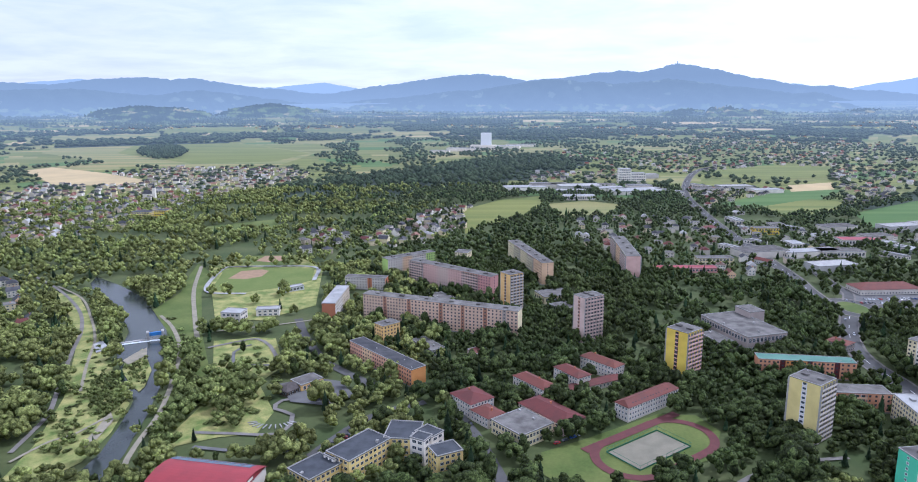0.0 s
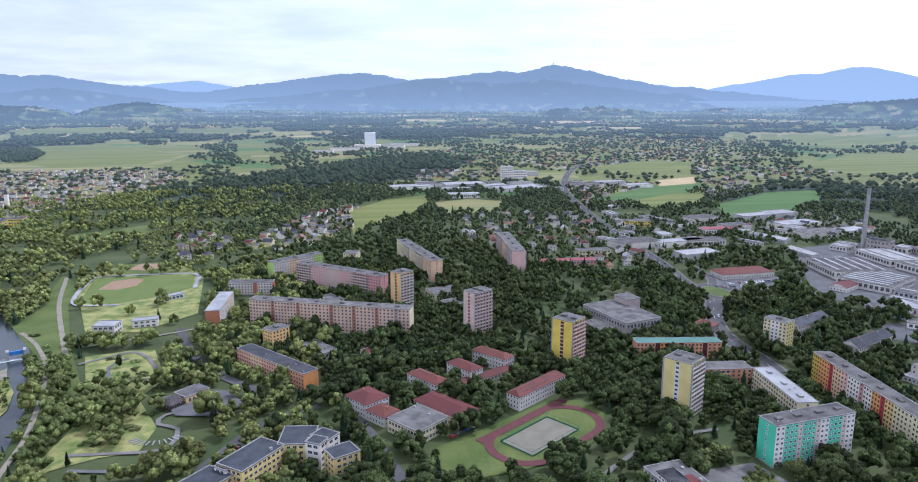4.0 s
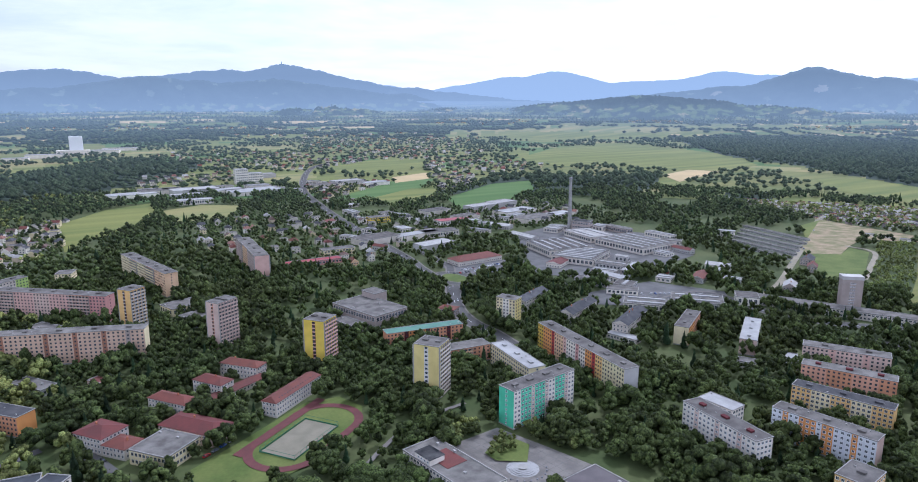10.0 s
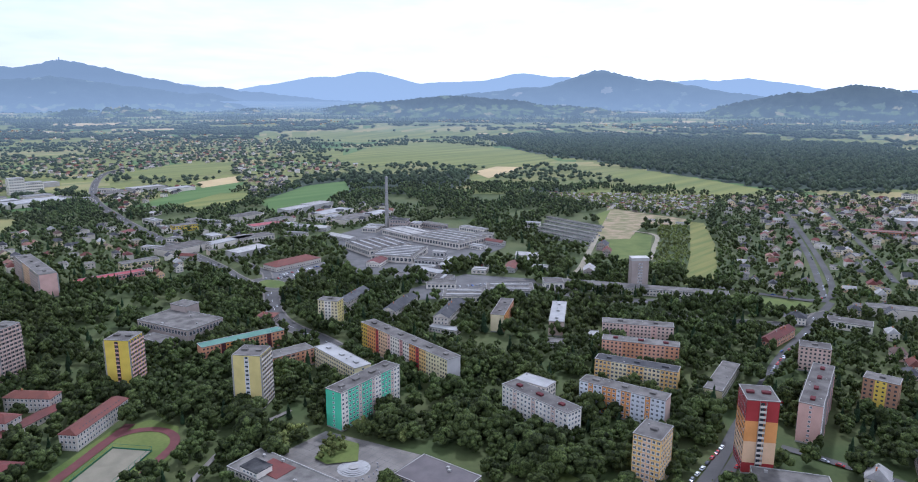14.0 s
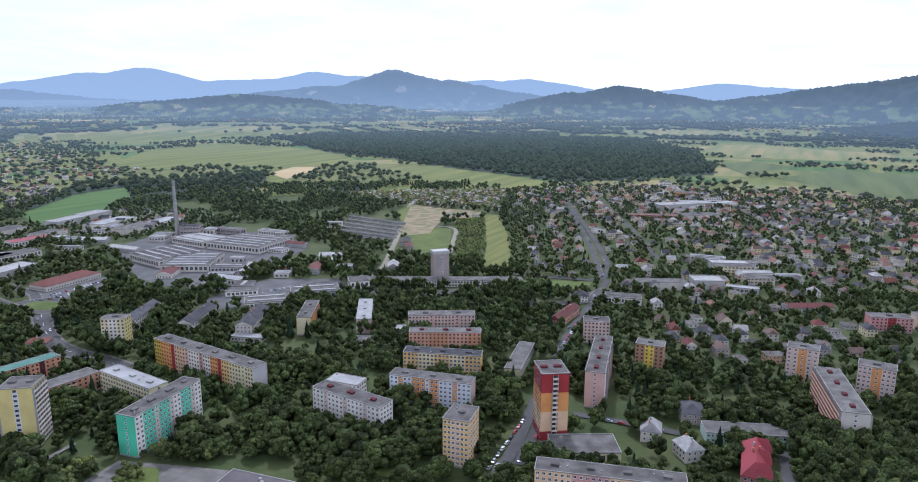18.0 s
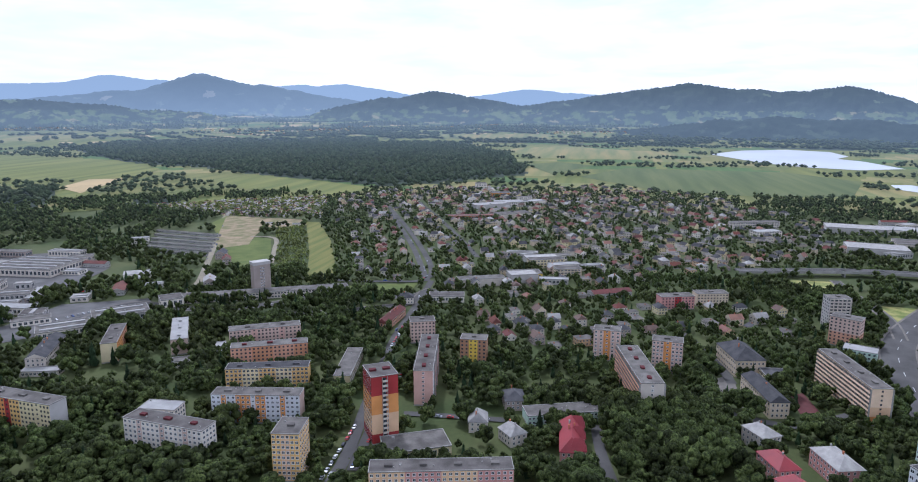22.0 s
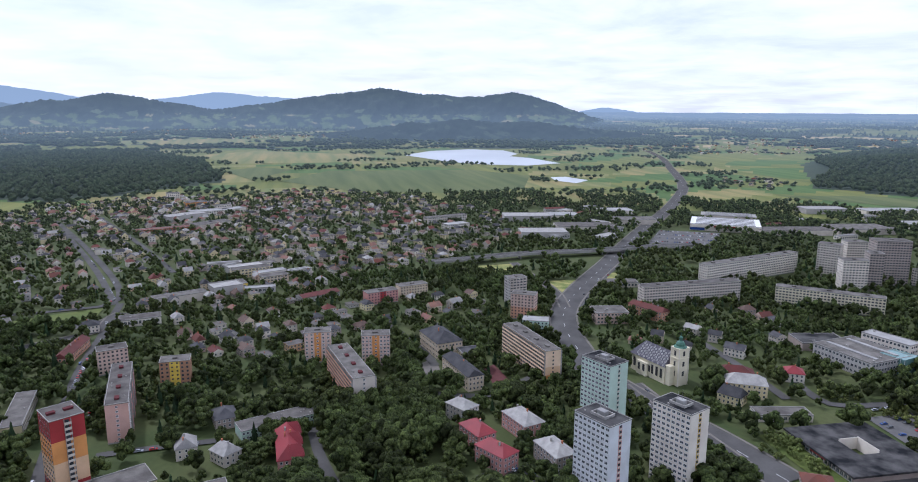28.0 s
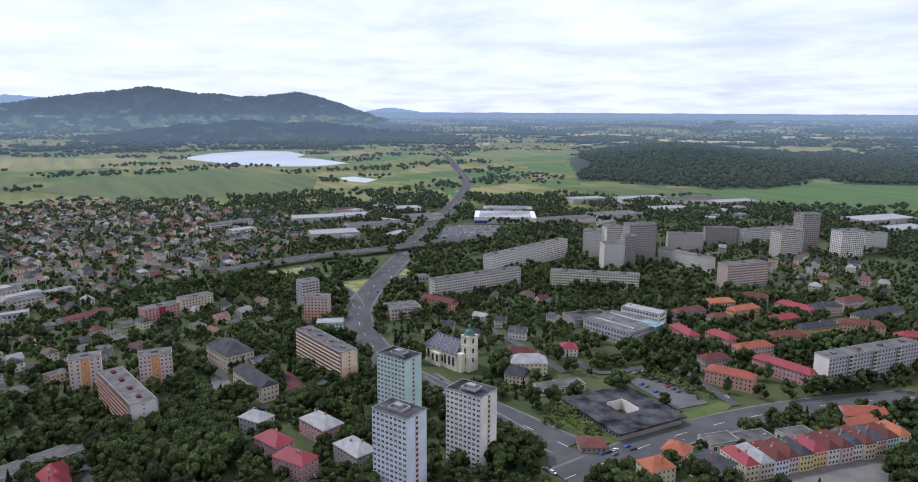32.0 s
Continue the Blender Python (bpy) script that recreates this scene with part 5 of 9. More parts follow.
def roofed(name, label, x, y, l, w, ang, fl, wall, roof, hip=1.0, rise=None, near=True, pitch=3.0, side="w", group="", category="house", eave=0.5, chimneys=1, base=0.6, dormer=0, back="w", storey=3.0):
    """A house with plastered walls, a hipped or gabled roof with eaves, windows on all sides and chimneys."""
    root = thing(name, label, category, x, y, 0, ang, group)
    keep_free(x, y, l / 2, w / 2, ang)
    h = fl * storey + base
    rise = rise or min(l, w) * 0.36
    g = Geo().box(-l / 2, l / 2, -w / 2, w / 2, 0, h)
    part("wall", g, wall, root)
    rf = part("roof", Geo().box(-l / 2 - eave, l / 2 + eave, -w / 2 - eave, w / 2 + eave, h, h + 0.18).hip(-l / 2 - eave, l / 2 + eave, -w / 2 - eave, w / 2 + eave, h + 0.18, rise, hip, 0, 0 if hip else 1), [roof, wall], root)
    rnd = random.Random(int(x * 11 + y * 5))
    for k in range(chimneys):
        cx, cy = (rnd.uniform(-0.3, 0.3) * l, rnd.uniform(-0.15, 0.15) * w)
        part("chimney", Geo().box(cx - 0.4, cx + 0.4, cy - 0.35, cy + 0.35, h + rise * 0.45, h + rise + 0.9).box(cx - 0.5, cx + 0.5, cy - 0.45, cy + 0.45, h + rise + 0.9, h + rise + 1.05), P("brick") if k % 2 == 0 else M_conc, rf)
    for k in range(dormer):
        dx = (k + 0.5) / dormer * l * 0.8 - l * 0.4
        part("skylight", Geo().box(dx - 0.5, dx + 0.5, -w * 0.34, -w * 0.34 + 0.9, h + rise * 0.40, h + rise * 0.40 + 0.35), [M_glass], rf)
    me = window_mesh(1.2, 1.5)
    for sd in ("front", "right", "left", "back"):
        span = l if sd in ("front", "back") else w
        m = face_pose(sd, l, w)
        xs = spread(-span / 2 + 0.5, span / 2 - 0.5, pitch)
        for f in range(fl):
            z = base + f * storey + 0.9
            if near and sd != "back":
                for q in xs:
                    part("window", me, None, root, place=m @ pose(q, 0, z))
            else:
                g = FAR.setdefault(root.name, {}).setdefault(f, Geo())
                for q in xs:
                    pane(g, m, q, 1.1, z, 1.4)
    finish_windows(root)
    return root


for bx, by, bl, bw, ba in ((368, 475, 46, 12, 25), (382, 425, 50, 13, 24), (400, 381, 50, 13, 26)):
    roofed("apartment_house", "four-storey plastered house with a dark slate gable roof", bx, by, bl, bw, ba, 3, P("offwhite" if by != 427 else "cream"), M_slate, 0.0, 3.2, near=False, group="slate-roofed houses", category="apartment house", chimneys=3, storey=3.2)
block("apartment_block", "white six-storey panel block with maroon lift houses on the roof", 297, 209, 51.9, 12, -97, 6, [(3, "white", "w"), (1, "palepink", "s"), (4, "white", "w"), (1, "palepink", "s"), (4, "white", "w"), (1, "palepink", "s"), (3, "white", "w")], side="w", near=True, hatch=(3, RED_BOX))
block("apartment_block", "white five-storey wing behind the panel block", 318, 228, 22, 12, -86, 5, W4, near=False, side="w", roof=M_flatwhite)
block("apartment_block", "grey-blue and orange six-storey panel block", 341, 179, 53.1, 11, -80, 6, [(2, "bluewhite", "w"), (1, "orange", "s"), (2, "bluewhite", "w"), (3, "orange", "w"), (1, "bluewhite", "s"), (2, "orange", "w"), (3, "bluewhite", "w"), (1, "orange", "s"), (3, "bluewhite", "w")], gable="palepink", near=True, hatch=(3, None))
block("apartment_block", "ochre five-storey block half hidden by trees", 388, 196, 54.4, 11, -73, 5, [(2, "ochre", "w"), (2, "cream", "w"), (2, "ochre", "w"), (2, "cream", "w"), (2, "ochre", "w")], near=False, hatch=(3, None), roof=M_slate)
block("apartment_block", "brown five-storey block with maroon roof boxes", 428, 215, 54.4, 11, -65, 5, [(3, "salmon", "w"), (3, "rust", "w"), (3, "salmon", "w"), (2, "rust", "w")], near=False, hatch=(3, RED_BOX))
block("apartment_block", "pale pink five-storey block along the street", 464, 237, 54.3, 12, -61, 5, [(4, "palepink", "w"), (1, "pink", "s"), (4, "palepink", "w"), (1, "pink", "s"), (3, "palepink", "w")], near=False, hatch=(2, None))
block("apartment_block", "orange-sided block with a red cornice and grey roof", 424, 342, 47.1, 11.2, 29, 5, [(3, "orange", "w"), (3, "rust", "w")], gable="cream", near=False, hatch=(2, None))
block("apartment_block", "pale four-storey block with a grey flat roof", 453, 305, 56.7, 12.1, 32, 4, [(1, "offwhite", "w")], near=False, gable="palepink", hatch=(3, None), roof=M_flatwhite)
block("tower_block", "peach ten-storey point block with brown balcony panels", 288, 133, 14.1, 18.3, -82, 9, [(1, "ochre", "w"), (1, "peach", "w"), (1, "ochre", "w")], side="w", gable="ochre", near=True, hatch=(1, None), group="tower blocks", category="tower block", roof=M_flat, pitch=3.0)
block("tower_block", "fourteen-storey tower banded in red, orange and cream, balconied middle", 336, 100, 15.4, 19, -57, 14, [(1, "red", "n"), (0.55, "red", "b"), (1, "red", "n")], stack=[(2.3, "red"), (4.2, "peach"), (4.0, "orange"), (4.0, "red")], side="w", near=True, hatch=(2, RED_BOX), group="tower blocks", category="tower block", parapet=P("offwhite"))
block("apartment_block", "pink eight-storey block with red balconies", 413, 92, 68.3, 12, 10, 8, [(3, "palepink", "w"), (2, "rose", "b"), (3, "palepink", "w"), (2, "rose", "b"), (3, "palepink", "w"), (2, "rose", "b"), (3, "palepink", "w")], gable="pink", side="v", near=True, hatch=(4, RED_BOX), parapet=P("rose"))
block("apartment_block", "pale pink point block", 498, 117, 19.8, 13, -71, 6, [(1, "palepink", "w")], near=False, hatch=(1, None), side="w")
block("shop_building", "long low shop building with a grey flat roof", 426, 153, 54.2, 11.4, 10, 2, [(1, "offwhite", "w")], gable="cream", near=False, group="", category="shop building")
block("apartment_block", "brown seven-storey block with a yellow middle", 456, 67, 19.1, 12, -87, 7, [(2, "brown", "w"), (1, "yellow", "s"), (1, "yellow", "s"), (2, "brown", "w")], near=False, hatch=(1, None), side="v")
for bx, by, bl, ba in ((488, -29, 19.5, -94), (472, -71, 20.9, -96)):
    block("apartment_block", "eight-storey white block with an orange stair strip and balconies", bx, by, bl, 12, ba, 8, [(3, "palepink", "w"), (2, "orange", "s"), (3, "palepink", "w")], gable="white", near=True, hatch=(1, None), side="n", parapet=P("white"))
block("apartment_block", "white eight-storey block with pink balconies and maroon lift houses", 420, -48, 65.2, 14.1, -169, 8, [(3, "palepink", "b"), (3, "salmon", "b"), (3, "palepink", "b"), (3, "salmon", "b")], gable="offwhite", side="v", near=True, hatch=(4, RED_BOX), parapet=P("salmon"))
block("apartment_block", "orange and rose block below the drone with a grey roof", 285, 53, 70, 11.5, -76, 5, [(2, "peach", "w"), (2, "rose", "w"), (2, "peach", "w"), (2, "rose", "w")], near=True, hatch=(4, None), gable="orange", side="v")
block("kindergarten", "long low mint-green building with a grey roof", 378, -1, 45.5, 14, -70, 2, [(1, "mint", "w")], near=True, gable="mint", group="", category="school", pitch=2.4)
block("apartment_block", "peach eight-storey block with balconies, orange at its foot", 440, -182, 66.7, 12, -171, 8, None, stack=[(2, "orange"), (2, "peach"), (4, "apricot")], front="b", side="v", near=False, hatch=(4, None), parapet=P("apricot"))
block("apartment_block", "orange-pink eight-storey point block", 555, -216, 21.8, 13, -123, 8, None, stack=[(4, "salmon"), (4, "palepink")], front="w", near=False, side="w", hatch=(1, None))
block("apartment_block", "white nine-storey point block", 605, -224, 12.5, 18, -172, 9, [(1, "grey", "w")], gable="white", near=False, hatch=(1, None), side="b")
block("apartment_block", "pale green five-storey block", 504, -209, 21.4, 13, -114, 5, [(1, "mint", "w")], near=False, side="w", roof=M_flatwhite)
for tx, ty, key, wall, lbl in ((335, -193, "mint", "mint", "pale green"), (265, -159, "rose", "bluewhite", "white"), (268, -203, "darkyel", "white", "white")):
    tw = block("tower_block", lbl + " fifteen-storey tower block with a coloured loggia strip", tx + 2.3, ty + 1.0, 22.5, 15.2, -157, 15, [(1, wall, "w")], near=True, hatch=(0, None), side="n", stripe=("right", key, 2.2), pitch=2.8, ww=1.9, group="white tower blocks", category="tower block", roof=M_flatdark)
    hh = 15 * FLOOR + 1.2
    part("roof_frame", Geo().box(-4.6, 4.6, -3.6, -3.1, hh + 0.2, hh + 1.5).box(-4.6, 4.6, 3.1, 3.6, hh + 0.2, hh + 1.5).box(-4.6, -4.1, -3.1, 3.1, hh + 0.2, hh + 1.5).box(4.1, 4.6, -3.1, 3.1, hh + 0.2, hh + 1.5), M_conc, tw)
    part("roof_plant", Geo().box(-2.2, 2.2, -1.6, 1.6, hh + 0.2, hh + 2.6).cyl(0.5, 0, hh + 2.6, hh + 8.5, 0.09, 0.04, 6).cyl(-3.5, 2, hh + 0.2, hh + 5, 0.07, 0.04, 6), M_flatwhite, tw)
block("apartment_block", "dark red four-storey block with a grey flat roof", 634, -94, 32, 13, -73, 4, [(2, "rose", "w"), (1, "red", "w"), (2, "rose", "w")], gable="rose", near=False, hatch=(1, None))
block("apartment_block", "cream four-storey block beside the red one", 652, -128, 30, 13, -76, 4, [(1, "beige", "w")], near=False, hatch=(1, None))
# far estate beyond the church
for nm, lbl, bx, by, bl, bw, ba, fl, wk in (
        ("apartment_block", "long white eight-storey block on the far estate", 643, -516, 150, 12, -75, 8, "white"),
        ("apartment_block", "long grey seven-storey block on the far estate", 566, -392, 107, 12, -89, 7, "offwhite"),
        ("apartment_block", "long beige six-storey block on the far estate", 517, -511, 93, 12, -133, 6, "ivory"),
        ("tower_block", "pale thirteen-storey tower on the far estate", 633, -613, 23.6, 16, -142, 13, "white"),
        ("tower_block", "pale thirteen-storey tower on the far estate", 640, -652, 23.2, 16, -107, 13, "white"),
        ("tower_block", "white twelve-storey tower on the far estate", 567, -583, 25.5, 14, -110, 12, "white"),
        ("tower_block", "grey-brown seventeen-storey tower on the far estate", 589, -650, 35.8, 20, -111, 17, "palebrown"),
        ("tower_block", "grey-brown fourteen-storey tower on the far estate", 570, -612, 14, 18, -118, 14, "palebrown"),
        ("apartment_block", "pink nine-storey block with brown ends", 443, -658, 53.6, 16, -103, 9, "palepink"),
        ("apartment_block", "long white eight-storey block with a red shop", 582, -892, 94.5, 12, -100, 8, "white"),
        ("tower_block", "dark eighteen-storey tower on the far estate", 526, -901, 27.8, 18, -107, 18, "palebrown"),
        ("tower_block", "grey twelve-storey tower on the far estate", 517, -845, 38.7, 18, -99, 12, "offwhite"),
        ("tower_block", "pale twelve-storey tower on the far estate", 477, -916, 37.5, 18, -105, 12, "white"),
        ("apartment_block", "pale nine-storey block on the far estate", 474, -970, 37.3, 14, -105, 9, "white"),
        ("apartment_block", "white six-storey row with pale green ends", 538, -677, 77, 11, -178, 6, "white"),
        ("apartment_block", "grey nine-storey block on the far estate", 601, -747, 46, 12, -129, 9, "offwhite"),
        ("apartment_block", "grey nine-storey block on the far estate", 607, -827, 45, 12, -124, 9, "palebrown")):
    block(nm, lbl, bx, by, bl, bw, ba, fl, [(1, wk, "w")], near=False, side="w", ww=2.1, group="far estate", category="tower block" if nm[0] == "t" else "apartment block", hatch=(max(1, int(bl / 30)), None))
block("apartment_block", "grey eight-storey panel block with balcony strips", 228, -508, 90, 12, -99, 8, [(3, "grey", "w"), (1, "offwhite", "b"), (3, "grey", "w"), (1, "offwhite", "b"), (3, "grey", "w"), (1, "offwhite", "b"), (3, "grey", "w")], gable="white", near=False, hatch=(4, None))

# ---- school, halls, church and other large buildings ----
SCH = "red-roofed school pavilion with grey plastered walls"
for bx, by, bl, bw, ba, fl in ((7, 392, 21, 18, -54, 3), (16, 376, 16, 13, -51, 2), (48, 414, 29, 11.5, -54, 3), (75, 430, 24, 11.5, -57, 3), (99, 449, 30, 11, -50, 3)):
    roofed("school_pavilion", SCH, bx, by, bl, bw, ba, fl, P("offwhite"), M_tile, 1.0, 2.6, near=True, group="school pavilions", category="school", chimneys=1, pitch=2.6, storey=2.9)
roofed("school_pavilion", "long school wing with a red roof and rows of skylights", 115, 391, 47, 10.5, 36, 3, P("offwhite"), M_tile, 0.5, 2.6, near=True, group="school pavilions", category="school", chimneys=0, dormer=14, pitch=2.4, storey=2.9)
roofed("school_corridor", "low red-roofed corridor linking the school pavilions", 88, 424, 46, 9, 27, 1, P("offwhite"), M_tile, 0.5, 1.8, near=False, category="school", chimneys=0)
roofed("school_canteen", "wide low school building with a broad red hip roof", 54, 377, 38, 18, -53, 2, P("palepink"), M_tile, 0.7, 3.0, near=False, category="school", chimneys=1)


def hall(name, label, x, y, l, w, ang, h, wall, roof, category, rows=1, strips=0, wins=True, group="", pitch=4.0, rim=0.5):
    """A flat-roofed hall: walls, roof sheet with rim, window bands in single panes and long rooflights."""
    root = thing(name, label, category, x, y, 0, ang, group)
    keep_free(x, y, l / 2, w / 2, ang)
    part("wall", Geo().box(-l / 2, l / 2, -w / 2, w / 2, 0, h), wall, root)
    rf = part("roof", Geo().box(-l / 2 - 0.2, l / 2 + 0.2, -w / 2 - 0.2, w / 2 + 0.2, h, h + 0.25), roof, root)
    g = Geo()
    for a in ((-l / 2 - 0.2, l / 2 + 0.2, -w / 2 - 0.2, -w / 2 + 0.2), (-l / 2 - 0.2, l / 2 + 0.2, w / 2 - 0.2, w / 2 + 0.2), (-l / 2 - 0.2, -l / 2 + 0.2, -w / 2 + 0.2, w / 2 - 0.2), (l / 2 - 0.2, l / 2 + 0.2, -w / 2 + 0.2, w / 2 - 0.2)):
        g.box(*a, h + 0.2, h + 0.25 + rim)
    part("parapet", g, M_conc, rf)
    for k in range(strips):
        sy = -w / 2 + (k + 0.5) * w / strips
        part("rooflight", Geo().box(-l * 0.42, l * 0.42, sy - min(1.6, w / strips * 0.25), sy + min(1.6, w / strips * 0.25), h + 0.25, h + 1.2), M_flatwhite, rf)
    rnd = random.Random(int(x * 13 + y))
    for k in range(min(5, int(l * w / 300)) if math.hypot(x, y) < 650 else 0):
        vx, vy = rnd.uniform(-l / 2 + 1.5, l / 2 - 1.5), rnd.uniform(-w / 2 + 1.5, w / 2 - 1.5)
        part("roof_unit", Geo().box(vx - 0.8, vx + 0.8, vy - 0.6, vy + 0.6, h + 0.2, h + rnd.uniform(0.9, 1.7)), M_conc, rf)
    if wins:
        for sd in ("front", "right", "left", "back"):
            span = l if sd in ("front", "back") else w
            for f in range(rows):
                g = FAR.setdefault(root.name, {}).setdefault(f, Geo())
                for q in spread(-span / 2 + 1, span / 2 - 1, pitch):
                    pane(g, face_pose(sd, l, w), q, pitch * 0.6, (f + 0.35) * h / rows, h / rows * 0.45)
        finish_windows(root)
    return root


hall("sports_hall", "school sports hall with cream walls and a grey roof", 35, 359, 25.1, 24.4, -52, 8.0, P("cream"), M_flat, "sports hall", rows=2, pitch=2.6)
hall("office_block", "flat grey-roofed hall with cream walls", 92, 627, 22.2, 35, -72, 6.8, P("cream"), M_flat, "hall", rows=1, group="low halls")
hall("office_block", "low grey hall with a dark window band", 97, 579, 36.4, 17.6, -62, 6.5, P("dgrey"), M_flat, "hall", rows=1, group="low halls")
hall("culture_house", "large grey culture house with a felt roof and tall windows", 223, 513, 56.6, 35.6, -74, 13.5, P("taupe"), M_flat, "culture house", rows=2, pitch=3.4)
hall("stage_tower", "grey stage block on the culture house", 238, 536, 18, 14, -74, 18.5, P("taupe"), M_flat, "culture house", wins=False)
hall("culture_wing", "lower wing of the culture house", 197, 498, 24, 13, -74, 8, P("taupe"), M_flat, "culture house", rows=1, pitch=2.6)
roofed("gate_house", "brown three-storey house by the road", 289, 491, 15.4, 12, -56, 2, P("taupe"), M_tile, 1.0, 2, near=False, category="house")
hall("garage_row", "low white shed with a pale roof", 375, 363, 25.8, 9, -73, 3.6, P("offwhite"), M_flatwhite, "shed", pitch=2.6)
hall("shop_building", "low yellow L-shaped shop building with a grey flat roof", 322, 76, 36, 20, -63, 6.0, P("cream"), M_flat, "shop building", pitch=3.4)
hall("garden_house", "small grey building among trees", 409, 276, 12, 9, -60, 5, P("offwhite"), M_flat, "house", pitch=2.4)
hall("garden_house", "pale sheet-roofed building among trees", 441, 262, 22, 8, 35, 4.4, P("offwhite"), M_flatwhite, "house", pitch=2.4)
lb = hall("library", "white three-storey civic building with a patched felt roof", 154, 259, 55, 21.5, 99, 9.0, P("white"), M_flat, "civic building", rows=3, pitch=2.6)
part("red_roof_sheet", Geo().box(-2, 14.5, -7.5, 5.0, 9.3, 9.5), M_tile, lb)
part("stair_box", Geo().box(5.5, 17.5, 1.0, 10.4, 9.25, 12.4), P("white"), lb)
part("stair_box_roof", Geo().box(5.2, 17.8, 0.7, 10.7, 12.4, 12.75), M_flatdark, lb)
for q in (7, 9.5, 12, 14.5):
    part("window", window_mesh(1.5, 1.2), None, lb, place=pose(q, 0, 0) @ pose(0, 10.45, 10.4, 0, 0, 180))
pv = hall("pavilion", "low hall with a dark brown sheet roof at the square", 208.5, 206, 36, 23.5, 97, 6.2, P("taupe"), mat("roof_sheet_brown", (0.062, 0.050, 0.050), (0.085, 0.070, 0.068), 0.15, 0.6, fine=0.2), "hall", rows=2, pitch=3, rim=0.25)
# paved square: lawn bed, rounded steps, paving joints
area("flower_lawn", M_grass, 0.55, [(181.8, 272), (202.3, 284.8), (207.8, 266.6), (195.8, 252.6), (182.5, 262.3)], "triangular lawn bed on the square", "lawn", False)
sp = thing("stone_steps", "pale round stone steps with a fountain bowl on the square", "steps", 190.5, 249.5)
for k, (rr_, hh_) in enumerate(((8.6, 0.45), (7.2, 0.62), (5.8, 0.79), (4.4, 0.96))):
    part("step", Geo().cyl(0, 0, 0, hh_, rr_, rr_, 40), M_flatwhite, sp)
part("bowl", Geo().cyl(0, 0, 0.9, 1.5, 2.2, 2.6, 24), M_conc, sp)
for k in range(9):
    a = radians(205 + k * 16)
    part("bollard", Geo().cyl(12.5 * math.cos(a), 12.5 * math.sin(a), 0.2, 1.1, 0.45, 0.4, 10), P("dgrey"), sp)
# care home: yellow wings round a white stair tower
hall("care_home", "yellow care home wing with a grey sheet roof", -53, 325, 30, 17, 52, 12.4, P("lemon"), M_slatedark, "care home", rows=4, pitch=3.0, group="care home wings")
hall("care_home", "yellow care home wing with a grey sheet roof", -31, 341, 18, 20, -7, 12.4, P("lemon"), M_slatedark, "care home", rows=4, pitch=3.0, group="care home wings")
hall("care_home", "yellow care home wing with balconies", -8, 321, 12, 14.5, -64, 12.4, P("lemon"), M_slatedark, "care home", rows=4, pitch=3.0, group="care home wings")
hall("care_home", "lower yellow care home wing", -73, 309, 20, 17, 50, 9.6, P("lemon"), M_slatedark, "care home", rows=3, pitch=3.0, group="care home wings")
hall("stair_tower", "white stair tower of the care home", -21, 331, 9, 8, -30, 14.0, P("white"), M_slatedark, "care home", rows=4, pitch=4.0)
hall("stair_tower", "white stair tower of the care home", -65, 317, 6, 8, 50, 11.5, P("white"), M_slatedark, "care home", rows=4, pitch=3.0)
hall("stair_tower", "white and yellow corner tower of the care home", -17, 338, 12, 10, -40, 13.2, P("white"), M_slatedark, "care home", rows=4, pitch=4.0)
def solar(xq, zq):
    """One row of dark panels lying on the curved roof."""
    g = Geo()
    for y0, y1 in ((8.2, 10.4), (10.6, 12.8), (13.0, 15.2)):
        g.quad((xq - 2.3, y0, zq(y0) + 0.06), (xq + 2.3, y0, zq(y0) + 0.06), (xq + 2.3, y1, zq(y1) + 0.06), (xq - 2.3, y1, zq(y1) + 0.06))
    return g


# sports hall: folded red sheet roof with a glazed strip along its far eave
sh = thing("sports_hall", "sports hall with a bright red sheet roof and solar panels", "sports hall", -125.5, 303, 0, -12)
keep_free(-125.5, 303, 28, 19, -12)
part("wall", Geo().box(-24, 24, -16, 16, 0, 7.0), P("offwhite"), sh)
g = Geo()
for q in range(16):
    y0, y1 = -16.5 + q * 33 / 16, -16.5 + (q + 1) * 33 / 16
    z0, z1 = 7.0 + 4.2 * (1 - (y0 / 16.5) ** 2), 7.0 + 4.2 * (1 - (y1 / 16.5) ** 2)
    g.quad((-25, y0, z0), (25, y0, z0), (25, y1, z1), (-25, y1, z1))
    for e in (-24.0, 24.0):
        g.quad((e, y0, 6.5), (e, y1, 6.5), (e, y1, z1), (e, y0, z0))
sr = part("roof", g, M_sheetred, sh)
for q in range(9):
    xq = -22.5 + q * 5
    zq = lambda y: 7.08 + 4.2 * (1 - (y / 16.5) ** 2)
    part("solar_panel", solar(xq, zq), mat("solar_dark", (0.10, 0.13, 0.18), (0.17, 0.20, 0.25), 0.4, 0.25, spec=0.6), sr)
for q in range(20):
    part("seam", Geo().box(-25 + q * 2.6, -24.9 + q * 2.6, -0.4, 0.4, 11.15, 11.3), M_sheetred, sr)
part("lettering_bar", Geo().box(24.02, 24.1, -6, 3, 8.0, 9.3), P("white"), sh)
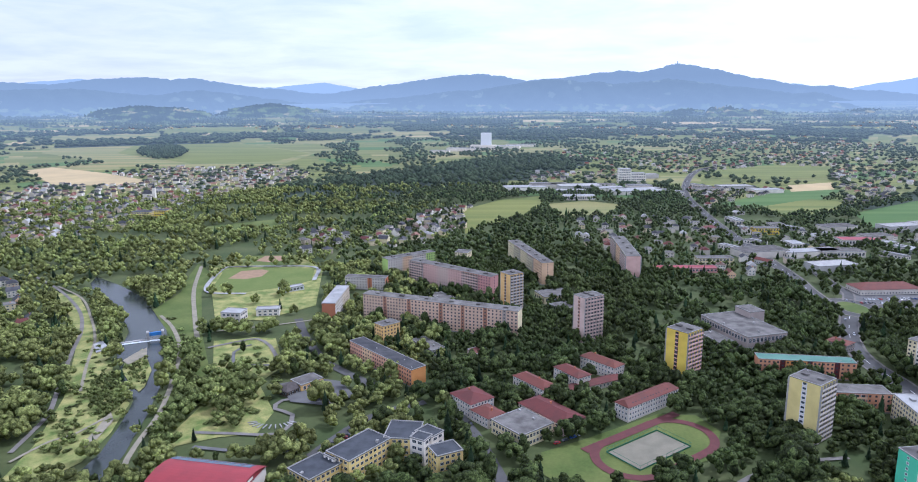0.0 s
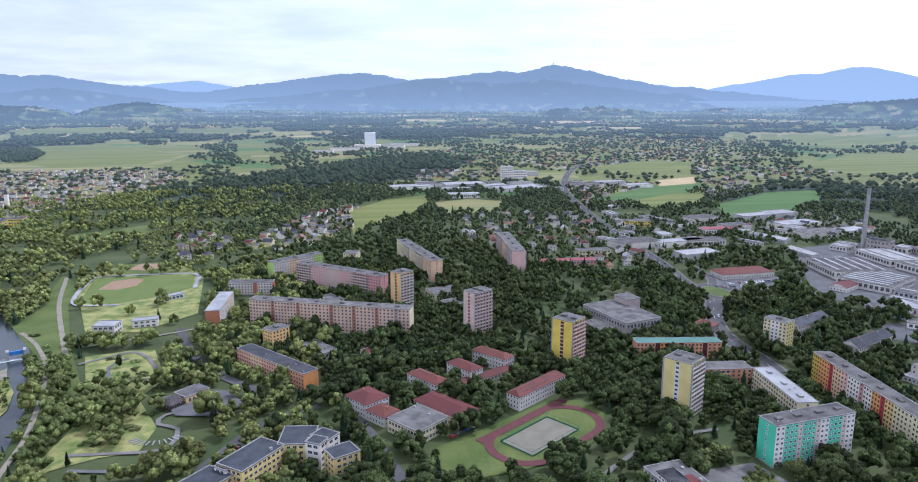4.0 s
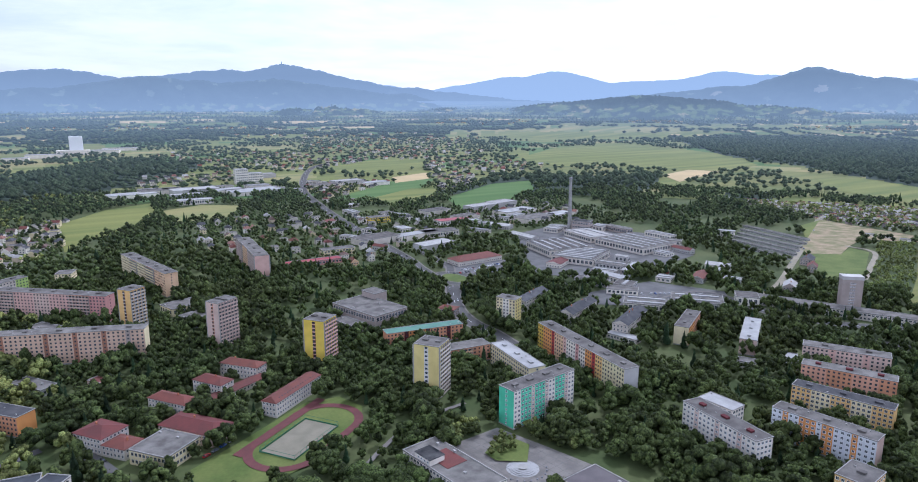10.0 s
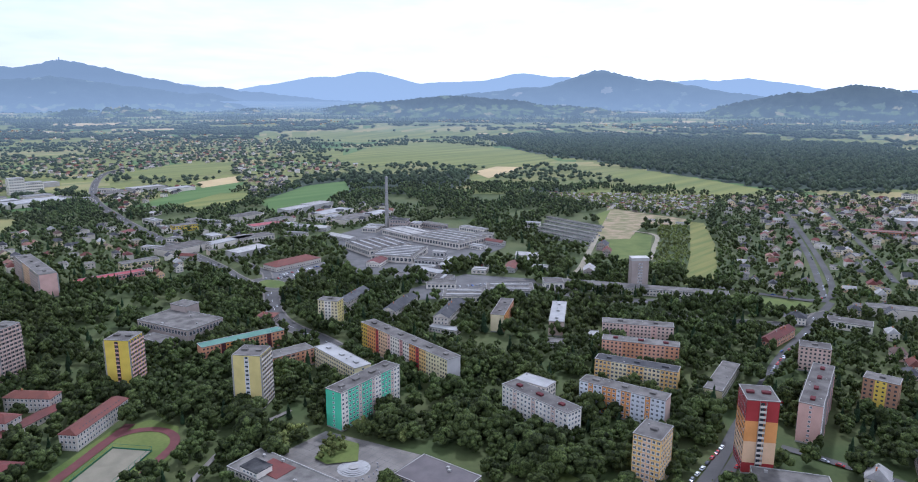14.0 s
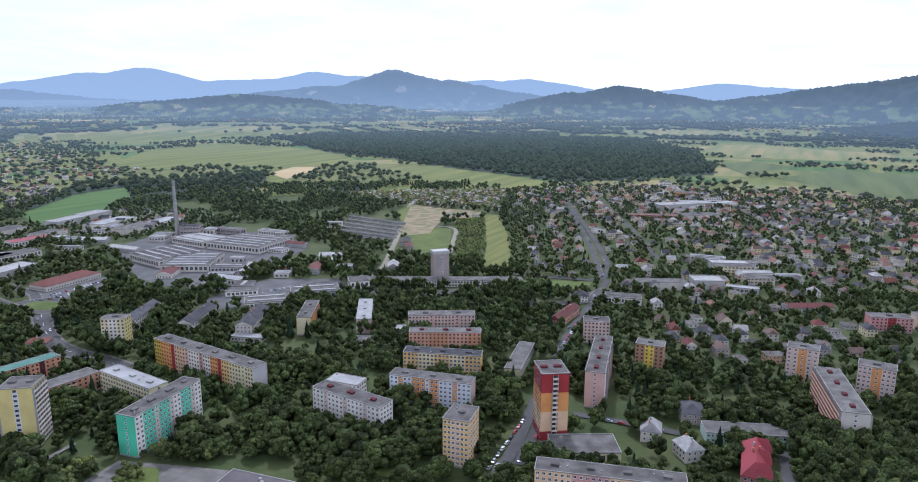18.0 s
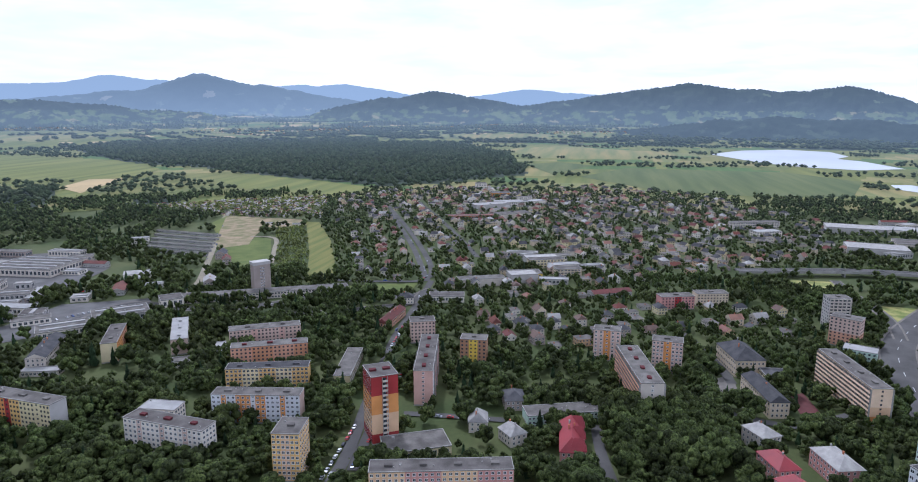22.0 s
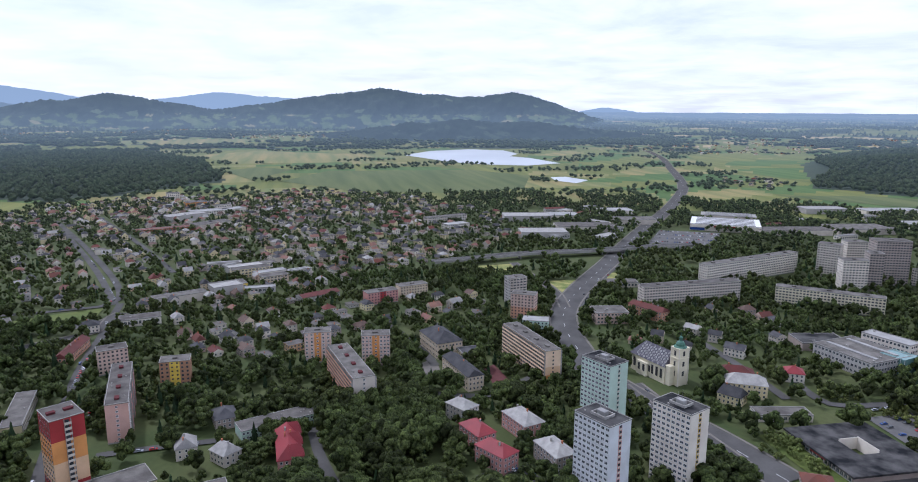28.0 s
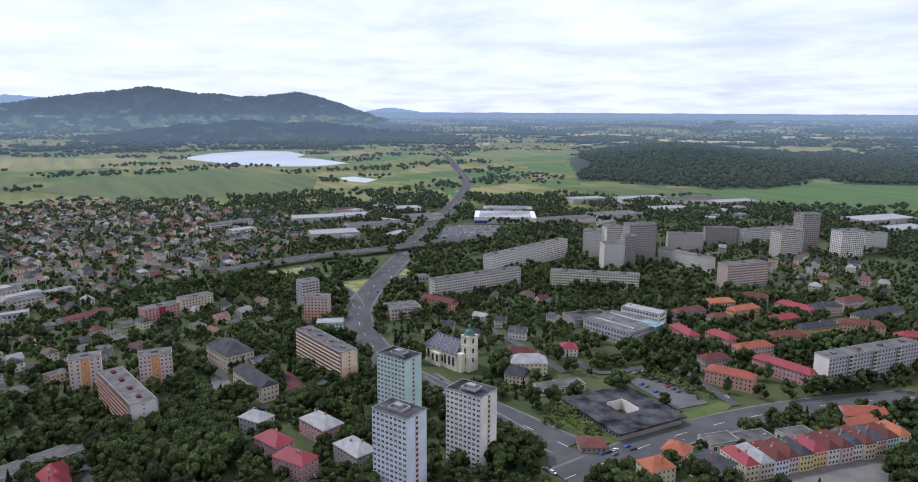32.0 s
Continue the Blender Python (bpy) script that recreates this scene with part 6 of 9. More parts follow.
# factory and stores
hall("factory_hall", "white factory hall with long rooflights", 539, 640, 62, 60, -100, 9, P("offwhite"), M_flat, "factory", strips=5, pitch=5, group="factory halls")
hall("factory_hall", "grey factory hall with saw-tooth rooflights", 531, 590, 52, 58, -62, 8, P("offwhite"), M_flat, "factory", strips=7, pitch=5, group="factory halls")
hall("factory_hall", "long grey factory hall with a dirty felt roof", 637, 607, 80, 62, -86, 8.5, P("offwhite"), M_flat, "factory", strips=5, pitch=5, group="factory halls")
hall("factory_hall", "grey factory hall behind the others", 625, 680, 60, 40, -95, 8, P("offwhite"), M_conc, "factory", strips=2, pitch=5, group="factory halls")
hall("boiler_house", "grey boiler house beside the chimney", 648, 720, 26, 18, -60, 16, P("taupe"), M_flatdark, "boiler house", rows=3)
st = roofed("store", "supermarket with a large red hip roof", 418, 648, 24, 62, -87, 1, P("offwhite"), M_tile, 1.0, 4.5, near=False, category="store", chimneys=0, storey=5)
ch = thing("chimney", "tall grey concrete factory chimney", "chimney", 637, 735)
g = Geo(); g.cyl(0, 0, 0, 78, 3.0, 1.9, 18); part("shaft", g, M_conc, ch)
for z in (30, 55, 76):
    g = Geo(); g.cyl(0, 0, z, z + 1.2, 3.2 - z * 0.012, 3.2 - z * 0.012, 18); part("band", g, P("dgrey"), ch)
pl = thing("office_tower", "grey concrete office tower with a narrow window strip", "office tower", 603, 312, 0, -43)
keep_free(603, 312, 10, 7, -43)
part("wall", Geo().box(-8.5, 8.5, -5, 5, 0, 30), P("taupe"), pl)
part("cap", Geo().box(-8.9, 8.9, -5.4, 5.4, 30, 33), P("grey"), pl)
for f in range(9):
    for q in (-1.6, 0, 1.6):
        part("window", window_mesh(1.0, 1.4), None, pl, place=pose(q, -5, 2 + f * 3))
hall("office_building", "long low concrete office building along the street", 590, 300, 160, 15, -64, 6.5, P("offwhite"), M_flat, "office building", rows=2, pitch=3)
for bx, by, bl, bw, ba, hh, wk in ((455, 415, 40, 26, -48, 6, "offwhite"), (500, 395, 46, 30, -48, 6.5, "grey"), (545, 375, 20, 20, -48, 8, "white"), (470, 460, 30, 14, -48, 5, "white")):
    hall("trade_hall", "flat grey trade hall in a paved yard", bx, by, bl, bw, ba, hh, P(wk), M_flat, "trade hall", strips=2 if bl > 35 else 0, group="trade halls")
# shopping hall with courtyard, south of the church road
mk = thing("supermarket", "low supermarket with a stained black felt roof round a courtyard", "supermarket", 272, -315, 0, 177)
keep_free(272, -315, 27, 26, 177)
for a in ((-26, 26, -24.5, -6), (-26, 26, 6, 24.5), (-26, -8, -6, 6), (8, 26, -6, 6)):
    part("wing", Geo().box(*a, 0, 4.6), P("taupe"), mk)
    part("roof", Geo().box(a[0] - (1.9 if a[0] == -26 else 0), a[1] + (1.9 if a[1] == 26 else 0), a[2] - (1.9 if a[2] < -20 else 0), a[3] + (1.9 if a[3] > 20 else 0), 4.6, 5.7), M_flatdark, mk)
part("court_wall", Geo().box(-8, 8, 5.7, 6, 0, 7.4).box(-8, -7.7, -6, 5.7, 0, 7.0), P("white"), mk)
part("entrance_sign", Geo().box(-6, 6, -25.4, -25.1, 3.2, 5.4), P("red"), mk)
for q in spread(-25, 25, 3.0):
    part("window", window_mesh(2.2, 2.4), None, mk, place=pose(q, -24.55, 1.0))
hall("shopping_centre", "grey shopping centre with a glazed corner", 388, -426, 48.4, 42, -171, 12, P("grey"), M_flat, "shopping centre", rows=3, strips=2, pitch=3, group="shopping centre")
hall("shopping_centre", "long white upper floor of the shopping centre", 397, -461, 36.8, 14, -164, 15.5, P("white"), M_flatwhite, "shopping centre", rows=4, pitch=3, group="shopping centre")
gl = thing("glass_front", "curved green glass front of the shopping centre", "glazing", 372, -444, 0, -165)
part("glass", Geo().box(-9, 9, -9, 9, 0, 12.5), mat("green_glass", (0.10, 0.20, 0.19), (0.14, 0.25, 0.23), 0.3, 0.1, spec=0.7), gl)
for k in range(7):
    part("mullion", Geo().box(-9 + k * 3 - 0.08, -9 + k * 3 + 0.08, -9.15, -9.0, 0, 12.5), M_frame, gl)
# hypermarket beyond the flyover
hall("hypermarket", "huge white hypermarket with red and white front", 944, -690, 105, 80, -124, 10, P("white"), M_frame, "hypermarket", strips=6, wins=False)
hm = thing("shop_sign", "red and blue hypermarket fascia", "sign", 944, -690, 0, -124)
part("fascia", Geo().box(-52, 52, -41.0, -40.3, 5.5, 9.5), P("white"), hm)
part("fascia_stripe", Geo().box(-16, 16, -41.3, -41.05, 6.0, 9.0), P("red"), hm)
part("fascia_base", Geo().box(-52, -30, -41.3, -41.05, 1.0, 5.0), mat("paint_deepblue", (0.03, 0.07, 0.25), None, 0.2, 0.6), hm)
hall("hypermarket_annex", "long annex with a striped red roof", 1015, -745, 90, 40, -124, 9, P("offwhite"), M_conc, "hall", strips=8, wins=False)
# white works in the far valley
wk = thing("works_tower", "tall white silo building of a far works", "silo", 104, 2656, 0, -6)
part("silo", Geo().box(-20, 20, -12, 12, 0, 62), M_frame, wk)
part("silo_base", Geo().box(-60, 40, -22, 10, 0, 16), P("white"), wk)
part("blue_band", Geo().box(-20.2, 20.2, -12.2, 12.2, 0, 9), mat("paint_workblue", (0.25, 0.42, 0.60), None, 0.2, 0.6), wk)
for bx, by, bl, bw, ba, hh in ((10, 2560, 110, 40, -10, 11), (180, 2700, 120, 50, -12, 10), (-70, 2480, 70, 35, -8, 9), (250, 2790, 120, 40, -8, 9)):
    hall("works_hall", "white hall of the far works", bx, by, bl, bw, ba, hh, P("white"), M_flatwhite, "hall", wins=False, group="works halls")

# ---- church ----
cu = thing("church", "cream baroque church with a patterned slate roof and green-capped tower", "church", 403, -268, 0, -166)
keep_free(403, -269, 25, 12, -170)
KEEP.append([(400, -235), (425, -262), (418, -290), (385, -285), (355, -262), (352, -238), (375, -225)])
part("nave", Geo().box(-20, 14, -9.5, 9.5, 0, 12.5), P("ivory"), cu)
part("transept", Geo().box(-12, -2, -11.5, 11.5, 0, 10), P("ivory"), cu)
M_lozenge = mat("roof_lozenge_slate", (0.055, 0.052, 0.065), (0.080, 0.076, 0.09), 0.3, 0.7, fine=0.2)
nr = part("roof", Geo().hip(-21, 14.5, -10.4, 10.4, 12.5, 9.0, 0.5), M_lozenge, cu)
slope = math.atan2(9.0, 10.4)
for sd in (-1, 1):
    for i in range(12):
        for j in range(4):
            m = pose(0, 0, 12.5 + 9.0, 0, 0, 0 if sd < 0 else 180) @ pose(-14.5 + i * 2.4 if sd < 0 else 14.5 - 26.4 + i * 2.4 - 1, 0, 0) @ pose(0, 0, 0, math.degrees(slope), 0, 0) @ pose(0, -2.2 - j * 2.9 - (1.3 if i % 2 else 0), 0.07)
            if -2.2 - j * 2.9 - (1.3 if i % 2 else 0) > -12.6:
                me = SHARED.get("lozenge")
                if me is None:
                    g = Geo()
                    for a, b, c, d in (((0, 1.35), (0.75, 0), (0.38, 0), (0, 0.68)), ((0.75, 0), (0, -1.35), (0, -0.68), (0.38, 0)), ((0, -1.35), (-0.75, 0), (-0.38, 0), (0, -0.68)), ((-0.75, 0), (0, 1.35), (0, 0.68), (-0.38, 0))):
                        g.quad(*[(p[0] * 1.25, p[1], 0) for p in (d, c, b, a)])
                    me = SHARED["lozenge"] = g.mesh("slate_lozenge", [M_flatwhite])
                part("slate_lozenge", me, None, nr, place=m)
tw = part("tower", Geo().box(14, 21.5, -4.5, 4.5, 0, 27).box(13.6, 21.9, -4.9, 4.9, 19.5, 20.1).box(13.6, 21.9, -4.9, 4.9, 26.6, 27.2), P("ivory"), cu)
part("facade_wing", Geo().box(13.5, 18, -9, -4.5, 0, 14), P("ivory"), cu)
part("facade_wing", Geo().box(13.5, 18, 4.5, 9, 0, 14), P("ivory"), cu)
M_copper = mat("copper_green", (0.085, 0.19, 0.135), (0.065, 0.150, 0.11), 0.5, 0.6, fine=0.2)
dm = Geo()
for z0, z1, r0, r1 in ((27.2, 28.2, 4.7, 3.7), (28.2, 29.6, 3.3, 3.1), (29.6, 30.8, 3.1, 2.3), (30.8, 31.6, 2.3, 1.1), (31.6, 33.8, 1.0, 1.0), (33.8, 34.8, 1.4, 0.7), (34.8, 37.8, 0.3, 0.06)):
    dm.cyl(17.75, 0, z0, z1, r0, r1, 10)
part("cupola", dm, M_copper, cu)
for q in (-16, -8.5, -1, 6.5):
    for sd in ("front", "back"):
        g = Geo().box(q - 0.9, q + 0.9, -0.12, 0.02, 4, 8.6)
        g.cyl(q, -0.05, 8.5, 8.6, 0.9, 0.9, 10)
        part("window", g, M_dark, cu, place=face_pose(sd, 0, 19))
for sd in (-1, 1):
    for q, yy in ((-16.5, 9.6), (2.0, 9.6), (6.3, 9.6), (10.6, 9.6), (-9.5, 11.6), (-4.8, 11.6)):
        part("window", Geo().box(q - 1.0, q + 1.0, sd * yy - 0.12, sd * yy + 0.12, 3.6, 8.6 if yy > 10 else 10.2), M_dark, cu)
for z in (7, 14, 21.5):
    for yy in (-4.55, 4.55):
        part("window", Geo().box(16.9, 18.6, yy - 0.05, yy + 0.05, z, z + 3.6), M_dark, cu)
    part("window", Geo().box(21.5, 21.58, -0.9, 0.9, z, z + 3.4), M_dark, cu)
for sx in (13.6, 21.3):
    for sy in (-4.7, 4.3):
        part("pilaster", Geo().box(sx, sx + 0.5, sy, sy + 0.45, 0, 26.6), P("white"), cu)

# ---- villas, schools and houses near the towers ----
for lbl, bx, by, bl, bw, ba, fl, wall, rf in (
        ("three-storey rose villa with a pale tin hip roof", 341, -143, 24.2, 14, -164, 3, "rose", M_tin),
        ("three-storey brown villa with a pale tin hip roof", 302, -148, 21.9, 13, -167, 3, "taupe", M_tin),
        ("rose villa with a bright red hip roof", 308, -117, 21, 12, -150, 3, "rose", M_sheetred),
        ("rose villa wing with a bright red hip roof", 333, -113, 20, 12, -161, 3, "rose", M_sheetred),
        ("white villa with a pale tin roof", 366, -112, 17, 12, -150, 3, "offwhite", M_tin)):
    roofed("villa", lbl, bx, by, bl, bw, ba, fl, P(wall), rf, 1.0, 4.2, near=True, group="villas by the towers", category="villa", chimneys=2, storey=3.1)
roofed("red_house", "long brick house with a steep red hip roof", 338, -8, 36, 12, 3, 3, P("rose"), M_sheetred, 0.8, 6.5, near=True, category="house", chimneys=4, storey=3.0)
for q, s in ((-14, -1), (0, -1), (13, -1)):
    roofed("roof_turret", "red gabled turret on the brick house", 338 + q * 0.99, -8 + q * 0.05 - 3.5, 6, 8, 3, 3, P("rose"), M_sheetred, 0.6, 5.6, near=False, category="turret", chimneys=0, storey=3.3)
roofed("school", "large beige school with a dark slate hip roof", 488, -124, 36, 21, -168, 3, P("beige"), M_slate, 1.0, 6.5, near=False, category="school", chimneys=2, storey=3.9)
roofed("school_wing", "long beige school wing with a dark slate roof", 427, -127, 44.3, 12, -169, 3, P("beige"), M_slate, 0.4, 3.5, near=False, category="school", chimneys=1, storey=3.3)
hall("school_annex", "low beige school annex", 465, -142, 16, 14, -85, 7, P("cream"), M_slate, "school", rows=2)
for bx, by, ba in ((357, 47, 10), (345, 25, 40)):
    roofed("villa", "small white villa with a tin roof and gables", bx, by, 13, 11, ba, 2, P("offwhite"), M_tin, 0.6, 4.5, near=True, category="villa", group="white villas", chimneys=2)
roofed("villa", "grey two-storey villa with a hip roof under trees", 392, 30, 17, 13, 15, 2, P("taupe"), M_slate, 1.0, 4.0, near=True, category="villa", chimneys=1)
# town square: a row of narrow town houses
ROW = [(184, -305), (160, -407)]
dirx, diry = (ROW[1][0] - ROW[0][0]) / 104.8, (ROW[1][1] - ROW[0][1]) / 104.8
pos = 8.0
rnd = random.Random(5)
for k, (wk, rm) in enumerate((("cream", M_sheetred), ("beige", M_tin), ("bluewhite", M_tile), ("palepink", M_tile), ("paleyellow", M_slate), ("ochre", M_sheetred), ("white", M_tile), ("palepink", M_tile), ("white", M_slate), ("cream", M_tile), ("peach", M_slate), ("mint", M_tile), ("cream", M_tilebright))):
    wd = 7.0 + rnd.random() * 3.0
    cx, cy = ROW[0][0] + dirx * (pos + wd / 2) + 9, ROW[0][1] + diry * (pos + wd / 2) - 2
    roofed("town_house", "narrow plastered town house on the square", cx, cy, wd, 17 + rnd.random() * 4, math.degrees(math.atan2(diry, dirx)) + 180, 3, P(wk), rm, 0.85, 3.6, near=True, group="town houses on the square", category="town house", chimneys=2, eave=0.15, pitch=2.3, dormer=1 if k % 3 else 2)
    pos += wd + 0.05
roofed("town_house", "white corner house with a dark slate hip roof", 194, -303, 18, 16, -177, 3, P("white"), M_slate, 1.0, 4.4, near=True, category="town house", chimneys=1)
roofed("town_house", "cream corner house with an orange tile hip roof", 207, -275, 13, 15, 171, 3, P("cream"), M_tilebright, 1.0, 4.6, near=True, category="town house", chimneys=1)
roofed("town_house", "pale house with an orange-red tile roof", 217, -302, 13, 14, -158, 2, P("palepink"), M_tilebright, 1.0, 4.2, near=True, category="town house", chimneys=2)
for bx, by, bl, bw, ba in ((214, -333, 20, 12, -104), (205, -352, 22, 14, -104), (196, -378, 20, 12, -104)):
    hall("back_building", "flat grey-roofed back building behind the square", bx, by, bl, bw, ba, 5.5, P("offwhite"), M_flat, "building", group="back buildings")
roofed("kiosk_pavilion", "small pavilion with a brown pyramid roof", 250, -270, 15, 13, 60, 1, P("taupe"), M_tile, 1.0, 3.0, near=False, category="pavilion", chimneys=0)
roofed("long_house", "brick hall with an orange gable roof", 185, -420, 24, 10, -104, 2, P("rose"), M_tilebright, 0.0, 3.5, near=False, category="house", chimneys=0)
# park restaurant, ball park houses, waterworks, weir
hall("restaurant", "park restaurant with orange walls and a grey roof", -103, 428, 17, 13, 45, 5, P("ochre"), M_flat, "restaurant", pitch=3)
M_shingle = mat("roof_shingle_dark", (0.06, 0.05, 0.045), (0.09, 0.075, 0.065), 0.4, 0.85, fine=0.3)
roofed("restaurant_terrace", "open dark timber terrace roof of the restaurant", -112, 419.5, 15, 12, 52, 1, M_bark, M_shingle, 0.8, 2.2, near=False, category="terrace", chimneys=0)
roofed("garden_shelter", "small dark shelter beside the restaurant", -89, 407, 10, 6, 30, 1, M_bark, M_shingle, 0.5, 1.6, near=False, category="shelter", chimneys=0)
for k in range(11):
    a = radians(200 + k * 14)
    mesh_thing("bench_row", Geo().box(-2.6, 2.6, -0.35, 0.35, 0.25, 0.7), M_flatwhite, "pale low bench row on the park lawn", "bench", pose(-112 + 13 * math.cos(a), 378 + 9 * math.sin(a), 0.2, 0, 0, math.degrees(a)), "bench rows")
hall("waterworks", "pale waterworks house with a flat roof", -198, 571, 18, 14, -8, 8, P("offwhite"), M_flatwhite, "waterworks", rows=2)
hall("clubhouse", "white and blue club house", -172, 585, 20, 10, 8, 6, P("white"), M_flatwhite, "club house", rows=2)
hall("grandstand", "small ball park stand with a white roof", -170, 662, 24, 8, 36, 4.5, P("bluewhite"), M_flatwhite, "stand", rows=1)
we = thing("weir", "concrete river weir with a blue gate bridge", "weir", -259, 516, 0, 24)
part("sill", Geo().box(-20, 20, -1.5, 1.5, 0, 1.0), M_conc, we)
part("spill", Geo().box(-20, 20, -4.5, -1.5, 0, 0.45), mat("white_water", (0.70, 0.72, 0.72), (0.45, 0.50, 0.50), 0.6, 0.6, fine=0.3), we)
part("pier", Geo().box(8, 10, -3, 3, 0, 7), M_conc, we)
part("pier", Geo().box(19, 21, -3, 3, 0, 7), M_conc, we)
part("gate", Geo().box(10, 19, -0.8, 0.8, 3.5, 6.2), mat("paint_gateblue", (0.05, 0.20, 0.50), None, 0.3, 0.5), we)
# flyover
line = smooth([(775, -175), (798, -303), (796, -382), (803, -454), (800, -558)])
br = thing("flyover", "concrete road flyover across the highway", "bridge")
part("deck", strip(line, 6.5, 6.6), M_asph, br)
for off in (-6.6, 6.6):
    g = Geo()
    row = strip(line, 0.15, 7.6, off)
    for (a, b, c, d) in row.f:
        p0, p1, p2, p3 = (row.v[i] for i in (a, b, c, d))
        g.quad(p3, p2, (p2[0], p2[1], 4.6), (p3[0], p3[1], 4.6)); g.quad(p1, p0, (p0[0], p0[1], 4.6), (p1[0], p1[1], 4.6)); g.quad(p0, p1, p2, p3)
    part("parapet", g, M_conc, br)
for k in range(3, len(line) - 3, 3):
    if abs(line[k].y + 382) > 16:
        part("pier", Geo().box(line[k].x - 4.5, line[k].x + 4.5, line[k].y - 0.8, line[k].y + 0.8, 0, 6.6), M_conc, br)
for a, b in zip(line, line[1:]):
    LANES.append((a.x, a.y, b.x, b.y, 8))

# ---- school sports ground ----
def oval(cx, cy, ang, half, r):
    """Outline of a running track: two straights of length 2*half and half circles of radius r."""
    pts = []
    for k in range(33):
        a = -math.pi / 2 + math.pi * k / 32
        pts.append((half + r * math.cos(a), r * math.sin(a)))
    for k in range(33):
        a = math.pi / 2 + math.pi * k / 32
        pts.append((-half + r * math.cos(a), r * math.sin(a)))
    c, s = math.cos(radians(ang)), math.sin(radians(ang))
    return [Vector((cx + x * c - y * s, cy + x * s + y * c, 0)) for x, y in pts]


TRK = (107, 343, 36)
o = oval(*TRK, 19, 20)
mesh_thing("running_track", strip(o + o[:1], 2.6, 0.75), M_track, "oval running track of red tartan", "running track", kind="structure")
g = Geo(); sx = math.cos(radians(36)); sy = math.sin(radians(36))
mesh_thing("sprint_lane", strip([Vector((67, 339, 0)), Vector((131, 383.5, 0))], 3.0, 0.78), M_track, "straight red sprint lane", "running track", kind="structure")
ct = thing("sand_court", "fenced sand ball court", "court", 102.5, 340, 0, 35.5)
part("sand", Geo().box(-20.5, 20.5, -11, 11, 0.7, 0.82), M_sand, ct)
M_net = mat("fence_green", (0.05, 0.17, 0.10), None, 1.0, 0.7)
for x0, x1, y0, y1 in ((-21, 21, -11.6, -11.5), (-21, 21, 11.5, 11.6), (-21, -20.9, -11.5, 11.5), (20.9, 21, -11.5, 11.5)):
    part("fence_rail", Geo().box(x0, x1, y0, y1, 3.4, 3.55), M_net, ct)
    part("fence_rail", Geo().box(x0, x1, y0, y1, 0.7, 1.5), M_net, ct)
for k in range(9):
    for yy in (-11.55, 11.55):
        part("fence_post", Geo().box(-20.8 + k * 5.2 - 0.06, -20.8 + k * 5.2 + 0.06, yy - 0.06, yy + 0.06, 0.7, 3.6), M_net, ct)


# ---- ball park edge, garages, site houses ----
KEEP.append([(749, 552), (902, 640), (881, 517), (842, 468), (733, 450), (715, 485)])
mesh_thing("perimeter_path", strip(smooth([(-212.5, 649.9), (-255.6, 661.3), (-269.6, 745.4), (-261.7, 761.6), (-213.5, 763.4), (-164.8, 756.7), (-155, 700)], 6), 2.2, lift(0.5)), M_flatwhite, "white edge path round the ball park", "path", kind="structure")
for (gx, gy, gl, ga) in ((871, 566, 113, -99), (844, 552, 108, -98), (818, 540, 104, -98), (794, 528, 101, -97), (771, 516, 98, -96), (749, 506, 94, -96)):
    hall("garage_row", "long low row of grey lock-up garages", gx, gy, gl, 6.5, ga, 2.8, P("grey"), M_flat, "garages", rows=1, pitch=3.0, group="garage rows", rim=0.2)
for bx, by, bl, bw, ba, rf in ((740, 436, 20, 12, 20, M_slate), (712, 413, 15, 10, 30, M_tile), (617, 378, 22, 12, 30, M_tin)):
    roofed("site_house", "old brown house beside the building site", bx, by, bl, bw, ba, 2, P("taupe"), rf, 0.0, 4.0, near=False, category="house", chimneys=1, group="site houses")
for bx, by in ((969, 486), (973, 466), (973, 442)):
    hall("white_shed", "white site hut on the bare earth", bx, by, 13, 6, -70, 3, P("white"), M_flatwhite, "hut", wins=False, group="site huts")
hall("white_house", "white flat-roofed house beside the garages", 798, 591, 22, 11, -60, 8, P("white"), M_flatwhite, "house", rows=2, pitch=3)
hall("barrel_hall", "small hall with a pink vaulted roof", 14, 478, 16, 10, -54, 5, P("palepink"), M_tile, "hall", pitch=3)
hall("low_hall", "low grey hall under trees", -13, 617, 40, 14, -55, 5, P("grey"), M_flat, "hall", pitch=3)
hall("low_hall", "low grey hall with a felt roof beside a block", -25, 496, 30, 12, -55, 4.5, P("grey"), M_flat, "hall", pitch=3)

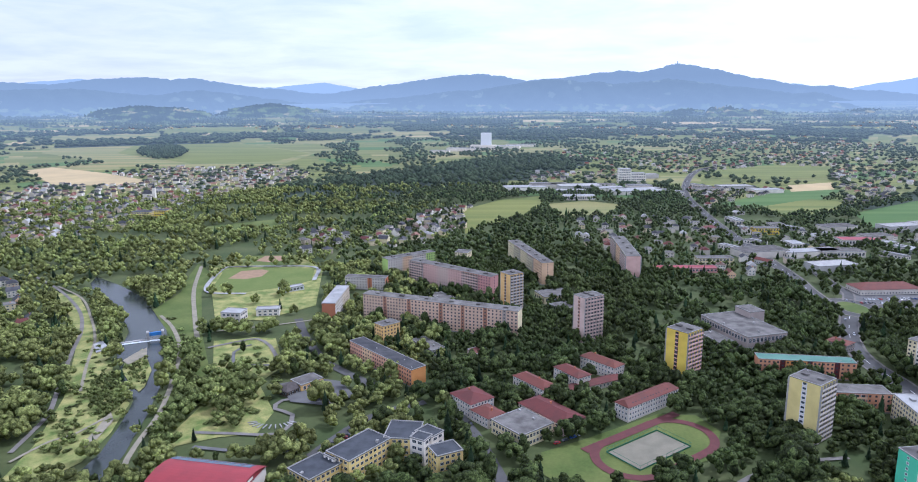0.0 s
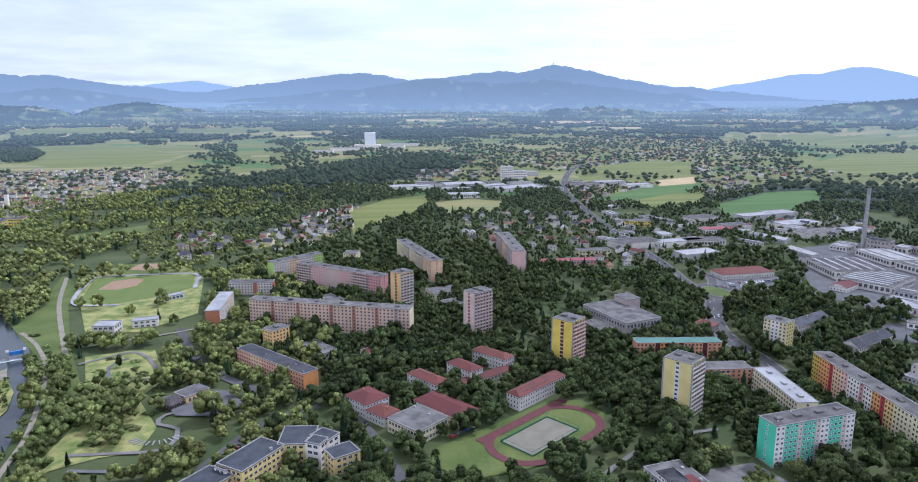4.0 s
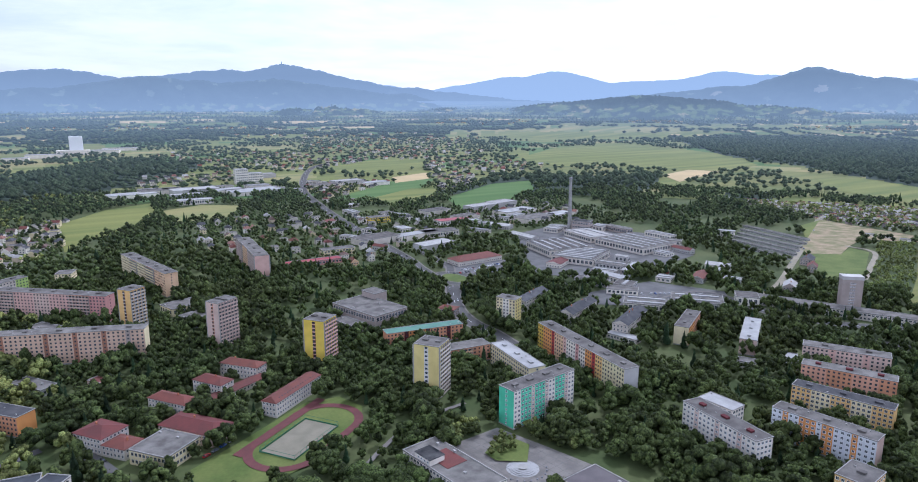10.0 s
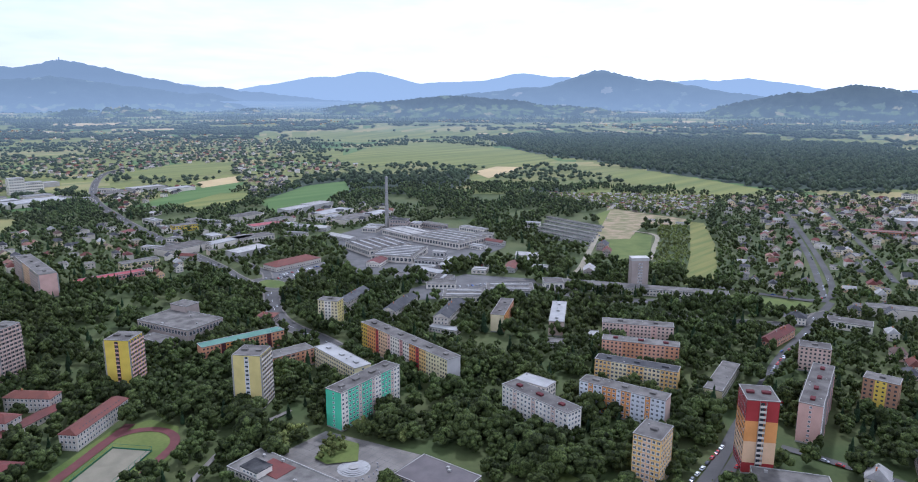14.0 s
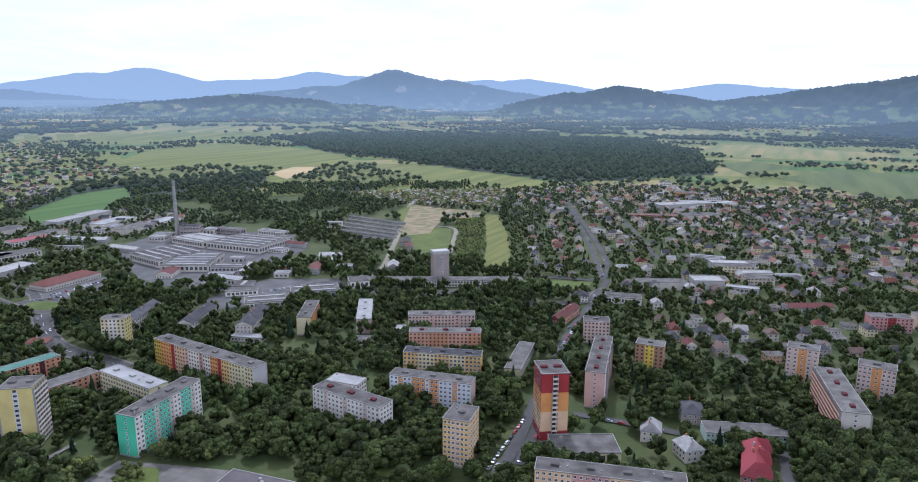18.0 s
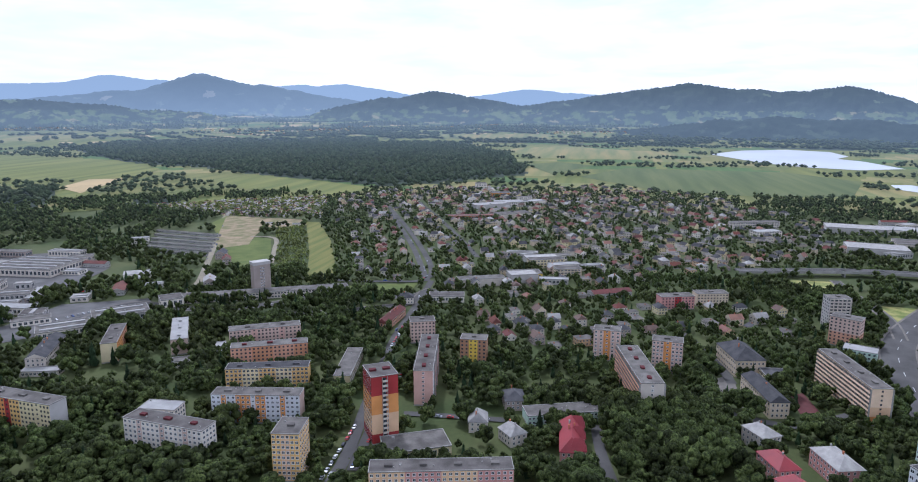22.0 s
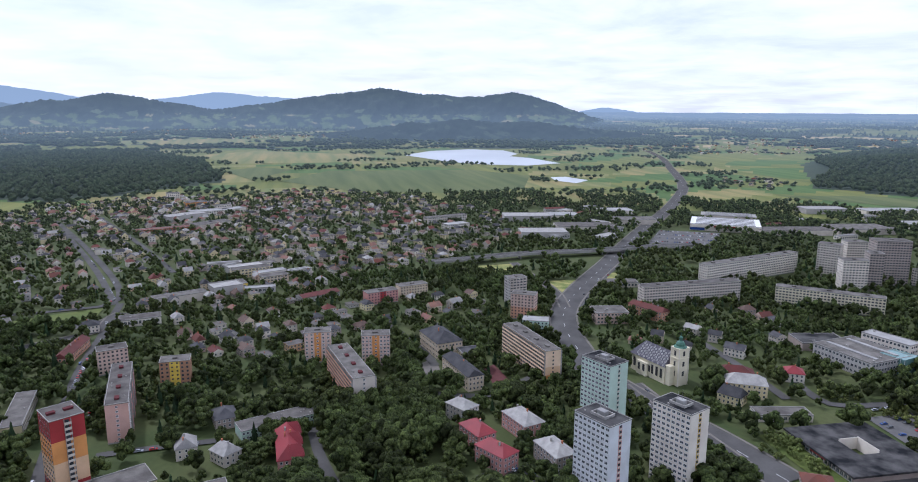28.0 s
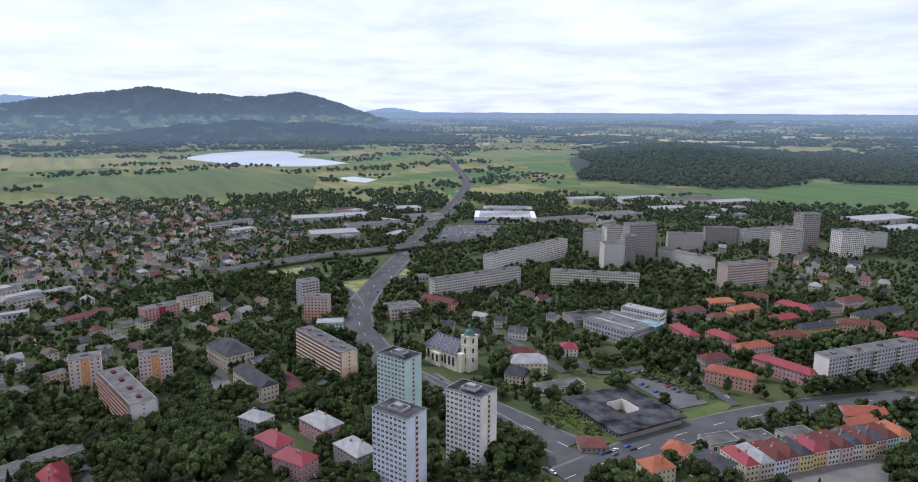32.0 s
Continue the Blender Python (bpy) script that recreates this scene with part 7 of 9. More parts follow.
# ---- brick and plaster houses of the old estate, houses round the church ----
for bx, by, bl, ba, wk, rm in (
        (350, -460, 29, 164, "rose", M_sheetred),
        (326, -476, 24, 176, "rose", M_sheetred),
        (394, -556, 32, -107, "pink", M_tilebright),
        (388, -508, 34, -97, "taupe", M_tile),
        (367, -558, 32, -95, "ochre", M_tilebright),
        (331, -560, 36, -100, "rose", M_sheetred),
        (361, -517, 19, -112, "taupe", M_tile),
        (301, -523, 31, -110, "salmon", M_tile),
        (302, -567, 40, -103, "ochre", M_slate),
        (334, -633, 29, -106, "beige", M_slate),
        (286, -606, 35, -140, "peach", M_tile),
        (389, -605, 24, -140, "palepink", M_tile),
        (347, -606, 34, -175, "palepink", M_sheetred),
        (269, -414, 32, -157, "salmon", M_tilebright),
        (297, -475, 33, -103, "palepink", M_tilebright),
        (259, -460, 44, -175, "rose", M_sheetred),
        (295, -429, 22, -108, "taupe", M_tile),
        (298, -655, 58, -97, "beige", M_slate),
        (247, -611, 25, -120, "salmon", M_sheetred),
        (333, -674, 28, -104, "palepink", M_tile)):
    roofed("estate_house", "%s three-storey estate house with a long hip roof" % {"rose": "rose-red", "pink": "pink", "taupe": "brown-grey", "ochre": "ochre", "salmon": "salmon", "beige": "beige", "peach": "peach", "palepink": "pale pink"}[wk], bx, by, bl, 11, ba, 3, P(wk), rm, 0.9, 3.6, near=False, group="estate houses", category="apartment house", chimneys=2, storey=3.0, pitch=2.8)
for lbl, bx, by, bl, bw, ba, fl, wk, rm, hp, rise in (
        ("small white house with a tin roof", 478, -341, 12, 9, -148, 2, "white", M_tin, 0.0, 3), ("small grey house", 459, -350, 10, 9, -134, 2, "offwhite", M_slate, 0.0, 3), ("white house with a grey gable roof", 426, -346, 15, 11, -141, 2, "white", M_slate, 0.0, 3.5),
        ("house with a broad brown roof", 382, -314, 26, 16, -117, 2, "offwhite", M_tile, 1.0, 5), ("white house with a red hip roof", 374, -356, 13, 12, -120, 2, "white", M_sheetred, 1.0, 4), ("cream town building with a pale mansard roof", 360, -307, 26, 15, -120, 3, "cream", M_tin, 0.8, 5), ("cream house with a slate roof", 350, -290, 15, 12, -147, 2, "cream", M_slate, 0.3, 5)):
    roofed("town_villa", lbl + " near the church", bx, by, bl, bw, ba, fl, P(wk), rm, hp, rise, near=False, group="houses by the church", category="house", chimneys=1)
hall("low_store", "long low white store beside the supermarket", 323, -306, 34, 12, -104, 4.2, P("white"), M_flat, "store", pitch=3)
hall("dark_annex", "low annex with a dark felt roof behind the shopping centre", 431, -426, 38, 24, -103, 6, P("taupe"), M_flatdark, "annex", wins=False)
roofed("red_hall", "low hall with an orange-red gable roof", 192, -438, 26, 14, -120, 2, P("rose"), M_tilebright, 0.0, 3, near=False, category="hall", chimneys=0)

# ---- buildings along the main road, in the suburb and in the village ----
hall("long_hall", "long low hall with a red sheet roof", 249, 733, 70, 14, -1, 5, P("rose"), M_sheetred, "hall")
hall("yellow_hall", "yellow two-storey trade building by the main road", 431, 944, 34, 16, -2, 9, P("yellow"), M_flat, "hall", rows=2)
hall("cream_school", "cream two-storey school building", 294, 767, 41, 14, -1, 8, P("cream"), M_flat, "school", rows=2)
hall("trade_hall", "white trade hall with a red roof band", 520, 873, 49, 22, -1, 7, P("white"), M_sheetred, "trade hall")
hall("trade_hall", "pale trade hall on the yard", 460, 805, 52, 22, -1, 7, P("offwhite"), M_flat, "trade hall")
hall("mill_building", "tall white mill building by the far road", 376, 1554, 28, 25, -3, 32, P("white"), M_flatwhite, "mill", rows=6)
hall("mill_building", "white stepped wing of the mill", 406, 1552, 33, 25, -3, 22, P("white"), M_flatwhite, "mill", rows=4)
hall("mill_hall", "hall with a striped grey roof beside the mill", 379, 1433, 52, 30, -2, 9, P("offwhite"), M_flat, "hall", strips=4)
hall("mill_hall", "pale industrial hall by the far road", 174, 1488, 38, 24, -3, 8, P("white"), M_flatwhite, "hall")
hall("mill_hall", "pale industrial hall by the far road", 214, 1476, 32, 24, -3, 8, P("offwhite"), M_flat, "hall")
hall("mill_hall", "pale industrial hall by the far road", 243, 1465, 21, 24, -2, 8, P("grey"), M_tin, "hall")
hall("mill_hall", "pale industrial hall by the far road", 274, 1444, 34, 24, -2, 8, P("white"), M_flatwhite, "hall")
hall("mill_hall", "pale industrial hall by the far road", 318, 1462, 35, 24, -2, 8, P("offwhite"), M_flat, "hall")
hall("mill_hall", "pale industrial hall by the far road", 226, 1373, 59, 24, -2, 8, P("grey"), M_tin, "hall")
hall("mill_hall", "pale industrial hall by the far road", 227, 1292, 61, 24, -2, 8, P("white"), M_flatwhite, "hall")
hall("orange_hall", "orange hall with a grey roof", 1377, 176, 38, 24, -70, 9, P("orange"), M_flat, "hall")
hall("yellow_store", "store with a yellow and red front", 716, 57, 36, 20, -71, 7, P("yellow"), M_flat, "store", rows=1)
hall("long_hall", "long brown-red brick hall", 1096, 180, 95, 16, -71, 6, P("brick"), M_tile, "hall")
hall("school_hall", "white school hall with a flat roof", 1259, 143, 54, 30, -70, 8, P("white"), M_flatwhite, "school", rows=2)
hall("school_block", "white three-storey school block", 1299, 117, 27, 14, -70, 12, P("white"), M_flat, "school", rows=3)
hall("apartment_house", "cream three-storey house with a flat roof", 774, 38, 42, 14, -71, 10, P("cream"), M_flat, "apartment house", rows=3)
hall("apartment_house", "beige three-storey house with a flat roof", 737, 11, 29, 14, -71, 9, P("beige"), M_flat, "apartment house", rows=3)
hall("row_house", "long pale terraced row", 1099, -260, 78, 14, -71, 10, P("offwhite"), M_flat, "row of houses", rows=3)
hall("school_block", "white flat-roofed school block", 1027, -261, 40, 20, -71, 9, P("white"), M_flatwhite, "school", rows=3)
hall("school_block", "white block at the edge of the suburb", 1491, 235, 25, 14, -70, 14, P("white"), M_flat, "school", rows=4)
hall("village_school", "pale green and yellow village school", -523, 1111, 31, 20, -2, 10, P("paleyellow"), M_slate, "school", rows=3)
hall("village_hall", "yellow village building with a grey roof", -490, 1108, 21, 16, -2, 13, P("yellow"), M_slate, "building", rows=3)
st = thing("village_church", "small white village church with a pointed spire", "church", -607, 1344)
keep_free(-607, 1344, 16, 10, 0)
part("nave", Geo().box(-22, -3, -6, 6, 0, 9).hip(-22.5, -3, -6.5, 6.5, 9, 6, 0.5, 1), [P("white"), M_slate], st)
part("tower", Geo().box(-3, 3, -3, 3, 0, 20), P("white"), st)
part("spire", Geo().cyl(0, 0, 20, 32, 3.2, 0.1, 8), M_slatedark, st)


roofed("terraced_row", "old salmon terraced row with a faded tile roof along the street", 537, 155, 46, 10, -4, 2, P("salmon"), M_tile, 0.2, 3.4, near=False, category="row of houses", chimneys=4)
hall("shop_building", "low shop with a red fascia by the crossroads", 614, 122, 34, 16, -79, 6, P("white"), M_flat, "shop building", rows=1, pitch=3)
roofed("corner_house", "white two-storey corner house with a hip roof", 598, 159, 15, 12, -75, 2, P("white"), M_slate, 1.0, 3.6, near=False, category="house", chimneys=2)
hall("low_hall", "long low pale hall beside the highway", 644, -354, 40, 16, -104, 5, P("offwhite"), M_flat, "hall", pitch=3.4)
hall("office_building", "brown-pink three-storey office building by the church", 531, -289, 30, 22, -99, 10, P("palepink"), M_flat, "office building", rows=3, pitch=3)
roofed("terraced_row", "orange terraced row with a red roof beside the church", 532, -329, 38, 11, -157, 3, P("salmon"), M_tile, 0.3, 3.4, near=False, category="row of houses", chimneys=3)


def fill_halls(pts, n, seed, label, paints, hmax=9.0):
    """Smaller works buildings of uneven size crowded into a yard."""
    rnd = random.Random(seed)
    xs, ys = [q[0] for q in pts], [q[1] for q in pts]
    made = 0
    for _ in range(400):
        if made == n:
            break
        x, y = rnd.uniform(min(xs), max(xs)), rnd.uniform(min(ys), max(ys))
        l, w = rnd.uniform(14, 46), rnd.uniform(9, 22)
        q = np.array([x]), np.array([y])
        if inside(*q, pts)[0] and free(*q, l * 0.42)[0]:
            made += 1
            ang = rnd.choice((-62, -62, 28, -86))
            if made % 4 == 0:
                roofed("works_building", "low works building with a %s gable roof" % ("faded red" if made % 8 else "pale tin"), x, y, l, w * 0.8, ang, 1, P(rnd.choice(paints)), M_tile if made % 8 else M_tin, 0.0, 2.4, near=False, group="works buildings", category="works building", chimneys=0, storey=4.5)
            else:
                hall("works_building", label, x, y, l, w, ang, rnd.uniform(4, hmax), P(rnd.choice(paints)), (M_flat, M_conc, M_flatwhite, M_flat)[made % 4], "works building", strips=made % 3, pitch=4, group="works buildings")


fill_halls([(557, 756), (651, 780), (735, 632), (662, 533), (505, 498), (440, 563)], 15, 4, "flat-roofed works building in the factory yard", ("offwhite", "grey", "taupe", "white"))
fill_halls([(470, 560), (520, 520), (640, 480), (600, 420), (480, 470), (430, 520)], 8, 7, "flat-roofed trade building beside the yard", ("white", "offwhite", "grey"), 6.5)
fill_halls([(330, 860), (380, 1100), (470, 1120), (520, 1020), (430, 830), (400, 740), (350, 740)], 12, 8, "flat-roofed trade building along the main road", ("white", "offwhite", "grey"), 7)
fill_halls([(480, 770), (610, 800), (700, 900), (600, 985), (470, 900)], 8, 23, "flat-roofed trade building beyond the store", ("white", "offwhite", "grey"), 7)
fill_halls([(380, 1340), (640, 1380), (560, 1480), (420, 1440)], 5, 12, "pale flat-roofed building by the far main road", ("white", "offwhite"), 10)
fill_halls([(650, 20), (820, 90), (860, 40), (720, -60), (650, -40)], 6, 15, "flat-roofed building among the suburban gardens", ("white", "offwhite", "grey"), 7)
fill_halls([(900, -360), (1180, -420), (1200, -600), (1020, -620), (860, -470)], 12, 19, "pale trade hall by the highway", ("white", "offwhite", "grey"), 8)
fill_halls([(979, -775), (984, -1007), (880, -1028), (801, -829), (792, -733)], 7, 31, "flat-roofed trade hall behind the hypermarket", ("white", "offwhite", "grey"), 7)
fill_halls([(872, -1083), (806, -1242), (711, -1147), (764, -987)], 7, 33, "pale flat-roofed hall beside the far estate", ("white", "offwhite", "grey"), 8)
# joints between the slabs of the square
sq = [(163, 232), (172, 290), (204.7, 293.2), (213.8, 265.9), (223.7, 233.5), (219, 222), (196, 222)]
g = Geo()
for k in range(-12, 14):
    for ang in (8, 98):
        c, s_ = math.cos(radians(ang)), math.sin(radians(ang))
        run = []
        for j in range(-40, 41):
            x, y = 194 - s_ * k * 5.2 + c * j, 256 + c * k * 5.2 + s_ * j
            if inside(np.array([x]), np.array([y]), sq)[0]:
                run.append((x, y))
        if len(run) > 2:
            (x0, y0), (x1, y1) = run[0], run[-1]
            nx, ny = -s_ * 0.09, c * 0.09
            g.quad((x0 - nx, y0 - ny, 0.62), (x1 - nx, y1 - ny, 0.62), (x1 + nx, y1 + ny, 0.62), (x0 + nx, y0 + ny, 0.62))
mesh_thing("paving_joint", g, M_asphd, "darker bands between the slabs of the square", "paving", kind="structure")

# ---- suburbs ----
WALLS = [P(k) for k in ("white", "offwhite", "cream", "beige", "palepink", "grey", "peach", "taupe")]
ROOFS = [M_tile, M_tile, M_slate, M_slate, mat("roof_tile_faded", (0.24, 0.12, 0.085), (0.17, 0.09, 0.07), 0.2, 0.85, fine=0.3, vary=0.3), M_tin, mat("roof_brown", (0.13, 0.085, 0.065), (0.10, 0.065, 0.05), 0.2, 0.8, fine=0.25), M_flat]
rnd = random.Random(21)
SPOTS = []


def suburb(pts, ang, along, across, fill, big=1.0):
    """House plots in rows along streets at the angle ang inside the outline pts."""
    xs, ys = [p[0] for p in pts], [p[1] for p in pts]
    cx, cy = sum(xs) / len(xs), sum(ys) / len(ys)
    R = max(math.hypot(p[0] - cx, p[1] - cy) for p in pts)
    c, s = math.cos(radians(ang)), math.sin(radians(ang))
    cand = []
    for i in range(int(-R / across) - 1, int(R / across) + 2):
        for j in range(int(-R / along) - 1, int(R / along) + 2):
            if rnd.random() > fill:
                continue
            u, v = j * along + rnd.uniform(-2, 2), i * across + (5 if j % 2 else -5) * across / 36 + rnd.uniform(-2.5, 2.5)
            cand.append((cx + u * c - v * s, cy + u * s + v * c))
    if not cand:
        return
    px, py = np.array([q[0] for q in cand]), np.array([q[1] for q in cand])
    ok = inside(px, py, pts) & free(px, py, 7.0)
    for k in KEEP:
        ok &= ~inside(px, py, k)
    for q, o in zip(cand, ok):
        if o:
            SPOTS.append((q[0], q[1], ang + rnd.choice((0, 90, 0, 180)) + rnd.uniform(-4, 4), big))


HALLS = [(139, 1439, 90, 40, 5), (194, 1471, 80, 40, 5), (254, 1443, 90, 45, 5), (313, 1415, 60, 40, 5), (416, 1678, 40, 30, 5), (453, 1646, 50, 30, 5), (361, 1379, 110, 60, 5), (510, 1387, 60, 30, 5), (574, 1418, 70, 30, 5), (621, 1372, 60, 30, 5), (365, 809, 60, 30, 11), (410, 730, 50, 24, 11), (425, 806, 70, 20, 11), (555, 892, 40, 20, 11), (632, 960, 60, 26, 11), (660, 897, 70, 30, 11), (642, 825, 60, 30, 11), (685, 975, 50, 30, 11), (694, 832, 60, 26, 11), (542, 963, 50, 24, 11)]
HALLS += [(1091, -401, 80, 40, -101), (1097, -467, 60, 40, -101), (978, -459, 90, 40, -101), (937, -375, 70, 40, -101), (1128, -586, 60, 40, -101), (1019, -566, 70, 36, -101), (1056, -971, 80, 40, -101), (1022, -1089, 110, 40, -101), (948, -1166, 120, 50, -101), (876, -1203, 100, 40, -101), (882, -1024, 80, 40, -101), (868, -875, 90, 50, -101), (605, -1237, 120, 50, -101), (538, -1180, 90, 40, -101), (874, -760, 110, 34, -101), (1214, 172, 70, 30, -53), (1280, 107, 60, 24, -53), (1122, 119, 60, 26, -53)]
HALLS += [(791, 45, 40, 16, -67), (765, 16, 36, 14, -67), (678, 99, 50, 14, -67), (704, 58, 30, 20, -67)]
suburb([(1260, 487), (1468, 376), (1526, 225), (1435, -40), (1222, -213), (1012, -290), (812, -199), (728, -69), (622, 4), (648, 112), (665, 153), (675, 253)], -159, 17, 30, 0.52)
suburb([(1637, 75), (1466, -233), (1119, -389), (965, -376), (816, -230), (782, -167), (819, -104), (811, 36)], -136, 18, 30, 0.5)
suburb([(612, 109), (617, 52), (625, -38), (640, -96), (639, -198), (575, -191), (560, -107), (532, -50), (492, 11.1), (503, 40), (543, 90)], -155, 16, 26, 0.75)
suburb([(-124, 960), (-81, 1057), (-9, 1242), (43, 1220), (-1, 952), (-61, 863), (-136, 873)], 67, 17, 28, 0.85)
suburb([(-241, 984), (-178, 997), (-144, 930), (-150, 825), (-192, 830)], -54, 18, 30, 0.7)
suburb([(-941, 1383), (-961, 1701), (-818, 1961), (-492, 1943), (-361, 1710), (-459, 1454), (-508, 1285), (-498, 1063), (-545, 947), (-615, 890)], 95, 19, 32, 0.75)
suburb([(-494, 707), (-449, 694), (-376, 584), (-368, 530), (-377, 530)], -52, 17, 28, 0.7)
suburb([(166, 1059), (296, 1111), (372, 1056), (338, 839), (340, 730), (280, 660), (269, 785), (213, 802), (140, 899)], -96, 20, 34, 0.6)
suburb([(403, 1112), (436, 1006), (540, 946), (549, 890), (417, 740), (367, 722), (369, 851)], -98, 22, 36, 0.6)
suburb([(898, 2236), (1334, 2404), (1384, 2081), (1098, 1798), (838, 1664), (699, 1740)], 12, 30, 55, 0.5)
suburb([(228, 2450), (547, 2558), (836, 2371), (700, 1985), (402, 1885)], 2, 30, 60, 0.4)
suburb([(811, 1456), (884, 1500), (898, 1367), (707, 1173), (695, 1221)], -90, 20, 30, 0.7)
suburb([(1270, 503), (1482, 333), (1500, 127), (1296, 42), (1000, 136), (821, 154), (931, 250)], -158, 17, 30, 0.42)
suburb([(562, -397), (504, -459), (452, -430), (419, -352), (473, -353)], -177, 18, 30, 0.5)
suburb([(611, -749), (591, -830), (513, -856), (398, -867), (342, -759), (419, -664), (501, -674)], -158, 20, 32, 0.6)
suburb([(468, -259), (501, -320), (446, -357), (413, -329), (442, -317)], -124, 18, 30, 0.5)
suburb([(1629, -1117), (1756, -1533), (1490, -1374), (1374, -1093)], -82, 26, 50, 0.5)
suburb([(430, 1150), (560, 1180), (700, 1350), (650, 1450), (480, 1400)], -80, 19, 30, 0.7)
suburb([(560, 960), (700, 1000), (800, 900), (700, 780), (600, 800)], -60, 19, 32, 0.6)
suburb([(820, 1680), (1100, 1800), (1250, 1600), (1150, 1420), (920, 1480)], -40, 24, 40, 0.6)
suburb([(520, 1850), (760, 2050), (900, 1980), (640, 1720), (540, 1700)], -20, 24, 40, 0.6)
suburb([(160, 1560), (380, 1620), (420, 1800), (200, 1760)], 0, 22, 36, 0.6)
# villages of the far land: azimuth, way, spread
for va, vd, vr in ((-20, 3900, 420), (-25, 3300, 380), (-33, 5200, 300), (-12, 4300, 300), (-3, 4700, 350), (13, 4900, 300), (24, 5200, 300), (-70, 5200, 330), (-66, 4700, 380), (-61, 5000, 260), (-88, 4700, 300), (-97, 5000, 260), (-124, 3500, 330), (-130, 4300, 300), (-139, 5200, 280), (-149, 4600, 260), (-80, 5400, 300), (-47, 5800, 260)):
    cx, cy = -math.sin(radians(va)) * vd, math.cos(radians(va)) * vd
    for k in range(75):
        a, q = rnd.uniform(0, 2 * math.pi), vr * math.sqrt(rnd.random())
        SPOTS.append((cx + q * math.cos(a) * 1.3, cy + q * math.sin(a) * 1.3, rnd.uniform(0, 180), 1.0))
suburb([(1058, 3105), (1692, 2834), (1660, 2537), (1102, 2081), (750, 2282)], -11, 36, 70, 0.4)

VIEW = lambda x, y: math.hypot(x, y)
SPOTS.sort(key=lambda q: VIEW(q[0], q[1]))
FARH = {}
for k, (x, y, ang, big) in enumerate(SPOTS):
    l, w = rnd.uniform(9, 13) * big, rnd.uniform(8, 10) * big
    fl = 2 if rnd.random() < 0.55 or big > 1.2 else 1
    if big > 1.4:
        fl = 3
    wi, ri, hip = rnd.choices(range(8), (5, 3, 3, 2, 1, 2, 2, 1))[0], rnd.choices(range(8), (2, 1, 5, 5, 2, 2, 3, 5))[0], rnd.choice((0.0, 0.0, 1.0, 0.5))
    if big > 1.2:
        ri, wi, hip = rnd.choice((0, 1, 4, 2, 6, 0)), rnd.choice((0, 2, 3, 4, 6)), 1.0
    rise = 0.6 if ri == 7 else rnd.uniform(2.6, 4.2)
    if big > 1.4:
        l, w = rnd.uniform(17, 26), rnd.uniform(10.5, 12)
    h = fl * 2.9 + 0.5
    keep_free(x, y, l / 2, w / 2, ang)
    if k < 115:
        root = thing("house", "%s family house with a %s roof in a garden" % (("white", "off-white", "cream", "beige", "pink", "grey", "peach", "brown")[wi], ("red tile", "red tile", "grey slate", "grey slate", "faded tile", "pale tin", "brown tile", "flat felt")[ri]), "house", x, y, 0, ang, "family houses")
        g = Geo().box(-l / 2, l / 2, -w / 2, w / 2, 0, h)
        part("wall", g, WALLS[wi], root)
        part("roof", Geo().hip(-l / 2 - 0.5, l / 2 + 0.5, -w / 2 - 0.5, w / 2 + 0.5, h, rise, hip, 0, 1 if hip == 0 else 0), [ROOFS[ri], WALLS[wi]], root)
        cx = rnd.uniform(-0.25, 0.25) * l
        part("chimney", Geo().box(cx - 0.4, cx + 0.4, 0.3, 1.0, h, h + rise + 0.8), P("brick"), root)
        for sd in ("front", "back", "left", "right"):
            span = l if sd in ("front", "back") else w
            for f in range(fl):
                g = FAR.setdefault(root.name, {}).setdefault(f, Geo())
                for q in spread(-span / 2 + 0.5, span / 2 - 0.5, 3.2):
                    pane(g, face_pose(sd, l, w), q, 1.3, 1.3 + f * 2.9, 1.3)
        finish_windows(root)
    else:
        qx, qy, qz, qs = (float(v) for v in far_place(x, y, relief(x, y)))
        m = pose(qx, qy, qz, 0, 0, ang) @ Matrix.Diagonal((qs, qs, qs, 1))
        g = Geo().box(-l / 2, l / 2, -w / 2, w / 2, 0, h, 1)
        g.hip(-l / 2 - 0.5, l / 2 + 0.5, -w / 2 - 0.5, w / 2 + 0.5, h, rise, hip, 0, 1 if hip == 0 else 0)
        f = FARH.setdefault((wi % 4, ri), Geo())
        o = len(f.v)
        f.v += [tuple(m @ Vector(v)) for v in g.v]
        f.f += [tuple(i + o for i in q) for q in g.f]
        f.m += g.m
        for sd in ("front", "right"):
            for fq in range(fl):
                for q in spread(-l / 2 + 0.8, l / 2 - 0.8, 3.6) if sd == "front" else (-1.8, 1.8):
                    mm = m @ face_pose(sd, l, w)
                    z = 1.2 + fq * 2.9
                    f.quad(*[tuple(mm @ Vector((a, -0.06, b))) for a, b in ((q - 0.7, z), (q + 0.7, z), (q + 0.7, z + 1.3), (q - 0.7, z + 1.3))], 2)
for (wi, ri), g in FARH.items():
    mesh_thing("far_houses", g, [ROOFS[ri], WALLS[wi], M_glass], "far family houses scattered among gardens", "houses", kind="stuff")
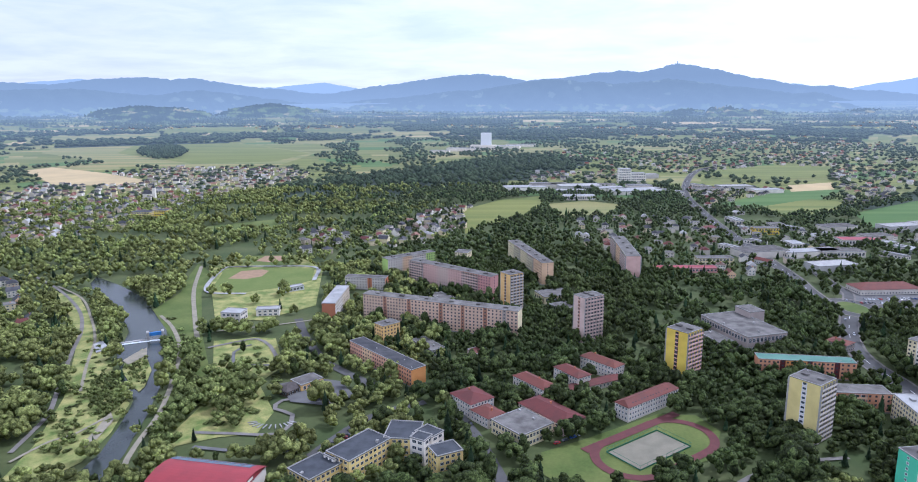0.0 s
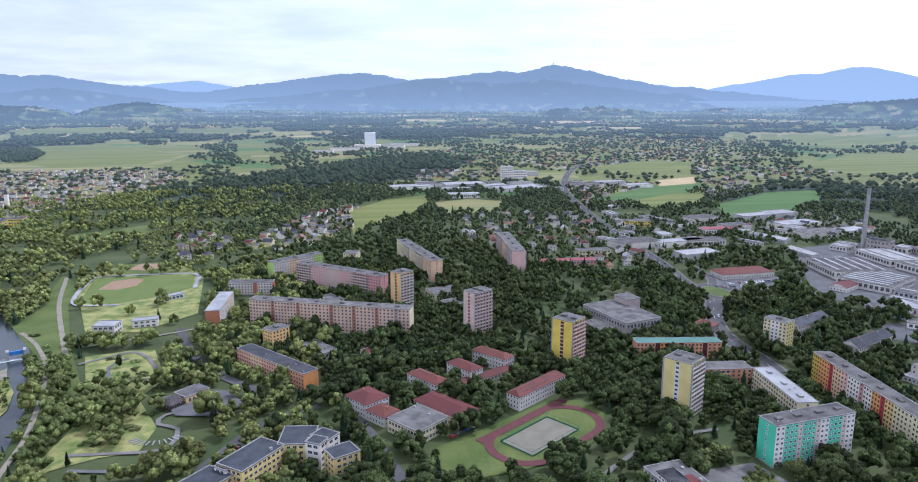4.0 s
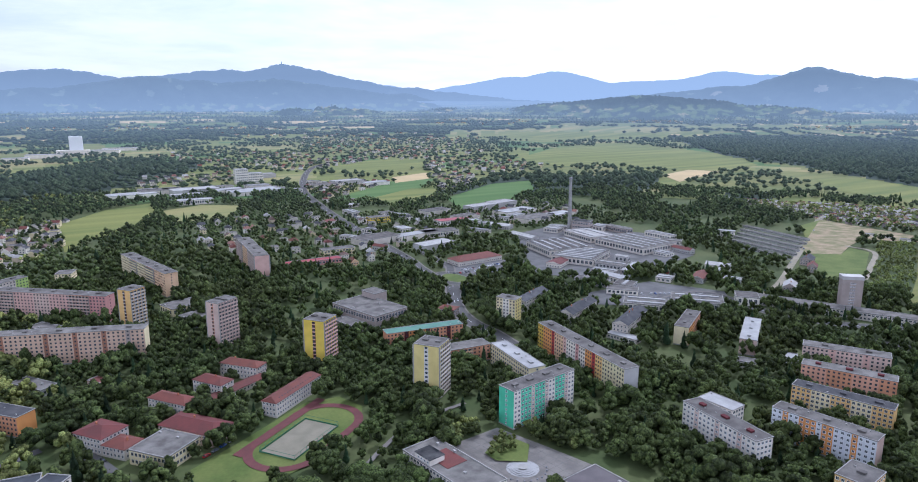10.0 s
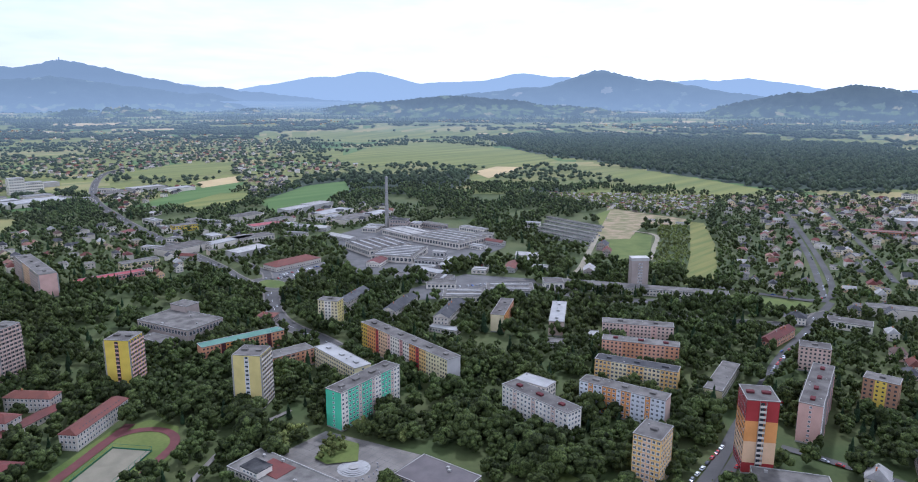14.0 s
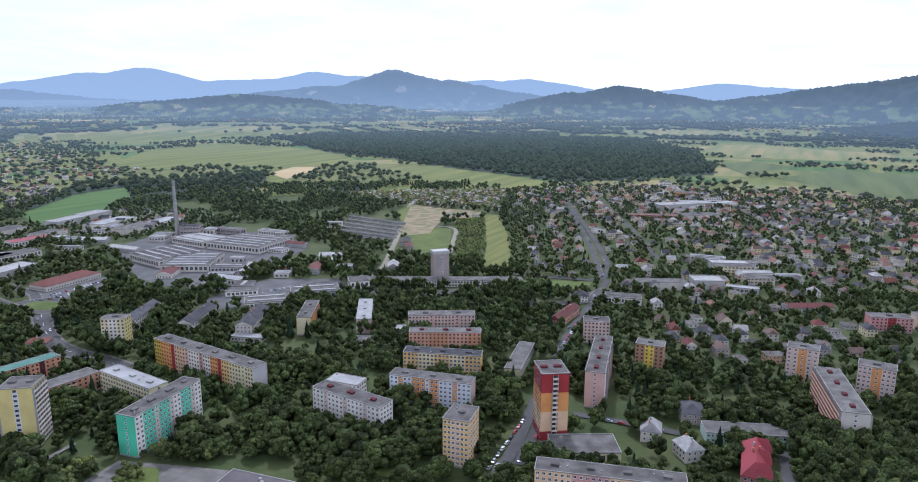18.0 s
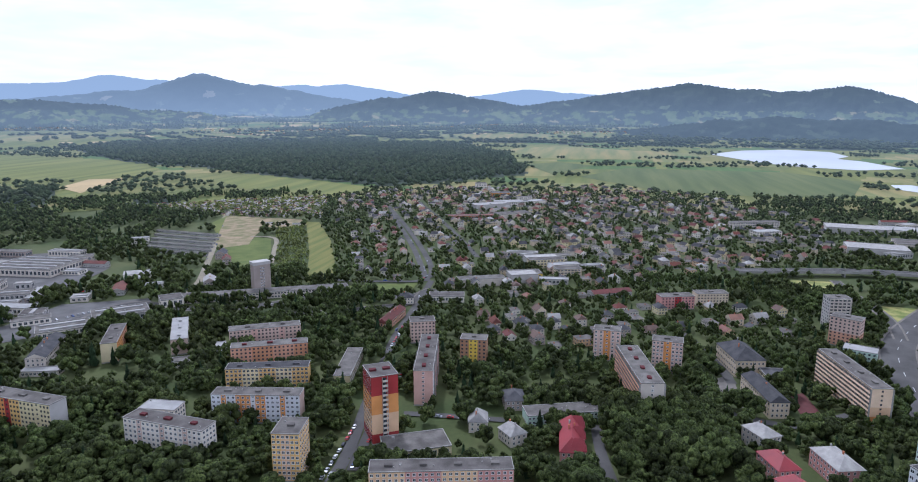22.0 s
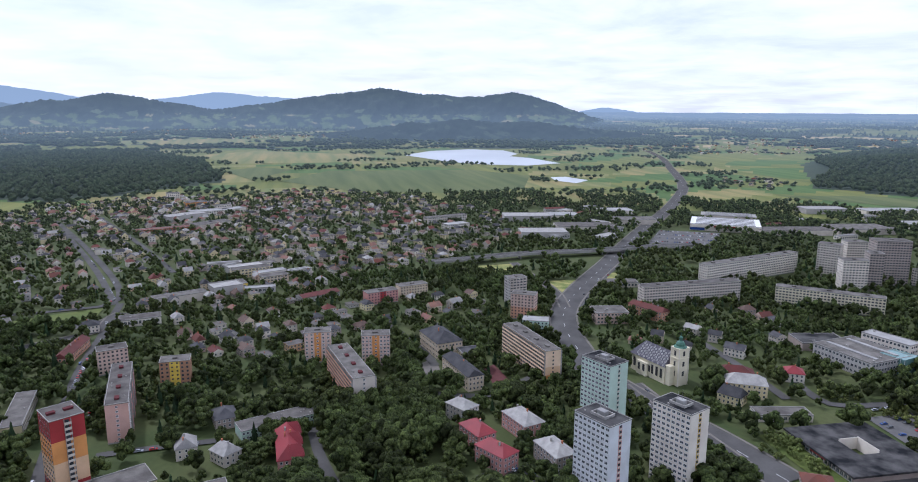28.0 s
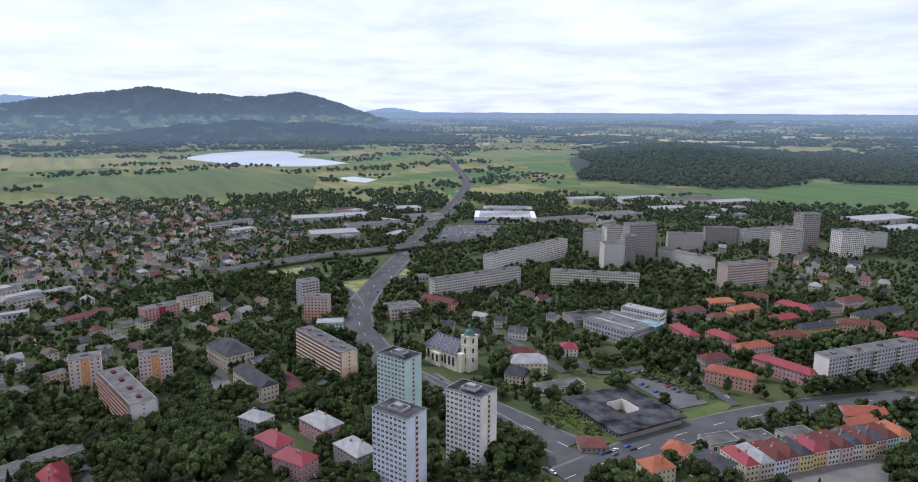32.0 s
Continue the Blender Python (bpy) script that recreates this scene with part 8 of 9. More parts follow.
# industrial and trade halls on the outskirts
for k, (x, y, l, w, a) in enumerate(HALLS):
    hall("trade_hall", "%s trade hall on the outskirts" % ("white", "grey", "pale")[k % 3], x, y, l, w, a, 7 + k % 3, P(("white", "offwhite", "grey")[k % 3]), (M_flatwhite, M_flat, M_tin)[k % 3], "trade hall", strips=0, wins=False, group="outskirt halls")

# ---- trees ----
def crown_faces(seed, lobes, leaves, size, kind="round"):
    """Leaf clumps of one crown about 1 high and 1 wide, standing on z = 0: arrays of quads (n, 4, 3). Many small tilted blades on uneven lobes."""
    r = np.random.RandomState(seed)
    if kind == "round":
        n = lobes
        c = r.normal(size=(n, 3)); c /= np.linalg.norm(c, axis=1)[:, None]
        c[:, 2] = np.where(c[:, 2] < -0.3, -c[:, 2], c[:, 2])
        c = c * (0.31, 0.31, 0.27) * r.uniform(0.8, 1.08, n)[:, None]
        c[:, 2] += 0.56
        rad = r.uniform(0.13, 0.21, n)
        c[0], rad[0] = (r.normal() * 0.05, r.normal() * 0.05, 0.74), 0.22
    elif kind == "tall":
        n = lobes
        c = np.stack([r.normal(size=n) * 0.10, r.normal(size=n) * 0.10, np.linspace(0.22, 0.86, n)], 1)
        rad = r.uniform(0.16, 0.24, n) * np.linspace(1.15, 0.7, n)
    else:                               # spruce: shrinking whorls
        n = lobes
        z = np.linspace(0.12, 0.92, n)
        c = np.stack([0 * z, 0 * z, z], 1)
        rad = 0.30 * (1.02 - z)
    w = rad ** 2
    i = r.choice(n, leaves, p=w / w.sum())
    d = r.normal(size=(leaves, 3)); d /= np.linalg.norm(d, axis=1)[:, None]
    if kind == "spruce":
        d[:, 2] *= 0.25
    p = c[i] + d * (rad[i] * r.uniform(0.80, 1.03, leaves))[:, None]
    nrm = d + r.normal(size=(leaves, 3)) * 0.42 + (0, 0, 0.25)
    nrm /= np.linalg.norm(nrm, axis=1)[:, None]
    a = np.cross(nrm, r.normal(size=(leaves, 3))); a /= np.linalg.norm(a, axis=1)[:, None]
    b = np.cross(nrm, a)
    s = (size * r.uniform(0.6, 1.25, leaves))[:, None]
    k = r.uniform(0.55, 1.0, leaves)[:, None]
    return np.stack([p - a * s, p - b * s * k, p + a * s, p + b * s * k], 1)


def lobe_faces(seed, lobes, n, rings, kind="round"):
    """The body of a leafy crown: rounded clumps of uneven size, set on an egg, with dark clefts between them."""
    r = np.random.RandomState(seed + 300)
    vs, fs, at = [], [], 0
    for i in range(lobes):
        t = (i + 0.5) / lobes
        a, z = i * 2.39996 + r.uniform(-0.4, 0.4), 0.34 + 0.50 * t + r.uniform(-0.05, 0.05)
        out = math.sin(math.pi * (0.22 + 0.72 * t)) * (0.29 if kind == "round" else 0.15) * r.uniform(0.8, 1.15)
        rad = r.uniform(0.155, 0.225) * (1.12 - 0.25 * t) * (1.0 if lobes > 7 else 1.22)
        c = np.array((math.cos(a) * out, math.sin(a) * out, z))
        for k in range(rings + 1):
            p = math.pi * (0.06 + 0.90 * k / rings)
            for q in range(n):
                w = 2 * math.pi * (q + 0.5 * (k % 2)) / n
                rr = rad * r.uniform(0.82, 1.15)
                vs.append(c + (math.cos(w) * math.sin(p) * rr, math.sin(w) * math.sin(p) * rr, -math.cos(p) * rr * 0.9))
        fs += [(at + k * n + q, at + k * n + (q + 1) % n, at + (k + 1) * n + (q + 1) % n, at + (k + 1) * n + q) for k in range(rings) for q in range(n)]
        at += (rings + 1) * n
    return np.array(vs), np.array(fs)


def core_faces(seed, kind, n=8, rings=6):
    """The lumpy inner body of a crown: rings of uneven facets that bulge into clumps."""
    r = np.random.RandomState(seed + 900)
    res, ring = [], []
    for i in range(rings + 1):
        t = i / rings
        if kind == "round":
            z, rr = 0.22 + 0.72 * t, 0.46 * math.sin(math.pi * (0.10 + 0.88 * t)) ** 0.8
        elif kind == "tall":
            z, rr = 0.12 + 0.84 * t, 0.27 * math.sin(math.pi * (0.12 + 0.86 * t)) ** 0.7
        else:
            z, rr = 0.08 + 0.90 * t, 0.30 * (1.03 - t)
        lump = r.uniform(0.70, 1.20, n) if kind != "spruce" else r.uniform(0.8, 1.15, n) * (1.12 if i % 2 else 0.86)
        off = (i % 2) * 0.5
        ring.append(np.array([(rr * lump[k] * math.cos(2 * math.pi * (k + off) / n), rr * lump[k] * math.sin(2 * math.pi * (k + off) / n), z + r.uniform(-0.03, 0.03)) for k in range(n)]))
    v = np.concatenate(ring) * (0.80, 0.80, 0.92)
    f = [(i * n + k, i * n + (k + 1) % n, (i + 1) * n + (k + 1) % n, (i + 1) * n + k) for i in range(rings) for k in range(n)]
    return v, np.array(f)


def template(leaves, core=None):
    """Blades (n, 4, 3) and a core as one set of vertices and faces."""
    v, f = leaves.reshape(-1, 3), np.arange(4 * len(leaves)).reshape(-1, 4)
    if core is not None:
        v, f = np.concatenate([core[0], v]), np.concatenate([core[1], f + len(core[0])])
    return v, f


def quads_mesh(name, vf, material):
    v, f = vf
    me = bpy.data.meshes.new(name)
    n = len(f)
    me.vertices.add(len(v))
    me.vertices.foreach_set("co", np.ascontiguousarray(v, dtype=np.float32).ravel())
    me.loops.add(4 * n)
    me.loops.foreach_set("vertex_index", np.ascontiguousarray(f, dtype=np.int32).ravel())
    me.polygons.add(n)
    me.polygons.foreach_set("loop_start", np.arange(0, 4 * n, 4, dtype=np.int32))
    me.polygons.foreach_set("loop_total", np.full(n, 4, dtype=np.int32))
    me.polygons.foreach_set("use_smooth", np.ones(n, dtype=bool))
    me.materials.append(material)
    me.update(calc_edges=True)
    return me


def trunk_mesh(seed):
    """Tapered trunk with three or four limbs, 1 high in all."""
    r = random.Random(seed)
    g = Geo()
    g.cyl(0, 0, 0, 0.5, 0.022, 0.012, 7)
    for k in range(4):
        a, z = k * 1.7 + r.random(), 0.25 + 0.06 * k
        dx, dy = math.cos(a), math.sin(a)
        p, q, t = Vector((0, 0, z)), Vector((dx * 0.2, dy * 0.2, z + 0.24)), 0.009
        u = Vector((-dy, dx, 0)) * t
        v = Vector((0, 0, t))
        g.quad(*[tuple(o) for o in (p + u, p - u, q - u * 0.4, q + u * 0.4)])
        g.quad(*[tuple(o) for o in (p + v, p - v, q - v * 0.4, q + v * 0.4)])
    return g.mesh("trunk", M_bark)


NEAR = {"round": [], "tall": [], "spruce": []}
for s in range(6):
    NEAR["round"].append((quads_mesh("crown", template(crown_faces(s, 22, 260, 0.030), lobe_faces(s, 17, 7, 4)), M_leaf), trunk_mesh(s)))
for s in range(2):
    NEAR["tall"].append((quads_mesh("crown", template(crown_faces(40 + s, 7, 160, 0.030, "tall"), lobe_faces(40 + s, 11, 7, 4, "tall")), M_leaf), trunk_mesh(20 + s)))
    NEAR["spruce"].append((quads_mesh("crown", template(crown_faces(60 + s, 12, 380, 0.040, "spruce"), core_faces(s, "spruce", 12, 12)), M_conif), trunk_mesh(30 + s)))


class Wood:
    """Trees joined into one mesh: crown templates set out by numpy."""

    def __init__(self):
        self.v, self.f, self.n = [], [], 0

    def plant(self, temps, x, y, h, w, rs):
        for k, (tv, tf) in enumerate(temps):
            sel = np.arange(len(x)) % len(temps) == k
            n = sel.sum()
            if not n:
                continue
            a = rs.uniform(0, 2 * np.pi, n)
            c, s = np.cos(a)[:, None], np.sin(a)[:, None]
            X, Y, Z = tv[None, :, 0], tv[None, :, 1], tv[None, :, 2]
            W, H = w[sel][:, None], h[sel][:, None]
            self.v.append(np.stack([(X * c - Y * s) * W + x[sel][:, None], (X * s + Y * c) * W + y[sel][:, None], Z * H + 0 * W], -1).reshape(-1, 3))
            self.f.append((tf[None] + (self.n + np.arange(n) * len(tv))[:, None, None]).reshape(-1, 4))
            self.n += n * len(tv)

    def done(self, name, material, label):
        if self.v:
            return tagged(new(name, quads_mesh(name, (np.concatenate(self.v), np.concatenate(self.f)), material)), label, "trees", kind="stuff")


def scatter(r0, r1, step, seed):
    """Jittered points in the ring r0..r1, over the side of the town that is built."""
    rs = np.random.RandomState(seed)
    n = int(r1 / step) + 1
    gx, gy = np.meshgrid(np.arange(-n, n + 1) * step, np.arange(-n, n + 1) * step)
    x, y = gx.ravel() + rs.uniform(-0.48, 0.48, gx.size) * step, gy.ravel() + rs.uniform(-0.48, 0.48, gx.size) * step
    r, az = np.hypot(x, y), np.degrees(np.arctan2(-x, y))
    k = (r > r0) & (r < r1) & (((az < 42) & (az > -162)))
    return x[k], y[k], rs


def field_noise(x, y, size, seed):
    """Smooth 0..1 noise in the plane."""
    rs = np.random.RandomState(seed)
    v = 0
    for k in range(5):
        a, f = rs.uniform(0, 2 * np.pi), rs.uniform(0.6, 1.8) * 2 * np.pi / size
        v = v + np.sin((x * np.cos(a) + y * np.sin(a)) * f + rs.uniform(0, 6.3))
    return 0.5 + v / 6.5


def open_ground(x, y):
    ok = np.ones(len(x), bool)
    for pts in KEEP:
        ok &= ~inside(x, y, pts)
    return ok


LAWNS = []
LAWNS.append([(-201, 529), (-150, 529), (-125.5, 461.2), (-115.1, 389.1), (-94, 402.2), (-75.4, 355.9), (-101.4, 334.5), (-162.5, 329.2), (-172.6, 368), (-166.1, 411.2)])
LAWNS.append([(43.9, 334.2), (65.5, 350), (113.5, 372.9), (151.3, 351.7), (122.2, 318.4), (89.9, 302.1), (62, 309.6)])
LAWNS.append([(216, 630), (271, 638), (287, 587), (228, 564), (186, 576)])
LAWNS.append([(357, -305.7), (322.5, -369.2), (244.7, -389.2), (228.3, -281), (241.8, -243.4), (290.2, -238.9)])
LAWNS.append([(189.8, 256.7), (239.6, 232.9), (241.7, 194.3), (222.7, 201.5)])
LAWNS.append([(377, 133.9), (400, 67.5), (370.1, 18.4), (321.2, 20.3), (311.8, 62.9), (314.2, 108.1)])
LAWNS.append([(-303, 800), (-184, 862), (-144, 715), (-116, 560), (-166, 538), (-213, 544)])

SUBX = [(q[0], q[1]) for q in SPOTS]


def near_house(x, y):
    """Suburban ground: within 26 m of a house."""
    cell = {}
    for i, (a, b) in enumerate(SUBX):
        cell.setdefault((int(a // 30), int(b // 30)), []).append(i)
    cx, cy = (x // 30).astype(int), (y // 30).astype(int)
    keys = set(cell)
    near = {(a + i, b + j) for a, b in keys for i in (-1, 0, 1) for j in (-1, 0, 1)}
    return np.array([(a, b) in near for a, b in zip(cx.tolist(), cy.tolist())], bool)


# shrubs, hedges and scrub on the banks, the island and the waste ground: outline, spacing, least and greatest height
SHRUBS = [([(-357, 628.6), (-343.9, 628.3), (-282.4, 550.2), (-273.3, 521.3), (-285.5, 514.7), (-317.1, 566.3)], 4.2, 2.5, 5.0),
          ([(-250.1, 434.2), (-243.6, 449.2), (-216.8, 410.6), (-210.3, 389.5), (-218.9, 381.7), (-237, 402.1)], 4.5, 3.5, 7.5),
          ([(-240, 458), (-236, 482), (-222, 456), (-213, 428), (-224, 435)], 3.6, 1.6, 4.0),
          ([(-205, 436), (-195, 430), (-186.5, 401.5), (-193, 401.6)], 5.5, 2.5, 5), ([(-233.3, 507.3), (-222.6, 507.1), (-203, 448.7), (-209, 454)], 5.0, 6, 11),
          ([(-190, 393), (-184, 397), (-178, 362), (-184, 352)], 5.5, 2.5, 5), ([(-180, 372), (-172.6, 381.2), (-155.2, 342.4), (-170.9, 345)], 6.5, 7, 12),
          ([(-196, 438.4), (-179.8, 438.2), (-158, 384.9), (-167.5, 377.3)], 6.5, 8, 13), ([(-219.4, 507.1), (-207.8, 506.9), (-179.5, 448.4), (-185.8, 438.3)], 7, 8, 13),
          ([(-175.7, 438.2), (-161.6, 438), (-144.5, 392.7), (-154.4, 384.8)], 7, 8, 14), ([(-170, 462), (-136.1, 447.8), (-128.7, 400.9), (-150.2, 409.8)], 7.5, 9, 15),
          ([(-156.6, 401.2), (-136.1, 400.9), (-127, 368), (-142.4, 368)], 7.5, 8, 13), ([(-240, 385), (-222, 372), (-214, 335), (-236, 345)], 7, 3, 7),
          ([(-181, 345), (-176, 340), (-172, 312), (-179, 312)], 6, 2, 5), ([(-262, 430), (-250, 415), (-243, 372), (-262, 380)], 8, 5, 10),
          ([(-330, 560), (-300, 520), (-262, 440), (-245, 350), (-213, 330), (-205, 365), (-232, 430), (-275, 500)], 7.5, 0.7, 2.6), ([(-270, 600), (-215, 520), (-180, 420), (-166, 350), (-185, 360), (-215, 470), (-245, 540)], 9, 0.8, 4.5), ([(-190, 510), (-150, 515), (-125, 465), (-118, 390), (-140, 360), (-165, 400)], 12, 0.7, 2.2),
          ([(935, 458), (974, 429), (782, 339), (679, 299), (682, 336), (779, 384)], 5.5, 2.5, 5.5),
          ([(1102, 834), (1317, 526), (1048, 432), (1028, 603)], 9.0, 2.5, 5.5),
          ([(300.7, -253.9), (288.8, -274.3), (260, -265.2), (263.1, -251)], 4.0, 2.0, 6.5), ([(257.6, -258), (265.4, -266), (256, -280), (244, -268)], 5, 3, 8), ([(299.8, -287.9), (300, -299.1), (285.7, -290.1), (285.2, -280.4)], 4, 2, 7), ([(317.9, -371.6), (317.5, -386.7), (262, -382), (262, -376)], 5, 3, 7), ([(352, -358.1), (341.8, -383.6), (327.5, -369.7), (337.5, -345.2)], 5, 2.5, 5.5),
          ([(183, 271), (201, 282), (205, 268), (190, 262)], 5.5, 6, 10), ([(205, 292), (216, 270), (226, 246), (236, 250), (222, 290)], 6, 4, 9), ([(170, 284), (184, 294), (200, 300), (168, 305)], 5.5, 5, 10),
          ([(310, -277), (306, -291), (258, -290), (256, -277)], 4.5, 2.0, 6.5), ([(254, -294), (257, -350), (252, -350), (247, -300)], 5.0, 1.5, 4.0), ([(312, -352), (314, -396), (308, -396), (306, -352)], 4.5, 3, 7), ([(250, -388), (310, -402), (308, -396), (250, -382)], 4.5, 2.5, 6)]
shrub = Wood()
rsh = np.random.RandomState(77)
T_shrub = [template(crown_faces(500 + s, 11, 10, 0.075), lobe_faces(s + 70, 4, 4, 2)) for s in range(4)]
for pts, step, h0, h1 in SHRUBS:
    xs, ys = [q[0] for q in pts], [q[1] for q in pts]
    gx, gy = np.meshgrid(np.arange(min(xs), max(xs), step), np.arange(min(ys), max(ys), step))
    sx, sy = gx.ravel() + rsh.uniform(-0.5, 0.5, gx.size) * step, gy.ravel() + rsh.uniform(-0.5, 0.5, gx.size) * step
    ok = inside(sx, sy, pts) & (rsh.uniform(size=len(sx)) < 0.92)
    ok[ok] = free(sx[ok], sy[ok], 1.0)
    sh_ = rsh.uniform(h0, h1, ok.sum())
    shrub.plant(T_shrub, sx[ok], sy[ok], sh_, np.maximum(sh_ * rsh.uniform(0.95, 1.3, len(sh_)), step * 0.85), rsh)
shrub.done("shrubs", foliage("leaf_shrub", (0.070, 0.100, 0.028), (0.290, 0.330, 0.100), 0.8, True, 0.3), "bright green willow scrub and garden shrubs")
# garden huts among the allotments
huts = {}
plot = [(1102, 834), (1317, 526), (1048, 432), (1028, 603)]
rnd = random.Random(9)
for k in range(900):
    hx, hy = rnd.uniform(1028, 1317), rnd.uniform(432, 834)
    if inside(np.array([hx]), np.array([hy]), plot)[0]:
        m, lw = pose(hx, hy, 0, 0, 0, rnd.uniform(0, 180)), rnd.uniform(1.8, 3.2)
        g = Geo().box(-lw, lw, -1.6, 1.6, 0, 2.6, 1).hip(-lw - 0.3, lw + 0.3, -1.9, 1.9, 2.6, 1.3, 0.0, 0, 1)
        f = huts.setdefault(k % 4, Geo())
        o = len(f.v)
        f.v += [tuple(m @ Vector(v)) for v in g.v]; f.f += [tuple(i + o for i in q) for q in g.f]; f.m += g.m
for k, g in huts.items():
    mesh_thing("garden_huts", g, [ROOFS[(5, 2, 0, 5)[k]], WALLS[(0, 7, 2, 0)[k]]], "small garden huts on the allotments", "huts", kind="stuff")
KEEP.append([(-130, 398), (-96, 402), (-80, 376), (-98, 350), (-130, 364)]); KEEP.append(plot); KEEP.append([(935, 458), (974, 429), (782, 339), (679, 299), (682, 336), (779, 384)])
# dark cypresses before the office building
for k, (cx_, cy_) in enumerate(((547.8, 329.4), (550.7, 326.6), (553.5, 324.1), (553.9, 303.3), (555.8, 301.5), (571.2, 297.4), (578.3, 270.9), (579.7, 264.8), (581.5, 253.5), (544, 336), (541, 341), (560, 318))):
    t = thing("cypress", "slim dark conifer before the office building", "tree", cx_, cy_, 0, k * 40.0, "conifers by the office")
    part("trunk", NEAR["spruce"][0][1], None, t, place=Matrix.Diagonal((12, 12, 12, 1)))
    part("crown", NEAR["spruce"][k % 2][0], None, t, place=Matrix.Diagonal((6.5, 6.5, 13 + k % 3, 1)))

# near and middle trees
x, y, rs = scatter(285, 760, 8.2, 11)
ok = free(x, y, 2.6) & open_ground(x, y)
dens = field_noise(x, y, 90, 3)
lawn = np.zeros(len(x), bool)
for pts in LAWNS:
    lawn |= inside(x, y, pts)
sub = near_house(x, y)
ok &= np.where(lawn, rs.uniform(size=len(x)) < np.where((x < -60) & (y > 300), 0.045, 0.20), np.where(sub, rs.uniform(size=len(x)) < 0.92, (dens > 0.28) | (rs.uniform(size=len(x)) < 0.36)))
x, y = x[ok], y[ok]
h = rs.uniform(8.0, 15.5, len(x)) * np.where(near_house(x, y), 0.76, 1.0) * (0.65 + 0.6 * field_noise(x, y, 70, 8))
kind = np.where(rs.uniform(size=len(x)) < 0.09, 2, np.where(rs.uniform(size=len(x)) < 0.08, 1, 0))
r = np.hypot(x, y)
az = np.degrees(np.arctan2(-x, y))
order = np.argsort(r)
single = np.zeros(len(x), bool)
single[order[:230]] = True
for i in order[:230]:
    kd = ("round", "tall", "spruce")[kind[i]]
    crown, trunk = NEAR[kd][i % len(NEAR[kd])]
    lbl = {"round": "broad dark green leafy tree", "tall": "slender upright leafy tree", "spruce": "dark pointed spruce"}[kd] + " among the blocks"
    t = thing("tree", lbl, "tree", x[i], y[i], 0, float(i * 47 % 360), "town trees")
    wd = h[i] * (rs.uniform(0.95, 1.25) if kd == "round" else 0.75)
    part("trunk", trunk, None, t, place=Matrix.Diagonal((h[i], h[i], h[i], 1)))
    part("crown", crown, None, t, place=Matrix.Diagonal((wd, wd, h[i], 1)))
T_mid = [template(crown_faces(100 + s, 17, 22, 0.042), lobe_faces(s + 10, 9, 5, 3)) for s in range(6)]
T_spr = [template(crown_faces(120 + s, 9, 40, 0.06, "spruce"), core_faces(s, "spruce", 7, 6)) for s in range(2)]
T_tal = [template(crown_faces(130 + s, 6, 16, 0.045, "tall"), lobe_faces(130 + s, 6, 5, 3, "tall")) for s in range(3)]
wood, con = Wood(), Wood()
# sunshine on the river side is put into this paler, yellower leaf colour
M_sunlit_leaf = foliage("leaf_sunlit_paint", (0.104, 0.128, 0.038), (0.400, 0.430, 0.135), 0.7, True, 0.4)
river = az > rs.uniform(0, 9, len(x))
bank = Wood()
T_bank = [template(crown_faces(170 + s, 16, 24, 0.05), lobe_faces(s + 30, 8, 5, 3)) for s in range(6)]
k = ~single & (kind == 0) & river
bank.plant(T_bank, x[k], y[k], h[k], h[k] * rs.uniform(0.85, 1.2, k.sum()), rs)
bank.done("riverside_trees", M_sunlit_leaf, "riverside trees in a paler green that stands in for sunlight")
k = ~single & (kind == 0) & (r < 470) & ~river
wood.plant(T_mid, x[k], y[k], h[k], h[k] * rs.uniform(0.85, 1.2, k.sum()), rs)
T_mid2 = [template(crown_faces(150 + s, 13, 5, 0.060), lobe_faces(s + 50, 5, 4, 2)) for s in range(6)]
k = ~single & (kind == 0) & (r >= 470) & ~river
wood.plant(T_mid2, x[k], y[k], h[k], h[k] * rs.uniform(0.85, 1.2, k.sum()), rs)
# dense old park trees beside the villas
PARK = [(378, -20), (400, -35), (408, -60), (402, -85), (380, -98), (328, -95), (310, -28)]
gx, gy = np.meshgrid(np.arange(306, 410, 8.0), np.arange(-100, -16, 8.0))
px_, py_ = gx.ravel() + rs.uniform(-3, 3, gx.size), gy.ravel() + rs.uniform(-3, 3, gx.size)
q = inside(px_, py_, PARK) & free(px_, py_, 3.0)
ph = rs.uniform(15, 20, q.sum())
wood.plant(T_mid, px_[q], py_[q], ph, ph * rs.uniform(0.75, 0.95, q.sum()), rs)
k = ~single & (kind == 1)
wood.plant(T_tal, x[k], y[k], h[k] * 1.1, h[k] * 0.75, rs)
k = ~single & (kind == 2)
con.plant(T_spr, x[k], y[k], h[k] * 1.15, h[k] * 0.8, rs)
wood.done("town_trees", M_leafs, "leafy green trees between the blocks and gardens")
